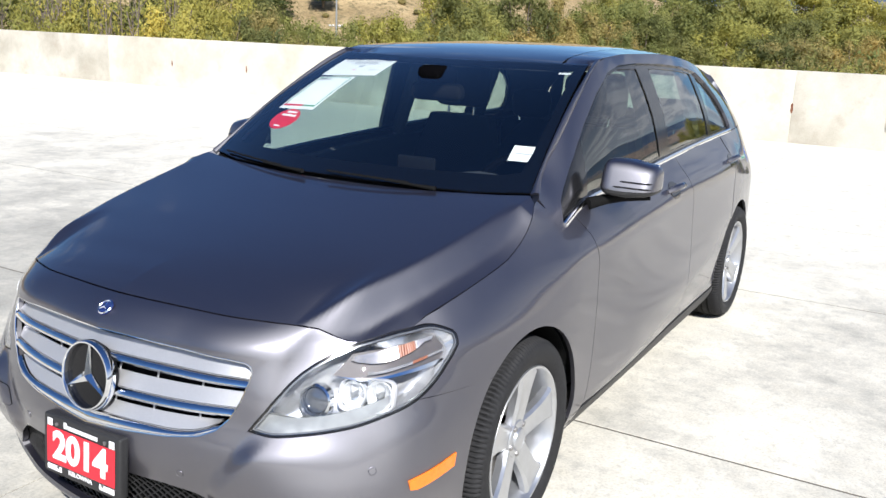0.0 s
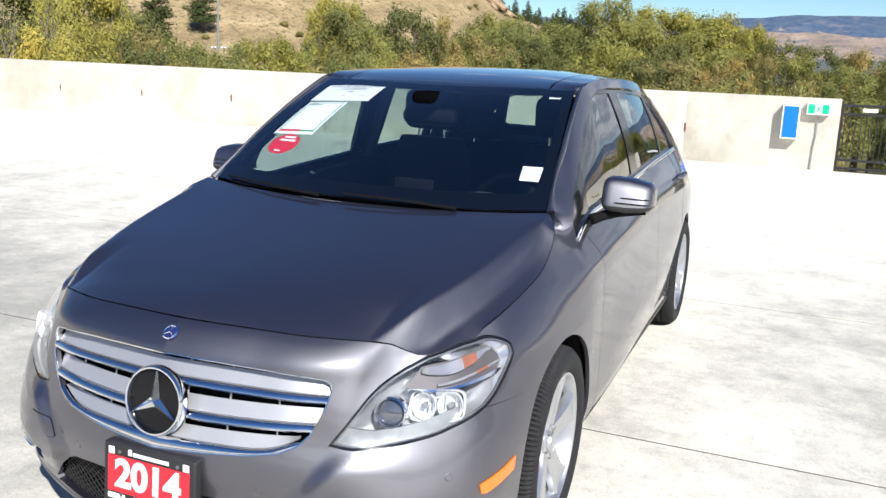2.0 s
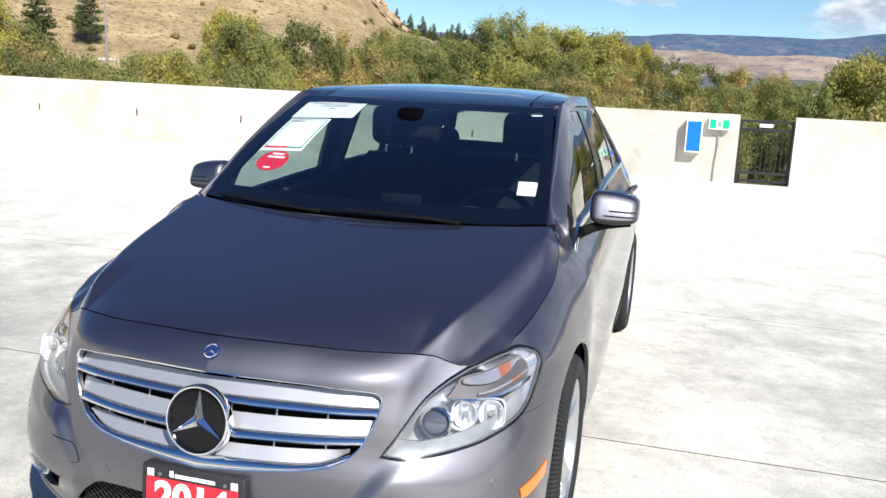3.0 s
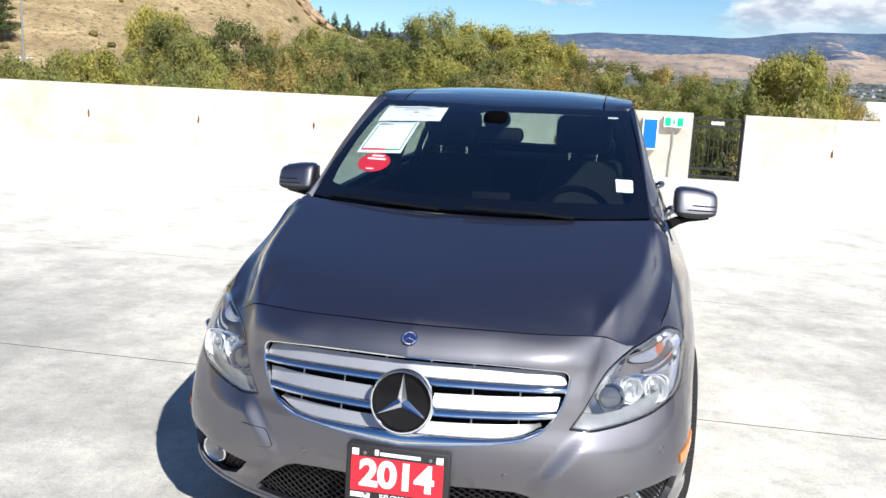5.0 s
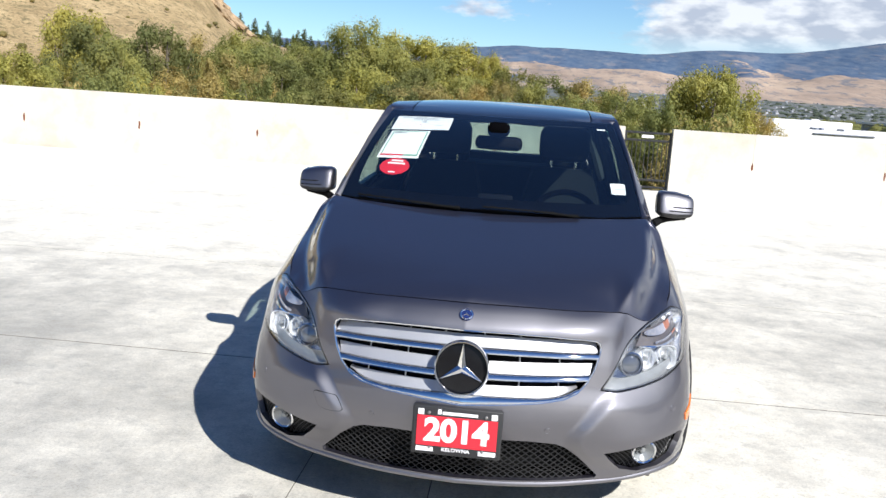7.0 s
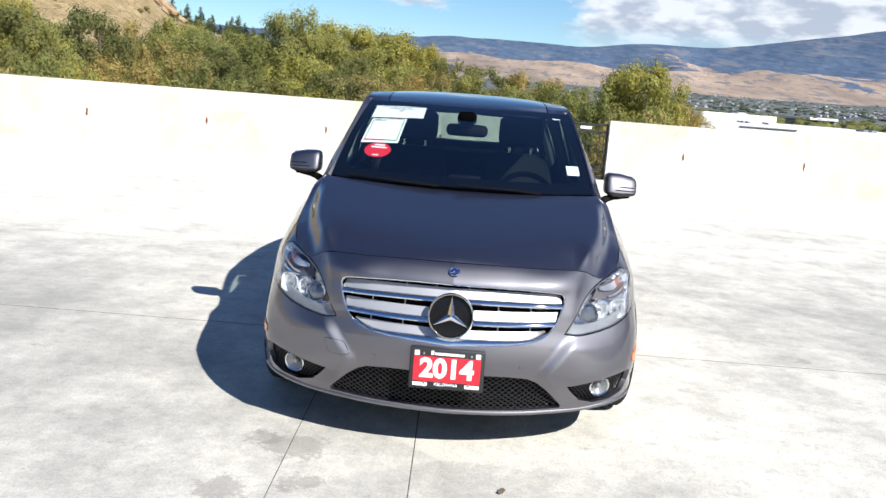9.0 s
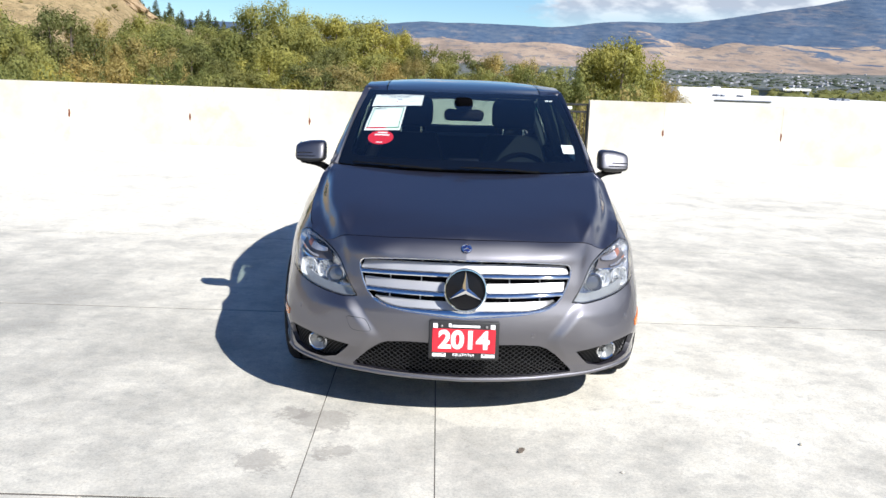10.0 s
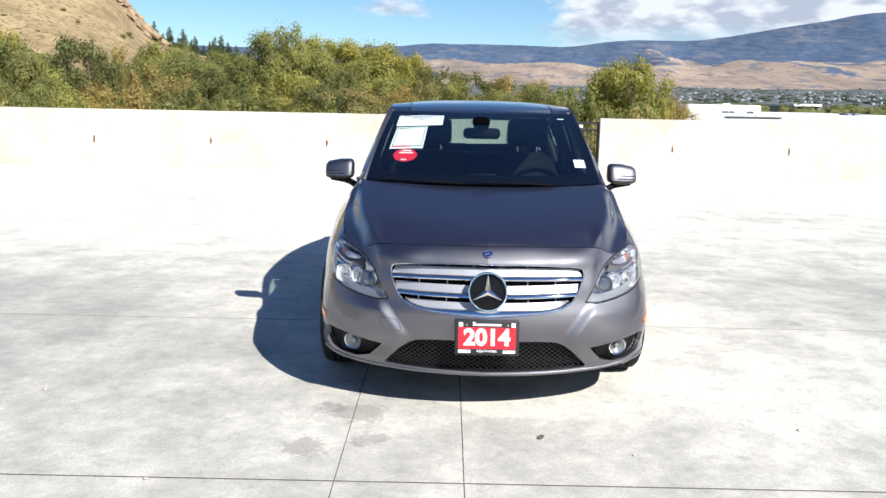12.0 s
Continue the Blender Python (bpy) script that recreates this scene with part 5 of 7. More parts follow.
def ribbon(name, line, mat, parent, width, depth, side=1, label="", proud=0.002, away=MIDDLE):
    """A flat strip of trim along points (place, normal)."""
    bm = bmesh.new()
    rows = []
    n = len(line)
    for i, (p, nn) in enumerate(line):
        d = (line[min(i + 1, n - 1)][0] - line[max(i - 1, 0)][0]).normalized()
        w = d.cross(nn).normalized() * width / 2
        top = p + nn * proud
        q = [top - w, top - w * 0.6 + nn * depth * 0.7, top + nn * depth, top + w * 0.6 + nn * depth * 0.7, top + w, p + w - nn * 0.01, p - w - nn * 0.01]
        rows.append([bm.verts.new((v.x * side, v.y, v.z)) for v in q])
    for a, b in zip(rows, rows[1:]):
        for k in range(len(a)):
            k2 = (k + 1) % len(a)
            bm.faces.new((a[k], a[k2], b[k2], b[k]))
    bm.faces.new(rows[0])
    bm.faces.new(rows[-1][::-1])
    return part(name, bm, mat, parent, label, smooth=True, sharp=50)


def normal_at(surf, u, v, away=MIDDLE):
    e = 0.002
    p = surf(u, v)
    n = (surf(u + e, v) - surf(u - e, v)).cross(surf(u, v + e) - surf(u, v - e)).normalized()
    return n if n.dot(p - away) > 0 else -n


def mirror_loop(half):
    """Closes the outline of a symmetric panel from the half that runs from centre to centre."""
    return half + [(-u, z) for u, z in half[::-1] if abs(u) > 1e-6]


# ---------------------------------------------------------------- the car: body panels
NOSE_EDGE = [(0, 0.135, 0.799), (0.2, 0.147, 0.797), (0.36, 0.178, 0.792), (0.46, 0.212, 0.788), (0.525, 0.248, 0.782), (0.554, 0.268, 0.775), (0.588, 0.290, 0.757), (0.612, 0.311, 0.746), (0.634, 0.323, 0.743)]
LAMP_INNER = [(0.634, 0.323, 0.742), (0.594, 0.269, 0.717), (0.564, 0.226, 0.693), (0.540, 0.188, 0.664), (0.508, 0.139, 0.606), (0.467, 0.107, 0.541)]
LAMP_LOWER = [(0.467, 0.107, 0.541), (0.512, 0.120, 0.534), (0.576, 0.158, 0.537), (0.638, 0.203, 0.546), (0.690, 0.246, 0.559), (0.738, 0.300, 0.579), (0.783, 0.389, 0.609), (0.796, 0.471, 0.656), (0.802, 0.538, 0.712)]
LAMP_UPPER = [(0.802, 0.538, 0.712), (0.787, 0.544, 0.739), (0.763, 0.520, 0.757), (0.734, 0.487, 0.767), (0.712, 0.444, 0.764), (0.681, 0.392, 0.758), (0.634, 0.323, 0.742)]


def flowing(points, n):
    """A smooth line of n + 1 points through the given ones."""
    t = [0.0]
    for a, b in zip(points, points[1:]):
        t.append(t[-1] + (Vector(b) - Vector(a)).length)
    cs = [Cubic([(k, p[i]) for k, p in zip(t, points)]) for i in range(3)]
    return [tuple(c(t[-1] * j / n) for c in cs) for j in range(n + 1)]


NOSE_EDGE, LAMP_INNER, LAMP_LOWER, LAMP_UPPER = flowing(NOSE_EDGE, 26), flowing(LAMP_INNER, 16), flowing(LAMP_LOWER, 30), flowing(LAMP_UPPER, 22)
nose_uz, inner_uz, lower_uz, upper_uz = ([uz(*p) for p in c] for c in (NOSE_EDGE, LAMP_INNER, LAMP_LOWER, LAMP_UPPER))
i_seam = min(range(len(LAMP_LOWER)), key=lambda i: abs(LAMP_LOWER[i][2] - 0.605) + (1 if LAMP_LOWER[i][0] < 0.7 else 0))
i_fen = min(range(len(LAMP_UPPER)), key=lambda i: abs(LAMP_UPPER[i][0] - 0.718))
nose_uz[0] = (0.0, 0.799)

WF, WR, WZ, ARCH = 0.875, 3.575, 0.315, 0.352


def arch_points(yc, a0, a1, n=26, r=ARCH):
    return [(u_of_y(yc + math.cos(radians(a0 + (a1 - a0) * i / n)) * r), WZ + math.sin(radians(a0 + (a1 - a0) * i / n)) * r) for i in range(n + 1)]


arch_seam = math.degrees(math.acos((0.655 - WF) / ARCH))
front_arch = arch_points(WF, arch_seam, 201, 16)
bottom = [(u_of_y(0.50), 0.198), (u_of_y(0.36), 0.190), (u_of_x(0.6), 0.185), (u_of_x(0.3), 0.185), (0.0, 0.185)]
half = nose_uz + inner_uz[1:] + lower_uz[1:i_seam + 1] + [(front_arch[0][0] - 0.02, front_arch[0][1] + 0.004)] + front_arch + bottom
grille_half = [(u * 1.04, z) for u, z in [(0.0, 0.724), (0.15, 0.723), (0.30, 0.718), (0.41, 0.711), (0.450, 0.705), (0.464, 0.696), (0.469, 0.682), (0.462, 0.655), (0.445, 0.61), (0.42, 0.565), (0.385, 0.532), (0.34, 0.512), (0.25, 0.497), (0.13, 0.487), (0.0, 0.478)]]
intake_half = [(0.0, 0.365), (0.25, 0.362), (0.335, 0.355), (0.375, 0.340), (0.425, 0.305), (0.508, 0.229), (0.503, 0.219), (0.30, 0.2145), (0.0, 0.211)]
fog_loop = [uz(*p) for p in ((0.495, 0.10, 0.324), (0.58, 0.14, 0.340), (0.68, 0.20, 0.354), (0.765, 0.29, 0.363), (0.782, 0.32, 0.350), (0.785, 0.325, 0.30), (0.772, 0.30, 0.262), (0.72, 0.235, 0.238), (0.64, 0.17, 0.232), (0.57, 0.135, 0.250), (0.525, 0.115, 0.290))]
GRILLE, INTAKE = mirror_loop(grille_half), mirror_loop(intake_half)
bumper = sheet("front_bumper", skirt, shrink(mirror_loop(half), 0.0014), M_PAINT, car, [GRILLE, INTAKE, fog_loop, [(-u, z) for u, z in fog_loop]], 0.010, 0.02)

edge3 = [skirt(*p) for p in nose_uz + upper_uz[::-1][1:len(upper_uz) - i_fen]]
edge3 = [p for i, p in enumerate(edge3) if i == 0 or p.x > edge3[i - 1].x + 0.002]
gap3 = [(p.x, p.z - hood_top(p.x, p.y).z) for p in edge3]
HOOD_FIX += [Cubic([(p.x, p.y) for p in edge3], flat=True), Cubic(gap3, flat=True)]
hood_front = [(p.x, p.y + 0.0018) for p in edge3]
hood_sides = [(HOOD_X(y) - 0.0014, y) for y in (0.50, 0.58, 0.66, 0.75, 0.82, 0.87, 0.91, 0.95, 0.98, 1.01, 1.04, 1.06, 1.08, 1.10, 1.12)]
hood_back = [(0.70, 1.142), (0.6, 1.108), (0.45, 1.071), (0.3, 1.045), (0.15, 1.030), (0.0, 1.025)]
bonnet = sheet("bonnet", hood_top, mirror_loop(hood_front + hood_sides + hood_back), M_PAINT, car, (), 0.010, 0.018)

DOOR_SEAM = [(1.335, 0.925), (1.375, 0.86), (1.392, 0.76), (1.385, 0.62), (1.36, 0.45), (1.335, 0.32), (1.325, 0.27)]
B_SEAM = [(2.545, 1.002), (2.575, 0.92), (2.59, 0.80), (2.585, 0.6), (2.56, 0.42), (2.53, 0.27)]
SILL_Z = 0.262


def on_skirt(y, z):
    """u, z on the flank where it stands at y."""
    lo, hi = 0.4, U_END - 0.3
    for _ in range(36):
        mid = (lo + hi) / 2
        if skirt(mid, z).y < y:
            lo = mid
        else:
            hi = mid
    return ((lo + hi) / 2, z)


door_seam, b_seam = [on_skirt(*p) for p in DOOR_SEAM], [on_skirt(*p) for p in B_SEAM]
belt_uz = lambda y0, y1, n: [on_skirt(y0 + (y1 - y0) * i / n, BELT_Z(y0 + (y1 - y0) * i / n)) for i in range(n + 1)]
hood_edge_uz = [(u_side(y), HOOD_SIDE_Z(y)) for y in (0.50, 0.58, 0.66, 0.75, 0.82, 0.87, 0.91, 0.95, 0.98, 1.01, 1.04, 1.06, 1.08, 1.10, 1.137)]
fender_arch = arch_points(WF, arch_seam, -22, 30)
fender_loop = lower_uz[i_seam:] + upper_uz[1:i_fen + 1] + hood_edge_uz + [on_skirt(1.18, 0.955), on_skirt(1.21, 0.905)] + [on_skirt(1.27, 0.913)] + door_seam + [on_skirt(1.25, 0.20)] + [(p[0], max(p[1], 0.20)) for p in fender_arch[::-1]]
front_door_loop = belt_uz(1.35, 2.535, 12) + [(u, z) for u, z in b_seam] + [on_skirt(2.0, SILL_Z)] + door_seam[::-1]
rear_arch_door = arch_points(WR, 178, 128, 14, ARCH + 0.012)
rear_door_loop = belt_uz(2.56, 3.42, 10) + [on_skirt(3.44, 0.95), on_skirt(3.43, 0.85), on_skirt(3.38, 0.74)] + [p for p in rear_arch_door[::-1] if p[1] < 0.70] + [on_skirt(3.18, SILL_Z)] + b_seam[::-1]
rear_arch = arch_points(WR, 128, -20, 30)
quarter_loop = belt_uz(3.43, 4.05, 6) + [(U_END - 0.62, 1.03), (U_END - 0.62, 0.22), on_skirt(3.95, 0.20)] + [(p[0], max(p[1], 0.20)) for p in rear_arch[::-1]] + [on_skirt(3.39, 0.74), on_skirt(3.44, 0.85), on_skirt(3.45, 0.95)]
sill_loop = [on_skirt(1.22 + i * 0.2, SILL_Z - 0.005) for i in range(11)] + [on_skirt(3.2 - i * 0.2, 0.178) for i in range(11)]
tail_loop = mirror_loop([(0.0, 1.0), (0.45, 1.0), (0.60, 1.02), (0.60, 0.23), (0.0, 0.22)])

for sd in (1, -1):
    sheet("front_fender", skirt, shrink(fender_loop, 0.0012), M_PAINT, car, (), 0.028, 0.014, sd)
    fd = sheet("front_door", skirt, shrink(front_door_loop, 0.0025), M_PAINT, car, (), 0.034, 0.014, sd)
    rd = sheet("rear_door", skirt, shrink(rear_door_loop, 0.0025), M_PAINT, car, (), 0.034, 0.014, sd)
    sheet("rear_quarter", skirt, shrink(quarter_loop, 0.002), M_PAINT, car, (), 0.034, 0.014, sd)
    sheet("sill", skirt, shrink(sill_loop, 0.002), M_BLACK, car, (), 0.03, 0.02, sd)
    for door, hy in ((fd, 2.33), (rd, 3.40)):
        hz = 0.888 if hy < 3 else 0.905
        u0 = on_skirt(hy, hz)[0]
        bm = bmesh.new()
        line = []
        for i in range(9):
            a = -0.1 + 0.2 * i / 8
            n = normal_at(skirt, u0 + a, hz)
            line.append(skirt(u0 + a, hz) + n * (0.004 + 0.030 * math.sin(math.pi * i / 8) ** 0.6))
        tube(bm, [(p.x * sd, p.y, p.z) for p in line], [0.008] + [0.014] * 7 + [0.008], 8)
        part("door_handle", bm, M_PAINT, door, "body-coloured door handle", smooth=True)
        # flat black oval on the door skin paints the shade behind the handle
        cup = [(u0 + math.cos(k * math.tau / 20) * 0.062, hz - 0.004 + math.sin(k * math.tau / 20) * 0.034) for k in range(20)]
        sheet("handle_recess", skirt, cup, M_GLOSSBLACK, door, (), 0.02, 0.003, sd, lift=0.0015)


def tail_wall(u, z):
    return Vector((u, 4.36 - 0.08 * abs(u / 0.7) ** 2.2 - 0.05 * max(0, z - 0.6), z))


sheet("tailgate", tail_wall, tail_loop, M_PAINT, car, (), 0.06, 0.02)

# cabin sides: pillars and roof rail round the side windows
DLO_LOW = [(1.235, 0.917), (1.4, 0.951), (1.8, 0.977), (2.2, 0.998), (2.5, 1.011), (3.0, 1.028), (3.4, 1.037), (3.70, 1.043)]
DLO_TOP = [(3.725, 1.06), (3.71, 1.13), (3.64, 1.22), (3.52, 1.295), (3.33, 1.352), (3.0, 1.385), (2.65, 1.400), (2.3, 1.406), (2.1, 1.400), (1.95, 1.374), (1.78, 1.300), (1.6, 1.197), (1.4, 1.069), (1.28, 0.978)]
DLO = DLO_LOW + DLO_TOP
ys = [1.16, 1.25, 1.4, 1.55, 1.7, 1.82, 1.9, 2.0, 2.2, 2.4, 2.7, 3.0, 3.3, 3.6, 3.9, 4.1]
cabin_loop = [(y, BELT_Z(y) + 0.002) for y in (1.19, 1.3, 1.6, 2.0, 2.5, 3.0, 3.5, 3.9, 4.12)] + [(y, RAIL_Z(y)) for y in ys[::-1]]
fw = [p for p in DLO_LOW if p[0] < 2.37] + [(2.385, 1.007), (2.375, 1.20), (2.33, 1.398)] + [p for p in DLO_TOP if p[0] < 2.3]
rw = [(2.52, 1.014), (3.0, 1.030), (3.255, 1.035), (3.26, 1.15), (3.22, 1.362), (3.0, 1.380), (2.65, 1.396), (2.47, 1.398), (2.50, 1.2)]
qw = [(3.31, 1.038), (3.69, 1.045), (3.715, 1.06), (3.70, 1.13), (3.63, 1.215), (3.52, 1.285), (3.35, 1.34), (3.30, 1.345)]
for sd in (1, -1):
    sheet("cabin_side", flank, cabin_loop, M_PAINT, car, [DLO], 0.03, 0.03, sd)
    gw_ = sheet("window_surround", flank, shrink(DLO, -0.002), M_GLOSSBLACK, car, [shrink(fw, 0.012), shrink(rw, 0.012), shrink(qw, 0.012)], 0.04, 0.02, sd, lift=-0.012)
    for nm, lp in (("front_side_window", fw), ("rear_side_window", rw), ("quarter_window", qw)):
        ob = sheet(nm, flank, shrink(lp, 0.004), M_SIDEGLASS, car, (), 0.05, 0.0, sd, lift=-0.0165)
    strip = [(flank(y, z), normal_at(flank, y, z)) for y, z in [(DLO_LOW[0][0] + (3.71 - 1.235) * i / 40, 0) for i in range(41)] for z in [Cubic(DLO_LOW)(y) - 0.008]]
    ribbon("chrome_strip", strip, M_CHROME, car, 0.020, 0.004, sd, "chrome belt strip")

# roof: black glass panel between painted edges, and the windscreen
ROOF_FRONT = lambda x: screen(x / 0.598 * 0.70, 1.0).y + 0.012
fr = [(x, ROOF_FRONT(x)) for x in (0.0, 0.15, 0.3, 0.4, 0.47)]
roof_half = fr + [(0.472, 2.2), (0.47, 2.8), (0.455, 3.3), (0.43, 3.72), (0.3, 3.78), (0.0, 3.8)]
sheet("roof_glass", roof_top, shrink(mirror_loop(roof_half), 0.003), M_ROOFGLASS, car, (), 0.05, 0.012)
for sd in (1, -1):
    edge = [(0.474, ROOF_FRONT(0.47)), (0.53, ROOF_FRONT(0.53)), (0.590, ROOF_FRONT(0.590) + 0.005)] + [(RAIL_X(y) - 0.002, y) for y in (2.0, 2.2, 2.5, 2.9, 3.3, 3.7, 4.0, 4.12)] + [(0.0, 4.14), (0.0, 3.81), (0.3, 3.79), (0.433, 3.73), (0.458, 3.3), (0.473, 2.8), (0.475, 2.2)]
    sheet("roof_edge", roof_top, edge, M_PAINT, car, (), 0.03, 0.02, sd)
ws_loop = mirror_loop([(0.0, 1.0), (0.3, 1.0), (0.55, 1.0), (0.672, 1.0), (0.680, 0.75), (0.684, 0.5), (0.686, 0.25), (0.688, 0.03), (0.5, 0.004), (0.25, 0.0), (0.0, 0.0)])
ws_in = mirror_loop([(0.0, 0.945), (0.3, 0.945), (0.55, 0.940), (0.628, 0.935), (0.640, 0.75), (0.646, 0.5), (0.644, 0.25), (0.635, 0.14), (0.58, 0.115), (0.3, 0.10), (0.0, 0.095)])
ob = sheet("windscreen", screen, ws_loop, M_GLASS, car, (), 0.05, 0.0)
ob.visible_shadow = False
sheet("windscreen_border", screen, ws_loop, M_FRIT, car, [ws_in], 0.04, 0.004, lift=-0.006)
tw_loop = mirror_loop([(0.0, 1.318), (0.40, 1.306), (0.455, 1.285), (0.50, 1.10), (0.48, 1.085), (0.0, 1.075)])
sheet("tailgate_frame", tail, mirror_loop([(0.0, 1.37), (0.42, 1.355), (0.50, 1.31), (0.63, 1.02), (0.6, 1.0), (0.0, 1.0)]), M_PAINT, car, [tw_loop], 0.05, 0.03)
ob = sheet("rear_window", tail, tw_loop, M_SIDEGLASS, car, (), 0.08, 0.0, lift=-0.006)
ob.visible_shadow = False
for sd in (1, -1):
    bm = bmesh.new()
    rows = []
    for i in range(9):
        z = 1.02 + 0.30 * i / 8
        a, b = flank(4.09, z), tail(0.635 - 0.46 * (z - 1.02), z)
        rows.append([bm.verts.new((p.x * sd, p.y, p.z)) for p in (a, a.lerp(b, 0.5) + Vector((0.018, 0.012, 0)), b)])
    for p, q in zip(rows, rows[1:]):
        for k in range(2):
            bm.faces.new((p[k], p[k + 1], q[k + 1], q[k]))
    part("rear_pillar", bm, M_PAINT, car, smooth=True)
# side edges of the windscreen: painted pillar foot to roof
for sd in (1, -1):
    def pillar(s, t):
        a = screen(0.690, t) + Vector((0.0, 0.0, 0.0))
        y = a.y + 0.012 + 0.03 * t
        b = flank(y, RAIL_Z(y))
        return a.lerp(b, s) + Vector((0.35, -0.5, 0.6)) * 0.012 * 4 * s * (1 - s)
    sheet("front_pillar", pillar, [(0.0, 0.02), (0.5, 0.02), (1.0, 0.02), (1.0, 0.5), (1.0, 1.0), (0.5, 1.0), (0.0, 1.0), (0.0, 0.5)], M_PAINT, car, (), 0.08, 0.01, sd)

# unseen dark inner boxes: joints look into shade and sun leaks are blocked
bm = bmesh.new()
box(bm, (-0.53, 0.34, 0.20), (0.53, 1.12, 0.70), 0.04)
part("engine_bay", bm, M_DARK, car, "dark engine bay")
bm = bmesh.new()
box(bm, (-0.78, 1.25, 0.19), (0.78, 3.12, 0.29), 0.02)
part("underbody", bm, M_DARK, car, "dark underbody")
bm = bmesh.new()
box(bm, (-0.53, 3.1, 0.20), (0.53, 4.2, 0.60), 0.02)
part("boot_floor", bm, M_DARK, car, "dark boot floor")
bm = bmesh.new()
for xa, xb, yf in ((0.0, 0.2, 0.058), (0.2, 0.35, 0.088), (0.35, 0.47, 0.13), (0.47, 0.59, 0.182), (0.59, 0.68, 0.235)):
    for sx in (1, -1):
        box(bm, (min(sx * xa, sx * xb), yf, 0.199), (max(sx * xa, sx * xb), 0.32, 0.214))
# added boxes, unseen: keep sun leaks out of the car's shadow
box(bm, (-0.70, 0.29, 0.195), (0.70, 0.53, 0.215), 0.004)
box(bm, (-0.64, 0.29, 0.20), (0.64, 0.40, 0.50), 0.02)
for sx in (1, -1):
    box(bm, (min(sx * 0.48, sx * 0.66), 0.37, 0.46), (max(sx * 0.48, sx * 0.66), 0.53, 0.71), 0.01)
part("under_tray", bm, M_DARK, car, "dark under tray with added unseen light-blocking boxes")


# ---------------------------------------------------------------- the car: nose, lamps, wheels, mirrors
def deep(u, z, d):
    """A place d metres behind the skin of the nose or flank."""
    return skirt(u, z) - normal_at(skirt, u, z) * d


def mirrored(bm):
    for v in bm.verts:
        v.co.x = -v.co.x
    bmesh.ops.reverse_faces(bm, faces=bm.faces)
    return bm


M_REFLECT = plain("lamp_reflector", (0.93, 0.94, 0.95), 0.14, 0.5, vary=0.06, scale=60)
M_LAMPGREY = plain("lamp_bezel", (0.32, 0.33, 0.33), 0.30, 0.4, vary=0.1)
M_AMBERGLOW = plain("dull_amber_glass", (0.34, 0.135, 0.075), 0.2, coat=0.5, vary=0.1)
M_FLUTE = plain("fluted_clear_plastic", (0.62, 0.60, 0.60), 0.18, 0.75, vary=0.1, scale=200)
M_HOUSING = plain("lamp_housing", (0.80, 0.81, 0.83), 0.22, 0.75, vary=0.1)
M_LENSRIM = plain("moulded_lens_edge", (0.16, 0.165, 0.175), 0.2, 0.3, coat=0.4, vary=0.1)
M_BROW = plain("smoked_lamp_brow", (0.10, 0.09, 0.09), 0.55, 0.2, vary=0.15)
M_PROJ = plain("projector_glass", (0.16, 0.17, 0.19), 0.03, 0.6, coat=1.0, vary=0.1)
M_MESH = plain("grille_mesh_plastic", (0.014, 0.014, 0.015), 0.45, vary=0.2)
M_LIGHTGREY = plain("pale_grey_plastic", (0.34, 0.34, 0.35), 0.5)

# grille
grille = sheet("grille", skirt, shrink(GRILLE, -0.012), M_DARK, car, (), 0.05, 0.0, lift=-0.058, label="three silver slats in a black grille")
low_edge = Cubic(sorted([(u, z) for u, z in grille_half[7:]]))


def grille_w(z):
    """Half the width of the opening at a height."""
    pts = grille_half[5:]
    for (u0, z0), (u1, z1) in zip(pts, pts[1:]):
        if z1 <= z <= z0:
            return u0 + (u1 - u0) * (z0 - z) / (z0 - z1)
    return pts[0][0] if z > 0.6 else 0.40


def slat_strip(name, prof, width, mat, label, slanted=True):
    """prof: list of functions of u giving (inset, z)."""
    bm = bmesh.new()
    n = 60
    rows = []
    for i in range(n + 1):
        k = -1 + 2 * i / n
        row = []
        for p in prof:
            d, z = p(abs(k) * width)
            half = grille_w(p(width)[1]) - 0.001 if slanted else width
            row.append(bm.verts.new(deep(k * half, z, d)))
        rows.append(row)
    m = len(prof)
    for a, b in zip(rows, rows[1:]):
        for k in range(m):
            k2 = (k + 1) % m
            bm.faces.new((a[k], b[k], b[k2], a[k2]))
    bm.faces.new(rows[0])
    bm.faces.new(rows[-1][::-1])
    return part(name, bm, mat, grille, label, smooth=True, sharp=40)


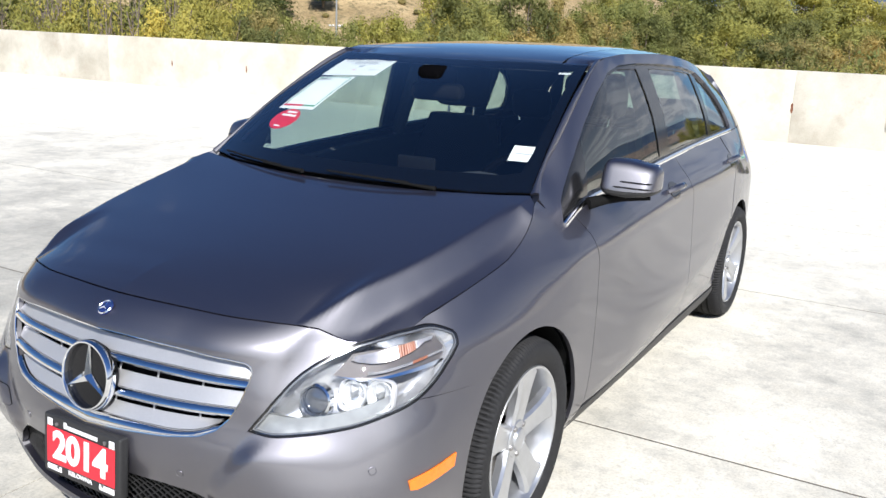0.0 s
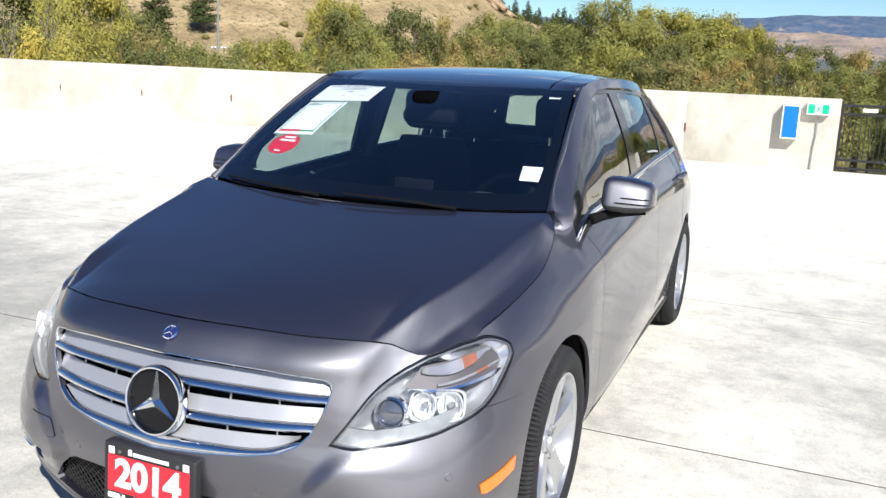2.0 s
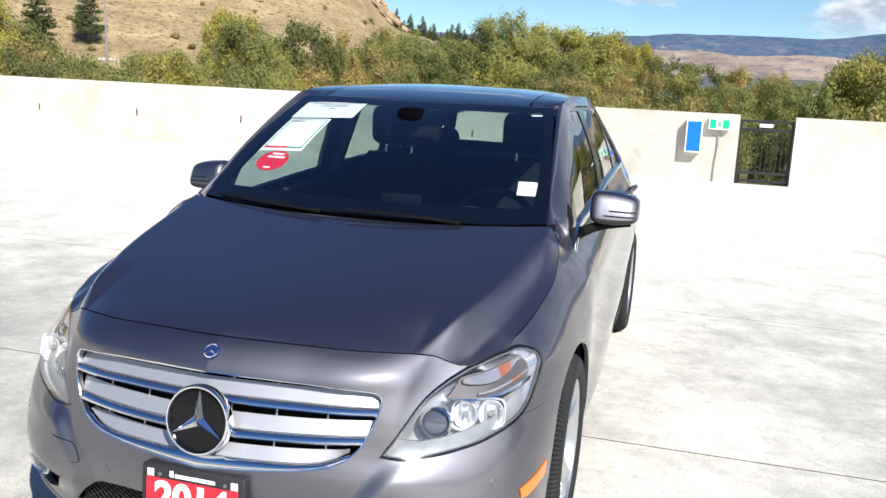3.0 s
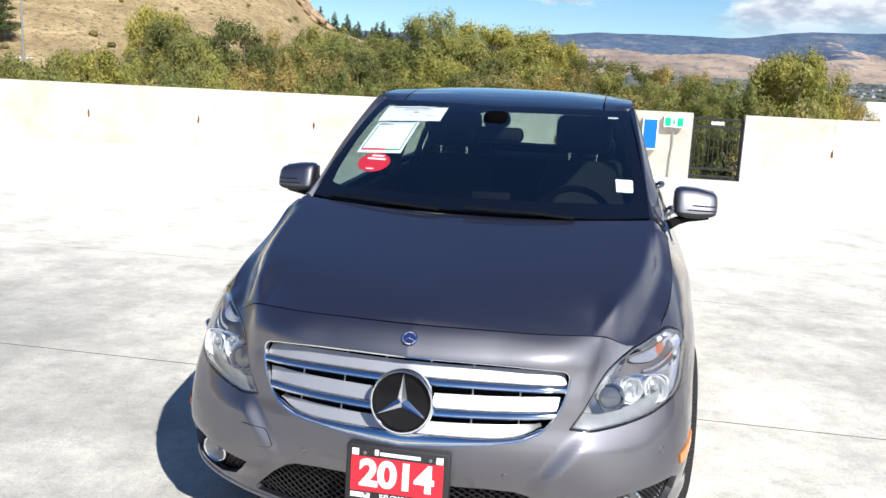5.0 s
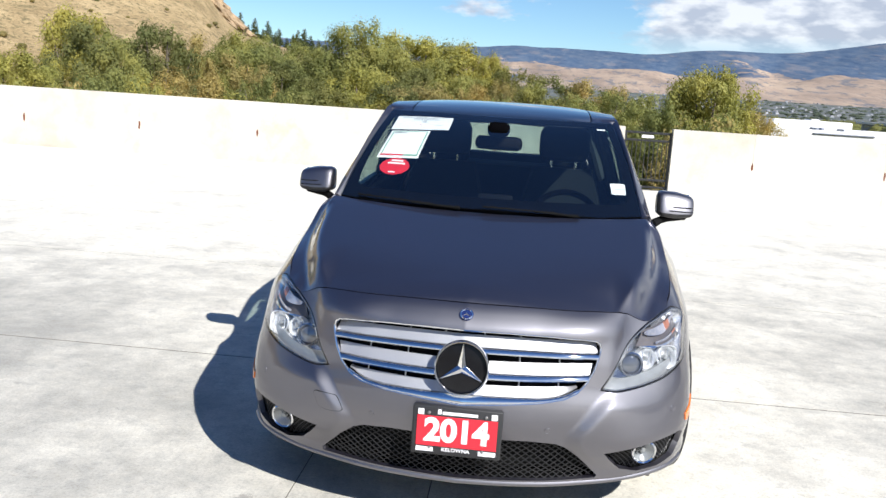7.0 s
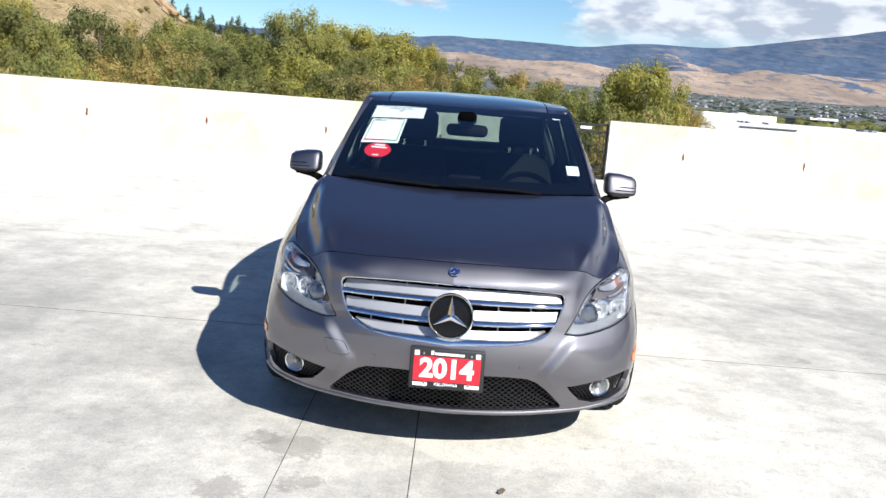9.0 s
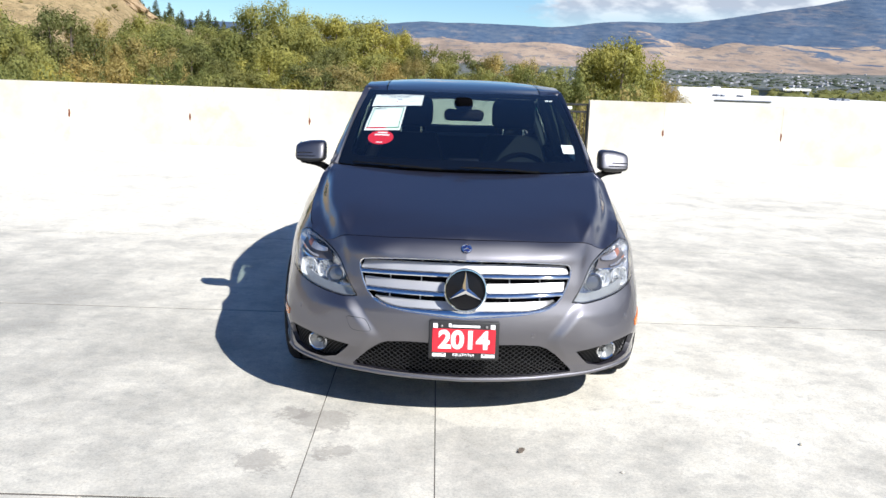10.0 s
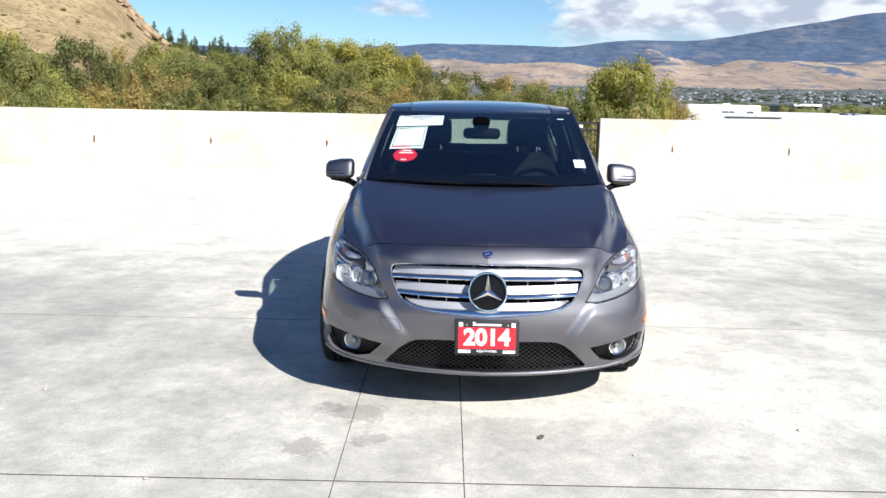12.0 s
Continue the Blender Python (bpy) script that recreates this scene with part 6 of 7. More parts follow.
for zt, zm, zl, bow in ((0.704, 0.672, 0.650, -0.006), (0.627, 0.591, 0.568, 0.001), (0.547, 0.515, 0.0, 0.006)):
    w = grille_w(zm) if zl else grille_w(0.540) - 0.003
    sag = lambda u, bow=bow: bow * (u / 0.45) ** 2
    if zl:
        low = lambda u, zl=zl: zl + sag(u)
    else:
        low = lambda u: low_edge(min(u, 0.40)) + 0.003
    top = lambda u, zt=zt: zt + sag(u)
    mid = lambda u, zm=zm, low=low: max(zm + sag(u), low(u) + 0.016)
    slat_strip("slat", [lambda u: (0.038, max(top(u), mid(u) + 0.004)), lambda u: (0.030, max(top(u), mid(u) + 0.004) + 0.002), lambda u: (0.016, mid(u)), lambda u: (0.036, mid(u) - 0.002)], w, M_SILVER, "satin silver slat", zl > 0)
    slat_strip("chrome_edge", [lambda u: (0.0165, mid(u) - 0.0005), lambda u: (0.0095, mid(u) - 0.0025), lambda u: (0.0045, low(u) + 0.66 * (mid(u) - low(u))), lambda u: (0.0012, low(u) + 0.36 * (mid(u) - low(u))), lambda u: (0.0014, low(u) + 0.0035), lambda u: (0.005, low(u)), lambda u: (0.022, low(u) + 0.004), lambda u: (0.034, mid(u) - 0.006)], w, M_CHROME, "chrome slat edge", zl > 0)
for u in (-0.34, -0.20, 0.20, 0.34, -0.07, 0.07):
    for za, zb in ((0.700, 0.724), (0.627, 0.652), (0.548, 0.574)):
        bm = bmesh.new()
        tube(bm, [deep(u, za, 0.03), deep(u, zb, 0.03)], 0.0025, 6)
        part("strut", bm, M_LIGHTGREY, grille)
ring = [(skirt(u, z), normal_at(skirt, u, z)) for u, z in resample(shrink(GRILLE, 0.001), 0.02)]
bm = bmesh.new()
tube(bm, [p - n * 0.004 for p, n in ring], 0.0034, 8, closed=True)
part("chrome_surround", bm, M_CHROME, grille, "thin chrome surround", smooth=True)

# emblem: ring, black disc and three arms
emblem = new("emblem")
emblem.parent = car
emblem.matrix_basis = pose(0, 0.016, 0.603, 90 - 9, 0, 0)
emblem["label"] = "round chrome emblem with three arms on black"
bm = bmesh.new()
lathe(bm, [(0.0835, -0.006), (0.0825, 0.006), (0.0850, 0.011), (0.0885, 0.011), (0.0925, 0.005), (0.093, -0.012), (0.0815, -0.012)], 64, closed=True)
part("ring", bm, M_CHROME, emblem, smooth=True)
bm = bmesh.new()
lathe(bm, [(0, -0.03), (0.0825, -0.03), (0.0825, -0.004), (0.05, -0.002), (0, -0.001)], 48)
part("disc", bm, M_DISC, emblem, "gloss black disc", smooth=True)
bm = bmesh.new()
for k in range(3):
    a = radians(90 + 120 * k)
    d, s = Vector((math.cos(a), math.sin(a), 0)), Vector((-math.sin(a), math.cos(a), 0))
    base = [d * 0.004 + s * 0.014 + Vector((0, 0, 0.0)), d * 0.004 - s * 0.014, d * 0.081 - s * 0.0018, d * 0.081 + s * 0.0018]
    lo_ = [bm.verts.new(p) for p in base]
    r0, r1 = bm.verts.new((0, 0, 0.011)), bm.verts.new(d * 0.081 + Vector((0, 0, 0.005)))
    for f in ((lo_[0], lo_[3], r1, r0), (lo_[1], r0, r1, lo_[2]), (lo_[2], r1, lo_[3])):
        bm.faces.new(f)
part("star", bm, M_CHROME, emblem, "three chrome arms")
badge = new("bonnet_badge")
badge.parent = car
bn = normal_at(skirt, 0.0, 0.768)
badge.matrix_basis = Matrix.Translation(skirt(0.0, 0.768) + bn * 0.001) @ bn.to_track_quat("Z", "Y").to_matrix().to_4x4()
badge["label"] = "small round blue and silver badge"
bm = bmesh.new()
lathe(bm, [(0, 0.0), (0.0235, 0.0), (0.023, 0.0035), (0.020, 0.0045), (0, 0.005)], 40)
part("enamel", bm, M_BADGE, badge, smooth=True)
bm = bmesh.new()
lathe(bm, [(0.0165, 0.004), (0.019, 0.0062), (0.0215, 0.004)], 40)
for k in range(3):
    a = radians(90 + 120 * k)
    tube(bm, [(0, 0, 0.0055), (math.cos(a) * 0.017, math.sin(a) * 0.017, 0.0055)], [0.0025, 0.0008], 6)
part("silver_mark", bm, M_CHROME, badge, smooth=True)


# headlamps
lamp_loop = inner_uz + lower_uz[1:] + upper_uz[1:-1]
lamp_c = (sum(p[0] for p in lamp_loop) / len(lamp_loop), sum(p[1] for p in lamp_loop) / len(lamp_loop))
for sd in (1, -1):
    lamp = new("headlight")
    lamp.parent = car
    lamp["label"] = "clear glass headlight with chrome reflectors"
    ring_pts = resample(shrink(lamp_loop, 0.002), 0.012)
    bm = bmesh.new()
    rows = []
    for d, k in ((0.004, 1.0), (0.02, 0.97), (0.055, 0.90), (0.085, 0.70)):
        rows.append([bm.verts.new(deep(lamp_c[0] + (u - lamp_c[0]) * k, lamp_c[1] + (z - lamp_c[1]) * k, d)) for u, z in ring_pts])
    for a, b in zip(rows, rows[1:]):
        for i in range(len(a)):
            j = (i + 1) % len(a)
            bm.faces.new((a[i], a[j], b[j], b[i]))
    bm.faces.new(rows[-1])
    if sd < 0:
        mirrored(bm)
    part("housing", bm, M_HOUSING, lamp, "grey chrome housing", smooth=True, sharp=60)
    sheet("lens", skirt, shrink(lamp_loop, 0.003), M_LENS, lamp, (), 0.03, 0.0, sd, lift=0.001)
    sheet("gasket", skirt, lamp_loop, M_GLOSSBLACK, lamp, [shrink(lamp_loop, 0.0052)], 0.03, 0.01, sd, lift=-0.003)
    sheet("lens_rim", skirt, shrink(lamp_loop, 0.0054), M_LENSRIM, lamp, [shrink(lamp_loop, 0.0090)], 0.03, 0.006, sd, lift=-0.0035, label="grey moulded lens rim")
    # bezel shelf along the lower edge and the dark brow
    low_lip = lower_uz[:i_seam:3]
    shelf = low_lip + [(u - 0.015, z + 0.036) for u, z in low_lip[::-1][:-2]] + [(low_lip[0][0] + 0.035, low_lip[0][1] + 0.040)]
    sheet("bezel", skirt, shelf, M_LAMPGREY, lamp, (), 0.03, 0.02, sd, lift=-0.022)
    for (uu, zz, r, kind) in ((uz(0.592, 0.222, 0.624)[0], 0.622, 0.038, "projector"), (uz(0.690, 0.300, 0.630)[0], 0.632, 0.070, "reflector")):
        c = deep(uu, zz, 0.050)
        n = (normal_at(skirt, uu, zz) * 0.4 + Vector((0.05, -1, 0.1))).normalized()
        m = Matrix.Translation(c) @ n.to_track_quat("Z", "Y").to_matrix().to_4x4()
        if kind == "projector":
            bm = bmesh.new()
            lathe(bm, [(r * 1.12, 0.0), (r * 1.12, 0.026), (r * 1.0, 0.030), (r * 0.92, 0.024), (r * 0.9, 0.0)], 36, m, closed=True)
            if sd < 0:
                mirrored(bm)
            part("lamp_ring", bm, M_CHROME, lamp, smooth=True)
            bm = bmesh.new()
            lathe(bm, [(r * 0.90, 0.010), (r * 0.8, 0.016), (r * 0.5, 0.0205), (0, 0.022)], 36, m)
            if sd < 0:
                mirrored(bm)
            part("projector_lens", bm, M_PROJ, lamp, "glass projector lens", smooth=True)
        else:
            # a wide squared surround with two bowls in it
            bm = bmesh.new()
            rows = []
            for k, dep in ((1.06, 0.000), (1.06, 0.020), (1.03, 0.024), (0.99, 0.020), (0.96, 0.004), (0.90, -0.010), (0.3, -0.012)):
                ring_ = []
                for i in range(48):
                    a = i * math.tau / 48
                    px = math.copysign(abs(math.cos(a)) ** 0.45, math.cos(a)) * r * k
                    py = math.copysign(abs(math.sin(a)) ** 0.45, math.sin(a)) * r * 0.58 * k
                    ring_.append(bm.verts.new(m @ Vector((px, py + 0.10 * px, dep))))
                rows.append(ring_)
            for p, q in zip(rows, rows[1:]):
                for i in range(48):
                    bm.faces.new((p[i], p[(i + 1) % 48], q[(i + 1) % 48], q[i]))
            bm.faces.new(rows[-1][::-1])
            if sd < 0:
                mirrored(bm)
            part("reflector_frame", bm, M_REFLECT, lamp, "wide chrome reflector frame", smooth=True, sharp=28)
            for px, rb in ((-0.035, 0.031), (0.034, 0.033)):
                at = m @ Matrix.Translation((px, 0.10 * px, 0.006)) @ Matrix.Diagonal((1.0, 1.15, 1.0, 1.0))
                bm = bmesh.new()
                lathe(bm, [(rb * 1.06, -0.010), (rb * 1.06, 0.010), (rb, 0.012), (rb * 0.94, 0.008), (rb * 0.80, -0.003), (rb * 0.55, -0.011), (rb * 0.22, -0.014), (0, -0.014)], 36, at)
                if sd < 0:
                    mirrored(bm)
                part("reflector_bowl", bm, M_REFLECT, lamp, "round chrome reflector bowl", smooth=True, sharp=28)
                bm = bmesh.new()
                lathe(bm, [(0.0075, -0.014), (0.0075, 0.008), (0.0045, 0.013), (0, 0.014)], 16, at)
                if sd < 0:
                    mirrored(bm)
                part("bulb_cap", bm, M_LAMPGREY, lamp, "grey bulb cap", smooth=True)
                for q in (-0.5, -0.25, 0.25, 0.5):
                    bm = bmesh.new()
                    tube(bm, [at @ Vector((q * rb * 1.5, -rb * 0.62, -0.001)), at @ Vector((q * rb * 1.5, rb * 0.62, -0.001))], 0.0022, 6)
                    if sd < 0:
                        mirrored(bm)
                    part("rib", bm, M_HOUSING, lamp, smooth=True)
    # indicator under the upper edge: a fluted strip
    ua, za = uz(0.630, 0.308, 0.722)
    ubb, zb = uz(0.765, 0.490, 0.752)
    nf = 34
    # middle flutes take an amber colour that paints the bulb's glow
    for name, lo_k, hi_k, mat, note in (("indicator", 0.0, 0.60, M_FLUTE, "fluted clear indicator"), ("amber_flutes", 0.60, 0.80, M_AMBERGLOW, "amber glow of the indicator bulb"), ("indicator_end", 0.80, 1.0, M_FLUTE, "fluted clear indicator")):
        bm = bmesh.new()
        for i in range(nf):
            k = (i + 0.5) / nf
            if not lo_k <= k < hi_k:
                continue
            u = ua + (ubb - ua) * k
            zt = za - 0.004 + (zb - za) * k
            hgt = 0.008 + 0.019 * math.sin(math.pi * min(1, k * 1.1)) ** 0.7
            tube(bm, [deep(u, zt, 0.022), deep(u - 0.006, zt - hgt, 0.026)], (ubb - ua) / nf * 0.40, 6)
        for i in range(40):
            k = (i + 0.5) / 40
            if not lo_k <= k < hi_k:
                continue
            u, zt = ua + 0.045 + (ubb - ua - 0.03) * k, za - 0.040 + (zb - za) * k * 0.6 + 0.012 * k * k
            tube(bm, [deep(u, zt, 0.022), deep(u - 0.003, zt - 0.007, 0.024)], 0.0024, 6)
        if sd < 0:
            mirrored(bm)
        tagged(part(name, bm, mat, lamp, note, smooth=True), kind="stuff")
    brow = [(ua - 0.050, za - 0.050), (ua + 0.02, za - 0.060), (ubb - 0.02, zb - 0.078), (ubb + 0.010, zb - 0.070), (ubb + 0.0, zb - 0.066), (ua + 0.05, za - 0.054)]
    sheet("fin", skirt, brow, M_CHROME, lamp, (), 0.03, 0.012, sd, lift=-0.020, label="chrome fin")
    dark_brow = [(ua - 0.06, za - 0.046), (ua + 0.03, za - 0.054), (ubb - 0.03, zb - 0.080), (ubb + 0.012, zb - 0.066), (ubb + 0.026, zb - 0.03), (ubb + 0.010, zb - 0.002), (ua + 0.06, za + 0.010), (ua, za + 0.002)]
    sheet("brow", skirt, dark_brow, M_BROW, lamp, (), 0.03, 0.004, sd, lift=-0.034, label="smoked brow behind the indicator")
    # side marker
    mk = [uz(0.797, 0.318, 0.428), uz(0.838, 0.478, 0.452), uz(0.837, 0.470, 0.418), uz(0.806, 0.345, 0.398), uz(0.797, 0.325, 0.402)]
    mk = [(u, z - 0.012) for u, z in mk]
    sheet("side_marker", skirt, mk, M_AMBER, car, (), 0.015, 0.006, sd, label="amber side marker", lift=0.004)


# lower intake and fog lamps
def lattice(name, loop, parent, gap, slope, inset, r=0.0022, sd=1):
    bm = bmesh.new()
    us, zs = [p[0] for p in loop], [p[1] for p in loop]
    for sgn in (1, -1):
        c = min(us) - (max(zs) - min(zs)) / slope - gap
        while c < max(us) + (max(zs) - min(zs)) / slope:
            run = []
            for i in range(25):
                z = min(zs) + (max(zs) - min(zs)) * i / 24
                u = c + sgn * (z - min(zs)) / slope
                if inside((u, z), loop):
                    run.append(deep(u, z, inset + 0.002 * sgn))
                else:
                    if len(run) > 1:
                        tube(bm, run, r, 4)
                    run = []
            if len(run) > 1:
                tube(bm, run, r, 4)
            c += gap
    if sd < 0:
        mirrored(bm)
    return tagged(part(name, bm, M_MESH, parent), kind="stuff")


intake = sheet("lower_intake", skirt, shrink(INTAKE, -0.01), M_DARK, car, (), 0.05, 0.0, lift=-0.07, label="black lower air intake")
lattice("mesh", shrink(INTAKE, -0.004), intake, 0.030, 0.62, 0.022)
lip_half = [(u_of_y(0.40), 0.226), (u_of_y(0.33), 0.222), (u_of_x(0.70), 0.214), (u_of_x(0.60), 0.2045), (u_of_x(0.48), 0.2005), (u_of_x(0.3), 0.1985), (0.0, 0.1970)]
lipc = Cubic([(u, z) for u, z in lip_half[::-1]])
lip_us = [-lip_half[0][0] + 2 * lip_half[0][0] * i / 90 for i in range(91)]
lip_line = [(skirt(u, lipc(abs(u))), normal_at(skirt, u, lipc(abs(u)))) for u in lip_us]
ribbon("front_lip", lip_line, M_PAINT, car, 0.020, 0.007, 1, "body-coloured lower lip")
for sd in (1, -1):
    fog = sheet("fog_recess", skirt, shrink(fog_loop, -0.008), M_DARK, car, (), 0.04, 0.0, sd, lift=-0.05, label="black mesh recess with a fog lamp")
    lattice("mesh", shrink(fog_loop, -0.003), fog, 0.021, 0.75, 0.026, 0.0018, sd)
    fu = uz(0.655, 0.17, 0.306)[0]
    fn = (normal_at(skirt, fu, 0.306) + Vector((0, -1.2, 0))).normalized()
    m = Matrix.Translation(deep(fu, 0.303, 0.012)) @ fn.to_track_quat("Z", "Y").to_matrix().to_4x4()
    for nm, prof, mat, lb_ in (("fog_ring", [(0.036, -0.03), (0.0375, 0.004), (0.041, 0.008), (0.045, 0.003), (0.045, -0.03)], M_CHROME, "chrome ring"),
                               ("fog_bowl", [(0.037, 0.003), (0.030, -0.008), (0.014, -0.018), (0.008, -0.006), (0, -0.004)], M_LAMPGREY, "grey bowl"),
                               ("fog_lens", [(0.037, 0.004), (0.024, 0.011), (0, 0.014)], M_LENS, "clear lens")):
        bm = bmesh.new()
        lathe(bm, prof, 36, m)
        if sd < 0:
            mirrored(bm)
        part(nm, bm, mat, fog, lb_, smooth=True)
    for su, sz in ((u_of_x(0.30), 0.405), (u_of_x(0.735), 0.455)):
        n = normal_at(skirt, su, sz)
        m = Matrix.Translation(skirt(su, sz)) @ n.to_track_quat("Z", "Y").to_matrix().to_4x4()
        bm = bmesh.new()
        lathe(bm, [(0.0115, -0.004), (0.0112, 0.0008), (0.0098, 0.0012), (0.0090, 0.0004), (0.0086, 0.0012), (0, 0.0014)], 24, m)
        if sd < 0:
            mirrored(bm)
        part("parking_sensor", bm, M_PAINT, bumper, smooth=True)
# tow-eye cover, one side only
tow = [(0.440, 0.4500), (0.476, 0.4555), (0.504, 0.4575), (0.511, 0.4530), (0.503, 0.4300), (0.492, 0.4080), (0.482, 0.4005), (0.446, 0.3985), (0.412, 0.3990), (0.407, 0.4040), (0.418, 0.4260), (0.431, 0.4450)]
sheet("tow_gap", skirt, shrink(tow, -0.0018), M_DARK, bumper, (), 0.008, 0.001, -1, lift=0.0008, label="dark gap round the cover")
sheet("tow_cover", skirt, tow, M_PAINT, bumper, (), 0.008, 0.003, -1, lift=0.0024, label="painted tow-eye cover")

# dealer plate
plate = new("dealer_plate")
plate.parent = car
plate.matrix_basis = pose(0, -0.012, 0.391, 90 - 4, 0, 0)
plate["label"] = "red and white dealer plate in a black frame"
PW, PH = 0.300, 0.166
bm = bmesh.new()
box(bm, (-PW / 2, -PH / 2, -0.022), (PW / 2, PH / 2, 0.008), 0.006, 3)
part("frame", bm, M_BLACK, plate, "black plastic frame", smooth=True)
bm = bmesh.new()
box(bm, (-0.134, -0.052, 0.0085), (0.134, 0.050, 0.0105), 0.0008, 1)
part("red_panel", bm, M_RED, plate, "red panel")
for x, y, w, h in ((-0.122, 0.062, 0.020, 0.020), (0.122, 0.062, 0.020, 0.020), (-0.104, -0.064, 0.058, 0.015), (0.104, -0.064, 0.058, 0.015)):
    bm = bmesh.new()
    box(bm, (x - w / 2, y - h / 2, 0.0085), (x + w / 2, y + h / 2, 0.0105), 0.0008, 1)
    part("white_block", bm, M_WHITE, plate, "white printed block")
for x, y in ((-0.095, 0.060), (0.095, 0.060), (-0.088, -0.058), (0.088, -0.058)):
    bm = bmesh.new()
    lathe(bm, [(0.0055, 0.008), (0.0052, 0.011), (0.003, 0.0122), (0, 0.0124)], 14, Matrix.Translation((x, y, 0)))
    part("screw", bm, M_STEEL, plate, smooth=True)
for xa, xb, h in ((-0.066, -0.054, 0.017), (-0.0505, 0.067, 0.0105)):
    bm = bmesh.new()
    box(bm, (xa, 0.0565, 0.0085), (xb, 0.0565 + h, 0.0102), 0.0006, 1)
    part("white_bar", bm, M_WHITE, plate, "small white printed bar")


def lettering(text, size, place, mat, parent, bold=0.0, squash=1.0):
    cu = bpy.data.curves.new("lettering", "FONT")
    cu.body, cu.size, cu.align_x, cu.align_y, cu.extrude, cu.offset = text, size, "CENTER", "CENTER", 0.0006, bold
    tmp = bpy.data.objects.new("lettering", cu)
    scene.collection.objects.link(tmp)
    me = bpy.data.meshes.new_from_object(tmp.evaluated_get(bpy.context.evaluated_depsgraph_get()))
    bpy.data.objects.remove(tmp)
    bpy.data.curves.remove(cu)
    me.materials.clear()
    me.materials.append(mat)
    ob = new("lettering", me)
    ob.parent = parent
    ob.matrix_basis = Matrix.Translation(place) @ Matrix.Diagonal((squash, 1, 1, 1))
    ob["label"] = "white printed lettering"
    return ob


lettering("2014", 0.106, (0, 0.0, 0.0115), M_WHITE, plate, 0.0042, 1.02)
lettering("KELOWNA", 0.0165, (0, -0.062, 0.0098), M_WHITE, plate, 0.0003, 1.15)


# ---------------------------------------------------------------- wheels
def make_wheel():
    wheel = new("wheel")
    wheel.parent = car
    wheel["label"] = "silver five-spoke alloy wheel with black tyre"
    # local z is the axle, pointing out of the car
    prof = [(0.224, 0.075), (0.232, 0.088), (0.245, 0.098), (0.262, 0.104), (0.280, 0.104), (0.294, 0.099), (0.304, 0.090), (0.311, 0.079), (0.3155, 0.05), (0.317, 0.0),
            (0.3155, -0.05), (0.311, -0.079), (0.304, -0.090), (0.28, -0.104), (0.245, -0.098), (0.224, -0.075)]
    bm = bmesh.new()
    seg = 390
    rings = []
    for k in range(seg):
        a = k * math.tau / seg
        cut = 1 if k % 3 == 0 else 0
        ring = []
        for i, (r, h) in enumerate(prof):
            rr = r
            if cut and 0.300 < r < 0.3162 and abs(h) > 0.045:
                rr = r - 0.008
            ring.append(bm.verts.new((rr * math.cos(a), rr * math.sin(a), h)))
        rings.append(ring)
    for k in range(seg):
        a, b = rings[k], rings[(k + 1) % seg]
        for i in range(len(prof) - 1):
            bm.faces.new((a[i], b[i], b[i + 1], a[i + 1]))
    tyre = part("tyre", bm, M_TYRE, wheel, "black rubber tyre", smooth=True, sharp=40)
    # black bands laid on the tread, painting the shade inside its grooves
    for h in (-0.035, 0.0, 0.035):
        bm = bmesh.new()
        lathe(bm, [(0.3172, h - 0.005), (0.3176, h - 0.0045), (0.3176, h + 0.0045), (0.3172, h + 0.005)], 90)
        part("tread_groove", bm, M_DARK, tyre)
    bm = bmesh.new()
    lathe(bm, [(0.232, 0.086), (0.229, 0.092), (0.222, 0.092), (0.216, 0.084), (0.208, 0.060), (0.200, 0.02), (0.198, -0.07), (0.215, -0.085), (0.224, -0.085), (0.226, 0.07)], 72, closed=True)
    rim = part("rim", bm, M_ALLOY, wheel, "silver alloy rim", smooth=True)
    for k in range(5):
        a = radians(90 + 72 * k)
        d, s = Vector((math.cos(a), math.sin(a), 0)), Vector((-math.sin(a), math.cos(a), 0))
        bm = bmesh.new()
        rows = []
        for r, half, face, back in ((0.030, 0.036, 0.062, 0.035), (0.06, 0.038, 0.066, 0.036), (0.10, 0.038, 0.073, 0.040), (0.15, 0.042, 0.080, 0.048), (0.19, 0.053, 0.085, 0.055), (0.218, 0.070, 0.086, 0.06)):
            c = d * r
            rows.append([bm.verts.new(c + s * (half * x) + Vector((0, 0, z))) for x, z in
                         ((-1.0, back), (-1.0, face - 0.010), (-0.80, face - 0.001), (-0.25, face - 0.004), (0.25, face - 0.004), (0.80, face - 0.001), (1.0, face - 0.010), (1.0, back))])
        for p, q in zip(rows, rows[1:]):
            for i in range(8):
                j = (i + 1) % 8
                bm.faces.new((p[i], p[j], q[j], q[i]))
        bm.faces.new(rows[0][::-1])
        bm.faces.new(rows[-1])
        part("spoke", bm, M_ALLOY, rim, smooth=True, sharp=40)
    bm = bmesh.new()
    lathe(bm, [(0.062, 0.03), (0.062, 0.058), (0.056, 0.065), (0.036, 0.067), (0.033, 0.074), (0.028, 0.077), (0, 0.078)], 40)
    part("hub_cap", bm, M_ALLOY, rim, "silver hub cap", smooth=True)
    for k in range(5):
        a = radians(90 + 36 + 72 * k)
        bm = bmesh.new()
        lathe(bm, [(0.009, 0.05), (0.009, 0.069), (0.006, 0.072), (0, 0.072)], 6, Matrix.Translation((math.cos(a) * 0.048, math.sin(a) * 0.048, 0)))
        part("wheel_bolt", bm, M_STEEL, rim)
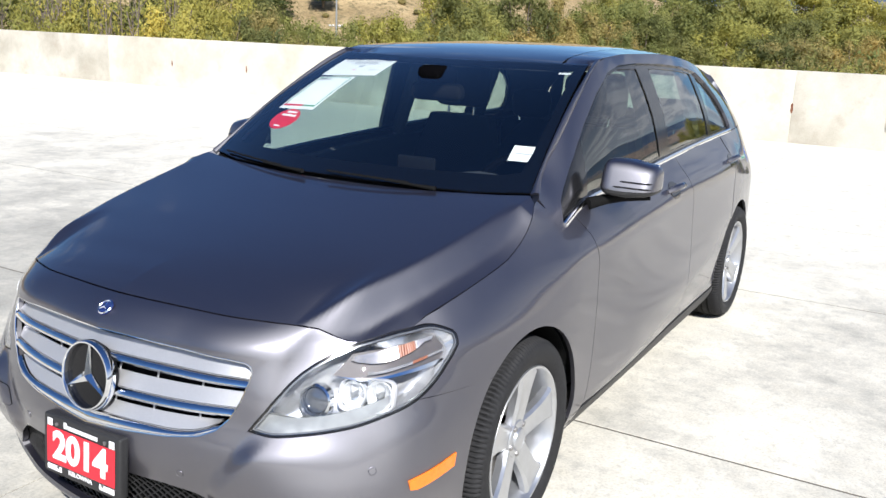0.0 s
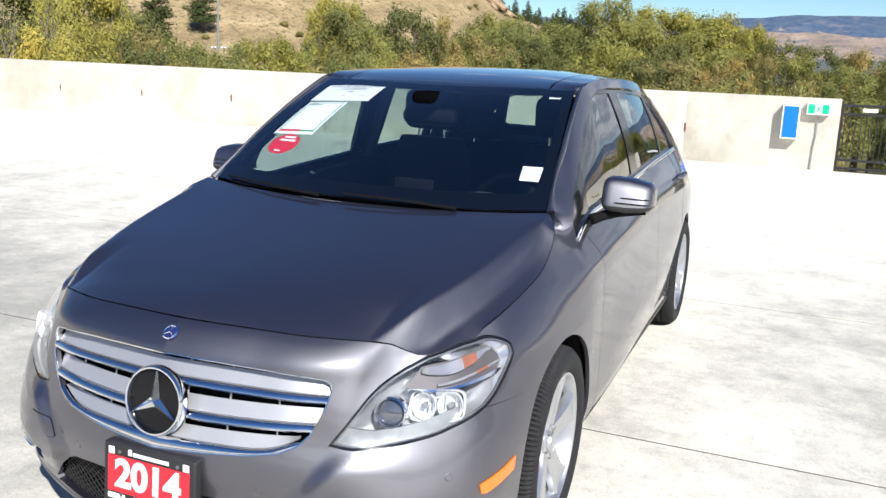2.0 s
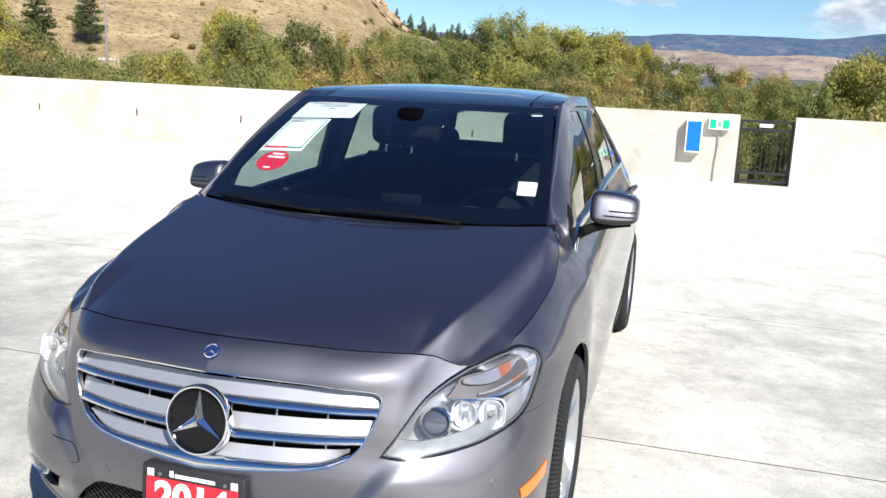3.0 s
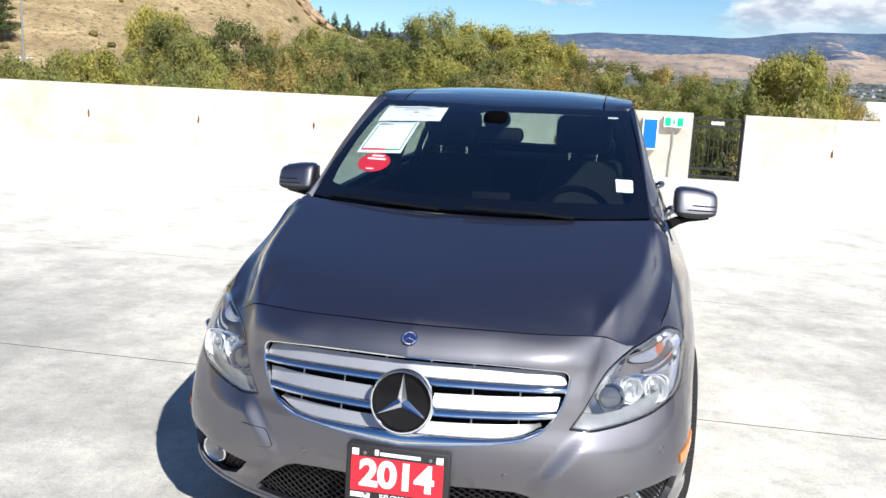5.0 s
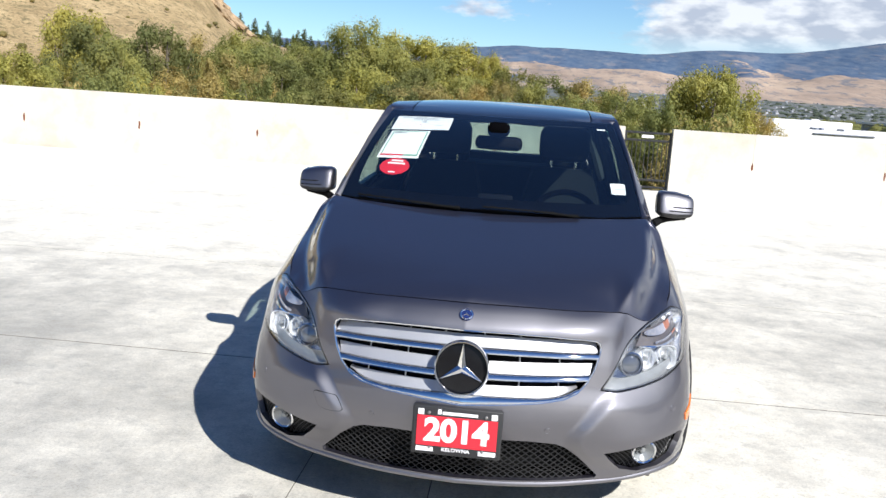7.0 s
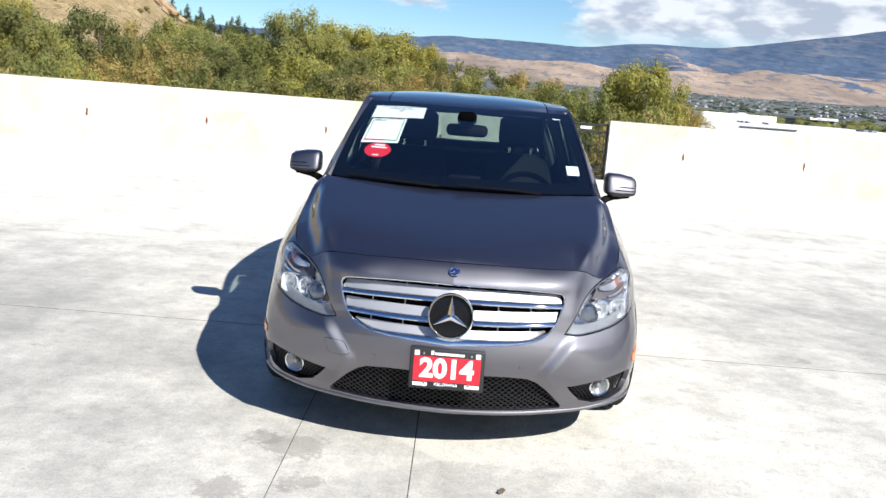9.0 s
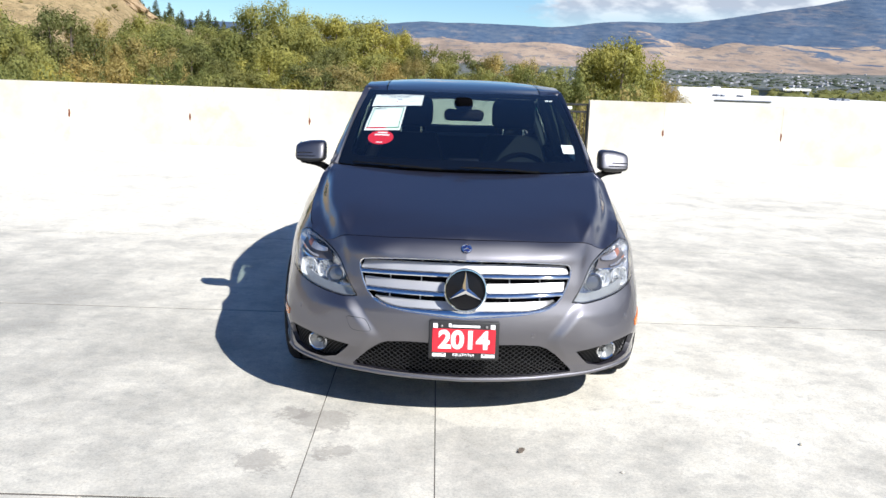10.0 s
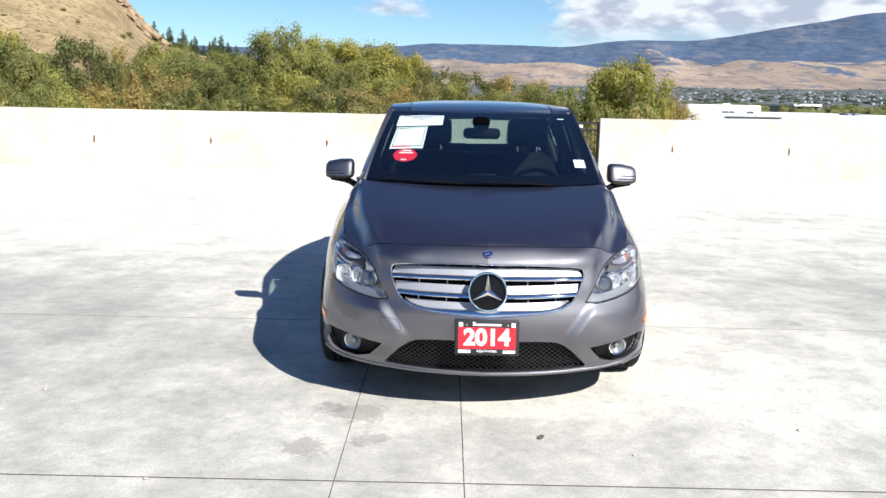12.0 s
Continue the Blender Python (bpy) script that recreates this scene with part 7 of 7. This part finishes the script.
    bm = bmesh.new()
    lathe(bm, [(0.06, 0.012), (0.145, 0.012), (0.145, 0.0), (0.06, 0.0)], 48, closed=True)
    part("brake_disc", bm, M_STEEL, wheel, "grey steel brake disc", smooth=True)
    bm = bmesh.new()
    box(bm, (-0.05, 0.085, -0.02), (0.05, 0.155, 0.035), 0.012, 2, Matrix.Rotation(radians(100), 4, "Z"))
    part("brake_caliper", bm, M_STEEL, wheel, smooth=True)
    bm = bmesh.new()
    lathe(bm, [(0.0, -0.02), (0.20, -0.02), (0.20, -0.06), (0, -0.06)], 32)
    part("wheel_backing", bm, M_DARK, wheel)
    return wheel


def copy_part(ob, m):
    made = {}
    for o in (ob, *ob.children_recursive):
        made[o] = o.copy()
        scene.collection.objects.link(made[o])
        made[o].parent = made.get(o.parent, o.parent)
    made[ob].matrix_basis = m


WX = 0.768
wheel = make_wheel()
wheel.matrix_basis = Matrix.Translation((WX, WF, WZ)) @ Euler((0, radians(90), 0)).to_matrix().to_4x4() @ Matrix.Rotation(radians(14), 4, "Z")
for sd, y, spin in ((1, WR, 40), (-1, WF, 20), (-1, WR, 55)):
    copy_part(wheel, Matrix.Translation((sd * WX, y, WZ)) @ Euler((0, radians(90 * sd), 0)).to_matrix().to_4x4() @ Matrix.Rotation(radians(spin), 4, "Z"))
for sd in (1, -1):
    for y in (WF, WR):
        bm = bmesh.new()
        n = 26
        rows = []
        for i in range(n + 1):
            a = radians(-14 + 208 * i / n)
            rows.append([bm.verts.new((sd * x, y + math.cos(a) * r, WZ + math.sin(a) * r)) for x, r in ((0.845 if 20 < math.degrees(a) < 160 else 0.83, ARCH + 0.004), (0.56, ARCH + 0.012), (0.545, ARCH - 0.25))])
        for a, b in zip(rows, rows[1:]):
            for k in range(2):
                bm.faces.new((a[k], b[k], b[k + 1], a[k + 1]))
        part("wheel_arch_liner", bm, M_DARK, car, "black wheel arch liner", smooth=True, sharp=50)

# ---------------------------------------------------------------- door mirrors
for sd in (1, -1):
    mir = new("door_mirror")
    mir.parent = car
    mir["label"] = "grey door mirror with a black foot"
    bm = bmesh.new()
    nu, nv = 40, 24

    def shell(a, b):
        ca, sa, cb, sb = math.cos(a), math.sin(a), math.cos(b), math.sin(b)
        pw = lambda v, e: math.copysign(abs(v) ** e, v)
        x = pw(ca, 0.36) * pw(cb, 0.30)
        y = pw(sa, 0.55) * pw(cb, 0.45)
        z = pw(sb, 0.50)
        taper = 1.0 - 0.22 * max(0, x)
        return Vector((0.890 + 0.093 * x, 1.585 + (0.085 if y < 0 else 0.045) * y + 0.022 * x + (0.022 * z if y < 0 else 0.0), 1.035 + 0.062 * z * taper - 0.006 * x))
    grid = [[bm.verts.new(shell(i * math.tau / nu, -math.pi / 2 + math.pi * j / nv)) for i in range(nu)] for j in range(1, nv)]
    split = nv // 2 - 4
    for p, q in zip(grid[split:], grid[split + 1:]):
        for i in range(nu):
            bm.faces.new((p[i], p[(i + 1) % nu], q[(i + 1) % nu], q[i]))
    bm.faces.new(grid[-1])
    for row in grid[:split]:
        for v in row:
            bm.verts.remove(v)
    if sd < 0:
        mirrored(bm)
    part("housing", bm, M_PAINT, mir, smooth=True, sharp=70)
    bm = bmesh.new()
    low = [[bm.verts.new(shell(i * math.tau / nu, -math.pi / 2 + math.pi * j / nv) * 1.0 + Vector((0, 0.001, -0.001))) for i in range(nu)] for j in range(1, split + 2)]
    for p, q in zip(low, low[1:]):
        for i in range(nu):
            bm.faces.new((p[i], p[(i + 1) % nu], q[(i + 1) % nu], q[i]))
    bm.faces.new(low[0][::-1])
    if sd < 0:
        mirrored(bm)
    part("lower_shell", bm, M_BLACK, mir, "black lower shell", smooth=True, sharp=70)
    for zz, x0 in ((1.030, 0.870), (1.012, 0.850)):
        bm = bmesh.new()
        pts = []
        for i in range(13):
            x = x0 + (0.972 - x0) * i / 12
            k = min(0.999, abs((x - 0.890) / 0.093))
            yy = 1.585 + 0.022 * (x - 0.890) / 0.093 - 0.085 * (1 - k ** 5.5) ** 0.275 * 0.985 - 0.001 + 0.022 * (zz - 1.035) / 0.062
            pts.append((x * sd, yy, zz - 0.004 * (x - x0) / 0.1))
        tube(bm, pts, [0.001] + [0.0032] * 11 + [0.001], 6)
        part("indicator_line", bm, M_GLOSSBLACK, mir, smooth=True)
    bm = bmesh.new()
    tube(bm, [Vector((sd * 0.775, 1.46, 0.945)), Vector((sd * 0.815, 1.52, 0.958)), Vector((sd * 0.86, 1.57, 0.966)), Vector((sd * 0.95, 1.60, 0.972))], [0.022, 0.019, 0.018, 0.012], 12)
    part("mirror_foot", bm, M_DARK, mir, "black plastic foot", smooth=True)
    bm = bmesh.new()
    box(bm, (0.81, 1.618, 0.985), (0.965, 1.632, 1.083), 0.004)
    if sd < 0:
        mirrored(bm)
    part("mirror_glass", bm, M_CHROME, mir, "mirror glass")
    sail = [(1.25, 0.927), (1.50, 0.960), (1.55, 1.155), (1.40, 1.062), (1.29, 0.974)]
    sheet("mirror_sail", flank, sail, M_GLOSSBLACK, mir, (), 0.03, 0.004, sd, lift=-0.008)

# ---------------------------------------------------------------- cowl and wipers
bm = bmesh.new()
rows = []
hb = Cubic([(x, y) for x, y in hood_back[::-1]] + [(0.74, 1.17)])
for i in range(41):
    x = -0.72 + 1.44 * i / 40
    y = hb(abs(x))
    a = hood_top(x, min(y, 1.13)) + Vector((0, -0.02, -0.016))
    b = screen(max(-0.70, min(0.70, x)), 0.02) + Vector((0, 0.02, -0.010))
    rows.append([bm.verts.new(a), bm.verts.new(a.lerp(b, 0.5) + Vector((0, 0, -0.012))), bm.verts.new(b)])
for p, q in zip(rows, rows[1:]):
    for k in range(2):
        bm.faces.new((p[k], q[k], q[k + 1], p[k + 1]))
part("cowl", bm, M_DARK, car, "black plastic cowl", smooth=True)
for (xa, ta), (xb, tb), (xc, tc) in (((0.40, -0.012), (0.20, 0.004), (-0.02, 0.012)), ((-0.12, -0.012), (-0.34, 0.004), (-0.60, 0.035))):
    wiper = new("wiper")
    wiper.parent = car
    bm = bmesh.new()
    pts = [screen(xa + (xb - xa) * k / 6, ta + (tb - ta) * k / 6) + Vector((0, -0.006, 0.007)) for k in range(7)]
    tube(bm, pts, [0.008, 0.006, 0.005, 0.0045, 0.004, 0.004, 0.003], 8)
    part("arm", bm, M_DARK, wiper, "black wiper arm", smooth=True)
    bm = bmesh.new()
    pts = [screen(xb + 0.10 + (xc - xb - 0.10) * k / 10, tb + (tc - tb) * k / 10 - 0.004) + Vector((0, -0.005, 0.009)) for k in range(11)]
    tube(bm, pts, 0.0042, 6)
    part("blade", bm, M_DARK, wiper, "black rubber blade", smooth=True)

# roof antenna
bm = bmesh.new()
fz = roof_top(0.0, 3.72).z
rows = []
for y0, y1, w, h in ((3.66, 3.80, 0.020, -0.004), (3.69, 3.80, 0.014, 0.025), (3.73, 3.795, 0.007, 0.052)):
    rows.append([bm.verts.new((sx * w, yy, fz + h)) for sx, yy in ((-1, y0 + 0.03), (0, y0), (1, y0 + 0.03), (1, y1), (-1, y1))])
for p, q in zip(rows, rows[1:]):
    for i in range(5):
        bm.faces.new((p[i], p[(i + 1) % 5], q[(i + 1) % 5], q[i]))
bm.faces.new(rows[-1])
bm.faces.new(rows[0][::-1])
part("roof_antenna", bm, M_GLOSSBLACK, car, "small black roof antenna", smooth=True, sharp=50)


# ---------------------------------------------------------------- cabin
def seat(x, y, back_top, width, rear=False):
    st = new("rear_seat" if rear else "front_seat")
    st.parent = car
    st["label"] = "black fabric seat"
    bm = bmesh.new()
    box(bm, (x - width / 2, y - 0.48, 0.42), (x + width / 2, y + 0.06, 0.60), 0.06, 3)
    part("cushion", bm, M_SEAT, st, smooth=True)
    bm = bmesh.new()
    rows = []
    for k in range(9):
        z = 0.52 + (back_top - 0.52) * k / 8
        w = width / 2 * (1.0 - 0.28 * max(0, (k - 4) / 4) ** 1.6)
        yc = y + 0.03 + 0.15 * k / 8
        d = 0.075 - 0.03 * k / 8
        rows.append([bm.verts.new((x + w * cx, yc + d * cy, z)) for cx, cy in ((-1, 0.3), (-0.92, -0.9), (-0.6, -0.7), (0, -0.55), (0.6, -0.7), (0.92, -0.9), (1, 0.3), (0.8, 1), (-0.8, 1))])
    for p, q in zip(rows, rows[1:]):
        for i in range(9):
            j = (i + 1) % 9
            bm.faces.new((p[i], p[j], q[j], q[i]))
    bm.faces.new(rows[0][::-1])
    bm.faces.new(rows[-1])
    part("backrest", bm, M_SEAT, st, smooth=True, sharp=60)
    heads = [x] if not rear else [x - 0.40, x + 0.40]
    for hx in heads:
        hy, hz = y + 0.17, back_top + (0.115 if not rear else 0.075)
        bm = bmesh.new()
        hw = 0.150 if not rear else 0.12
        box(bm, (hx - hw, hy - 0.06, hz - 0.075), (hx + hw, hy + 0.055, hz + (0.095 if rear else 0.130)), 0.052, 4)
        part("headrest", bm, M_SEAT, st, smooth=True)
        for px in (-0.072, 0.072):
            bm = bmesh.new()
            tube(bm, [(hx + px, hy - 0.01, back_top - 0.02), (hx + px, hy - 0.005, hz - 0.06)], 0.0062, 8)
            part("headrest_post", bm, M_CHROME, st, "chrome post", smooth=True)


seat(0.37, 2.36, 1.105, 0.50)
seat(-0.34, 2.36, 1.105, 0.50)
seat(0.02, 3.28, 1.03, 1.22, True)

dash = new("dashboard")
dash.parent = car
dash["label"] = "dark grey dashboard with a steering wheel"
bm = bmesh.new()
rows = []
for i in range(25):
    x = -0.70 + 1.40 * i / 24
    k = abs(x) / 0.70
    hump = 0.035 * math.exp(-((x - 0.37) / 0.16) ** 2)
    y0 = 1.02 + 0.20 * k * k
    rows.append([bm.verts.new((x * (1 - 0.03 * j), y, z)) for j, (y, z) in enumerate(((y0, 0.955), (y0 + 0.15, 0.965), (1.36, 0.975 + hump * 0.5), (1.52, 0.965 + hump), (1.60, 0.93 + hump), (1.58, 0.80), (1.50, 0.60), (1.45, 0.35)))])
for p, q in zip(rows, rows[1:]):
    for j in range(7):
        bm.faces.new((p[j], q[j], q[j + 1], p[j + 1]))
part("dash_top", bm, M_CABIN, dash, smooth=True, sharp=60)
bm = bmesh.new()
box(bm, (-0.075, 1.545, 0.950), (0.10, 1.565, 1.022), 0.008, 2, Matrix.Translation((0, 0, 0)))
part("display", bm, M_DISC, dash, "dark display screen", smooth=True)
bm = bmesh.new()
m = Matrix.Translation((0.37, 1.72, 0.868)) @ Matrix.Rotation(radians(66), 4, "X")
tube(bm, [m @ Vector((math.cos(k * math.tau / 48) * 0.182, math.sin(k * math.tau / 48) * 0.182, 0)) for k in range(48)], 0.0155, 10, closed=True)
part("steering_rim", bm, M_FRIT, dash, "black steering wheel rim", smooth=True)
bm = bmesh.new()
lathe(bm, [(0.085, -0.03), (0.085, 0.01), (0.06, 0.03), (0, 0.035)], 28, m)
for a in (0, 180, 270):
    d = Vector((math.cos(radians(a)), math.sin(radians(a)), 0))
    tube(bm, [m @ (d * 0.05), m @ (d * 0.178)], 0.018, 8)
part("steering_hub", bm, M_CABIN, dash, smooth=True)
bm = bmesh.new()
box(bm, (-0.15, 1.56, 0.35), (0.15, 2.2, 0.66), 0.04, 3)
part("centre_console", bm, M_CABIN, dash, smooth=True)

bm = bmesh.new()
box(bm, (-0.74, 1.30, 0.305), (0.74, 4.05, 0.345), 0.01)
part("cabin_floor", bm, M_SEAT, car, "black carpet floor")
bm = bmesh.new()
box(bm, (-0.60, 3.46, 0.62), (0.60, 4.15, 1.02), 0.05, 2)
part("parcel_shelf", bm, M_SEAT, car, "black luggage cover", smooth=True)
for sd in (1, -1):
    def trim(u, z):
        p = skirt(u, z)
        return Vector((p.x - 0.06, p.y, z))
    lp = [on_skirt(1.28, 0.88), on_skirt(2.0, 0.955), on_skirt(2.8, 0.985), on_skirt(3.7, 0.99), on_skirt(3.7, 0.36), on_skirt(2.5, 0.34), on_skirt(1.28, 0.34)]
    sheet("door_trim", trim, lp, M_CABIN, car, (), 0.08, 0.02, sd)
    bm = bmesh.new()
    for y0, y1, yt in ((2.44, 2.50, 2.42), (3.26, 3.34, 3.24)):
        for q in ((y0, y1, yt),):
            a = [Vector((BELT_X(y0) - 0.07, y0, 0.99)), Vector((BELT_X(y1) - 0.07, y1, 0.99)), Vector((RAIL_X(yt) - 0.05, yt + 0.07, 1.385)), Vector((RAIL_X(yt) - 0.05, yt, 1.385))]
            tube(bm, [(p0 + p1) / 2 for p0, p1 in ((a[0], a[1]), (a[3], a[2]))], 0.036, 8)
    if sd < 0:
        mirrored(bm)
    part("inner_pillar", bm, M_CABIN, car, "dark inner pillars", smooth=True)


def liner(x, y):
    p = roof_top(x, y)
    return Vector((p.x * 0.95, p.y, p.z - 0.035))


sheet("headliner", liner, mirror_loop([(0.0, 1.83), (0.4, 1.86), (0.54, 1.92), (0.57, 2.3), (0.56, 3.0), (0.50, 3.8), (0.46, 4.0), (0.0, 4.02)]), M_CABIN, car, (), 0.10, 0.0, label="dark headliner")
mirror_in = new("interior_mirror")
mirror_in.parent = car
bm = bmesh.new()
box(bm, (-0.115, 1.69, 1.232), (0.125, 1.73, 1.302), 0.030, 4)
part("mirror_shell", bm, M_DARK, mirror_in, smooth=True)
bm = bmesh.new()
tube(bm, [(0, 1.715, 1.30), (0, 1.69, 1.36)], [0.016, 0.022], 10)
part("mirror_stem", bm, M_DARK, mirror_in, smooth=True)
bm = bmesh.new()
box(bm, (-0.055, 1.63, 1.300), (0.055, 1.80, 1.372), 0.028, 4, None)
part("sensor_cover", bm, M_FRIT, mirror_in, smooth=True)


# papers behind the windscreen: (x, t) places across and up the glass
def on_glass(name, x0, x1, t0, t1, mat, parent, label="", lift=-0.008, lean=0.0):
    return sheet(name, screen, [(x0 + lean, t0), (x1 + lean, t0), (x1, t1), (x0, t1)], mat, parent, (), 0.05, 0.0008, lift=lift, label=label, away=Vector((0, 2.4, 0.4)))


def glass_thing(name, label, category):
    ob = new(name)
    ob.parent = car
    ob["label"] = label
    return ob


def leaning(bl, br, tr, tl):
    """Places on a leaning sheet by shares across and up it."""
    def at(u, v):
        low = [bl[k] + (br[k] - bl[k]) * u for k in (0, 1)]
        top = [tl[k] + (tr[k] - tl[k]) * u for k in (0, 1)]
        return tuple(low[k] + (top[k] - low[k]) * v for k in (0, 1))
    return at


def print_on(name, at, u0, u1, v0, v1, mat, parent, lift=-0.0072):
    return sheet(name, screen, [at(u0, v0), at(u1, v0), at(u1, v1), at(u0, v1)], mat, parent, (), 0.05, 0.0008, lift=lift, away=Vector((0, 2.4, 0.4)))


note = glass_thing("price_sheet", "wide white printed sheet on the windscreen", "paper")
at = leaning((-0.607, 0.722), (-0.279, 0.766), (-0.276, 0.965), (-0.610, 0.911))
print_on("sheet", at, 0, 1, 0, 1, M_PAPER, note, -0.008)
for u0, u1, v, h, mt in ((0.10, 0.92, 0.90, 0.030, M_INK), (0.30, 0.72, 0.80, 0.045, M_LIGHTGREY), (0.27, 0.76, 0.71, 0.030, M_LIGHTGREY), (0.48, 0.57, 0.56, 0.075, M_INK), (0.46, 0.50, 0.33, 0.04, M_RED), (0.74, 0.86, 0.33, 0.03, M_LIGHTGREY)):
    print_on("printed_bar", at, u0, u1, v - h / 2, v + h / 2, mt, note)
form = glass_thing("info_sheet", "white printed form with a grey-green border on the windscreen", "paper")
at = leaning((-0.604, 0.391), (-0.386, 0.410), (-0.379, 0.735), (-0.595, 0.704))
print_on("sheet", at, 0, 1, 0, 1, M_PAPER, form, -0.008)
for u0, u1, v0, v1, mt in ((0.05, 0.95, 0.955, 0.968, M_GREENINK), (0.05, 0.075, 0.12, 0.955, M_GREENINK), (0.925, 0.95, 0.12, 0.955, M_GREENINK), (0.05, 0.60, 0.075, 0.125, M_RED), (0.60, 0.95, 0.075, 0.115, M_GREENINK),
                       (0.10, 0.42, 0.885, 0.925, M_LIGHTGREY), (0.10, 0.26, 0.925, 0.945, M_INK)):
    print_on("printed_bar", at, u0, u1, v0, v1, mt, form)
stk = glass_thing("sticker", "red oval sticker on the windscreen", "sticker")
oval = [(-0.489 + math.cos(k * math.tau / 36) * 0.076, 0.318 + math.sin(k * math.tau / 36) * 0.080) for k in range(36)]
sheet("oval", screen, oval, M_RED, stk, (), 0.03, 0.0008, lift=-0.008, away=Vector((0, 2.4, 0.4)))
for u0, u1, t, h in ((-0.515, -0.455, 0.372, 0.014), (-0.530, -0.440, 0.346, 0.015), (-0.510, -0.475, 0.262, 0.010)):
    on_glass("printed_bar", u0, u1, t - h / 2, t + h / 2, M_WHITE, stk, lift=-0.0072)
tag = glass_thing("white_tag", "small white tag on the windscreen", "tag")
on_glass("sheet", 0.572, 0.668, 0.205, 0.300, M_PAPER, tag)
on_glass("printed_bar", 0.588, 0.652, 0.248, 0.254, M_LIGHTGREY, tag, lift=-0.0072)
tag2 = glass_thing("permit_strip", "tiny white strip at the top of the windscreen", "tag")
on_glass("sheet", 0.572, 0.622, 0.896, 0.912, M_PAPER, tag2)


# ---------------------------------------------------------------- deck slabs, laid between the joints
SLAB_Y = [Y0, -12.9, -10.45, -8.02, -5.59, -3.16, -0.725, 1.745, 4.175, 6.58, 9.01, 11.44, Y1]
SLAB_X = [X0, -18.0, -9.2, -0.62, -0.11, 8.4, X1]
for ya, yb in zip(SLAB_Y, SLAB_Y[1:]):
    for xa, xb in zip(SLAB_X, SLAB_X[1:]):
        bm = bmesh.new()
        box(bm, (xa + 0.0022, ya + 0.0078, -0.034), (xb - 0.0022, yb - 0.0078, 0.0), 0.0006, 1)
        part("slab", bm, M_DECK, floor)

# a dead leaf and small grit lying on the deck
rnd = random.Random(21)
for x, y, r, kind in ((0.24, -0.25, 0.022, "leaf"), (0.62, -0.42, 0.008, "pebble"), (1.45, -0.10, 0.010, "pebble"), (-2.2, 0.25, 0.012, "pebble"), (2.35, -0.55, 0.010, "pebble"), (-1.35, -0.75, 0.009, "pebble")):
    bm = bmesh.new()
    if kind == "leaf":
        top = [bm.verts.new((math.cos(a) * r * (1.4 if math.cos(a) > 0 else 1.0), math.sin(a) * r * 0.55, 0.004 + 0.006 * math.sin(a * 1.5) ** 2)) for a in (k * math.tau / 10 for k in range(10))]
        bm.faces.new(top)
        low = bmesh.ops.extrude_face_region(bm, geom=list(bm.faces))
        bmesh.ops.translate(bm, vec=(0, 0, -0.003), verts=[v for v in low["geom"] if isinstance(v, bmesh.types.BMVert)])
    else:
        bmesh.ops.create_icosphere(bm, subdivisions=2, radius=r)
        for v in bm.verts:
            v.co *= 1 + 0.3 * noise.noise(v.co * 90 + Vector((x, y, 0)))
            v.co.z *= 0.6
    ob = part(kind, bm, M_BARK if kind == "leaf" else M_BARE)
    ob.matrix_basis = pose(x, y, r * 0.5 if kind == "pebble" else 0.0, 0, 0, rnd.uniform(0, 360))
    tagged(ob, "curled dead brown leaf lying on the deck" if kind == "leaf" else "small grey pebble lying on the deck", kind, "" if kind == "leaf" else "pebbles on the deck")
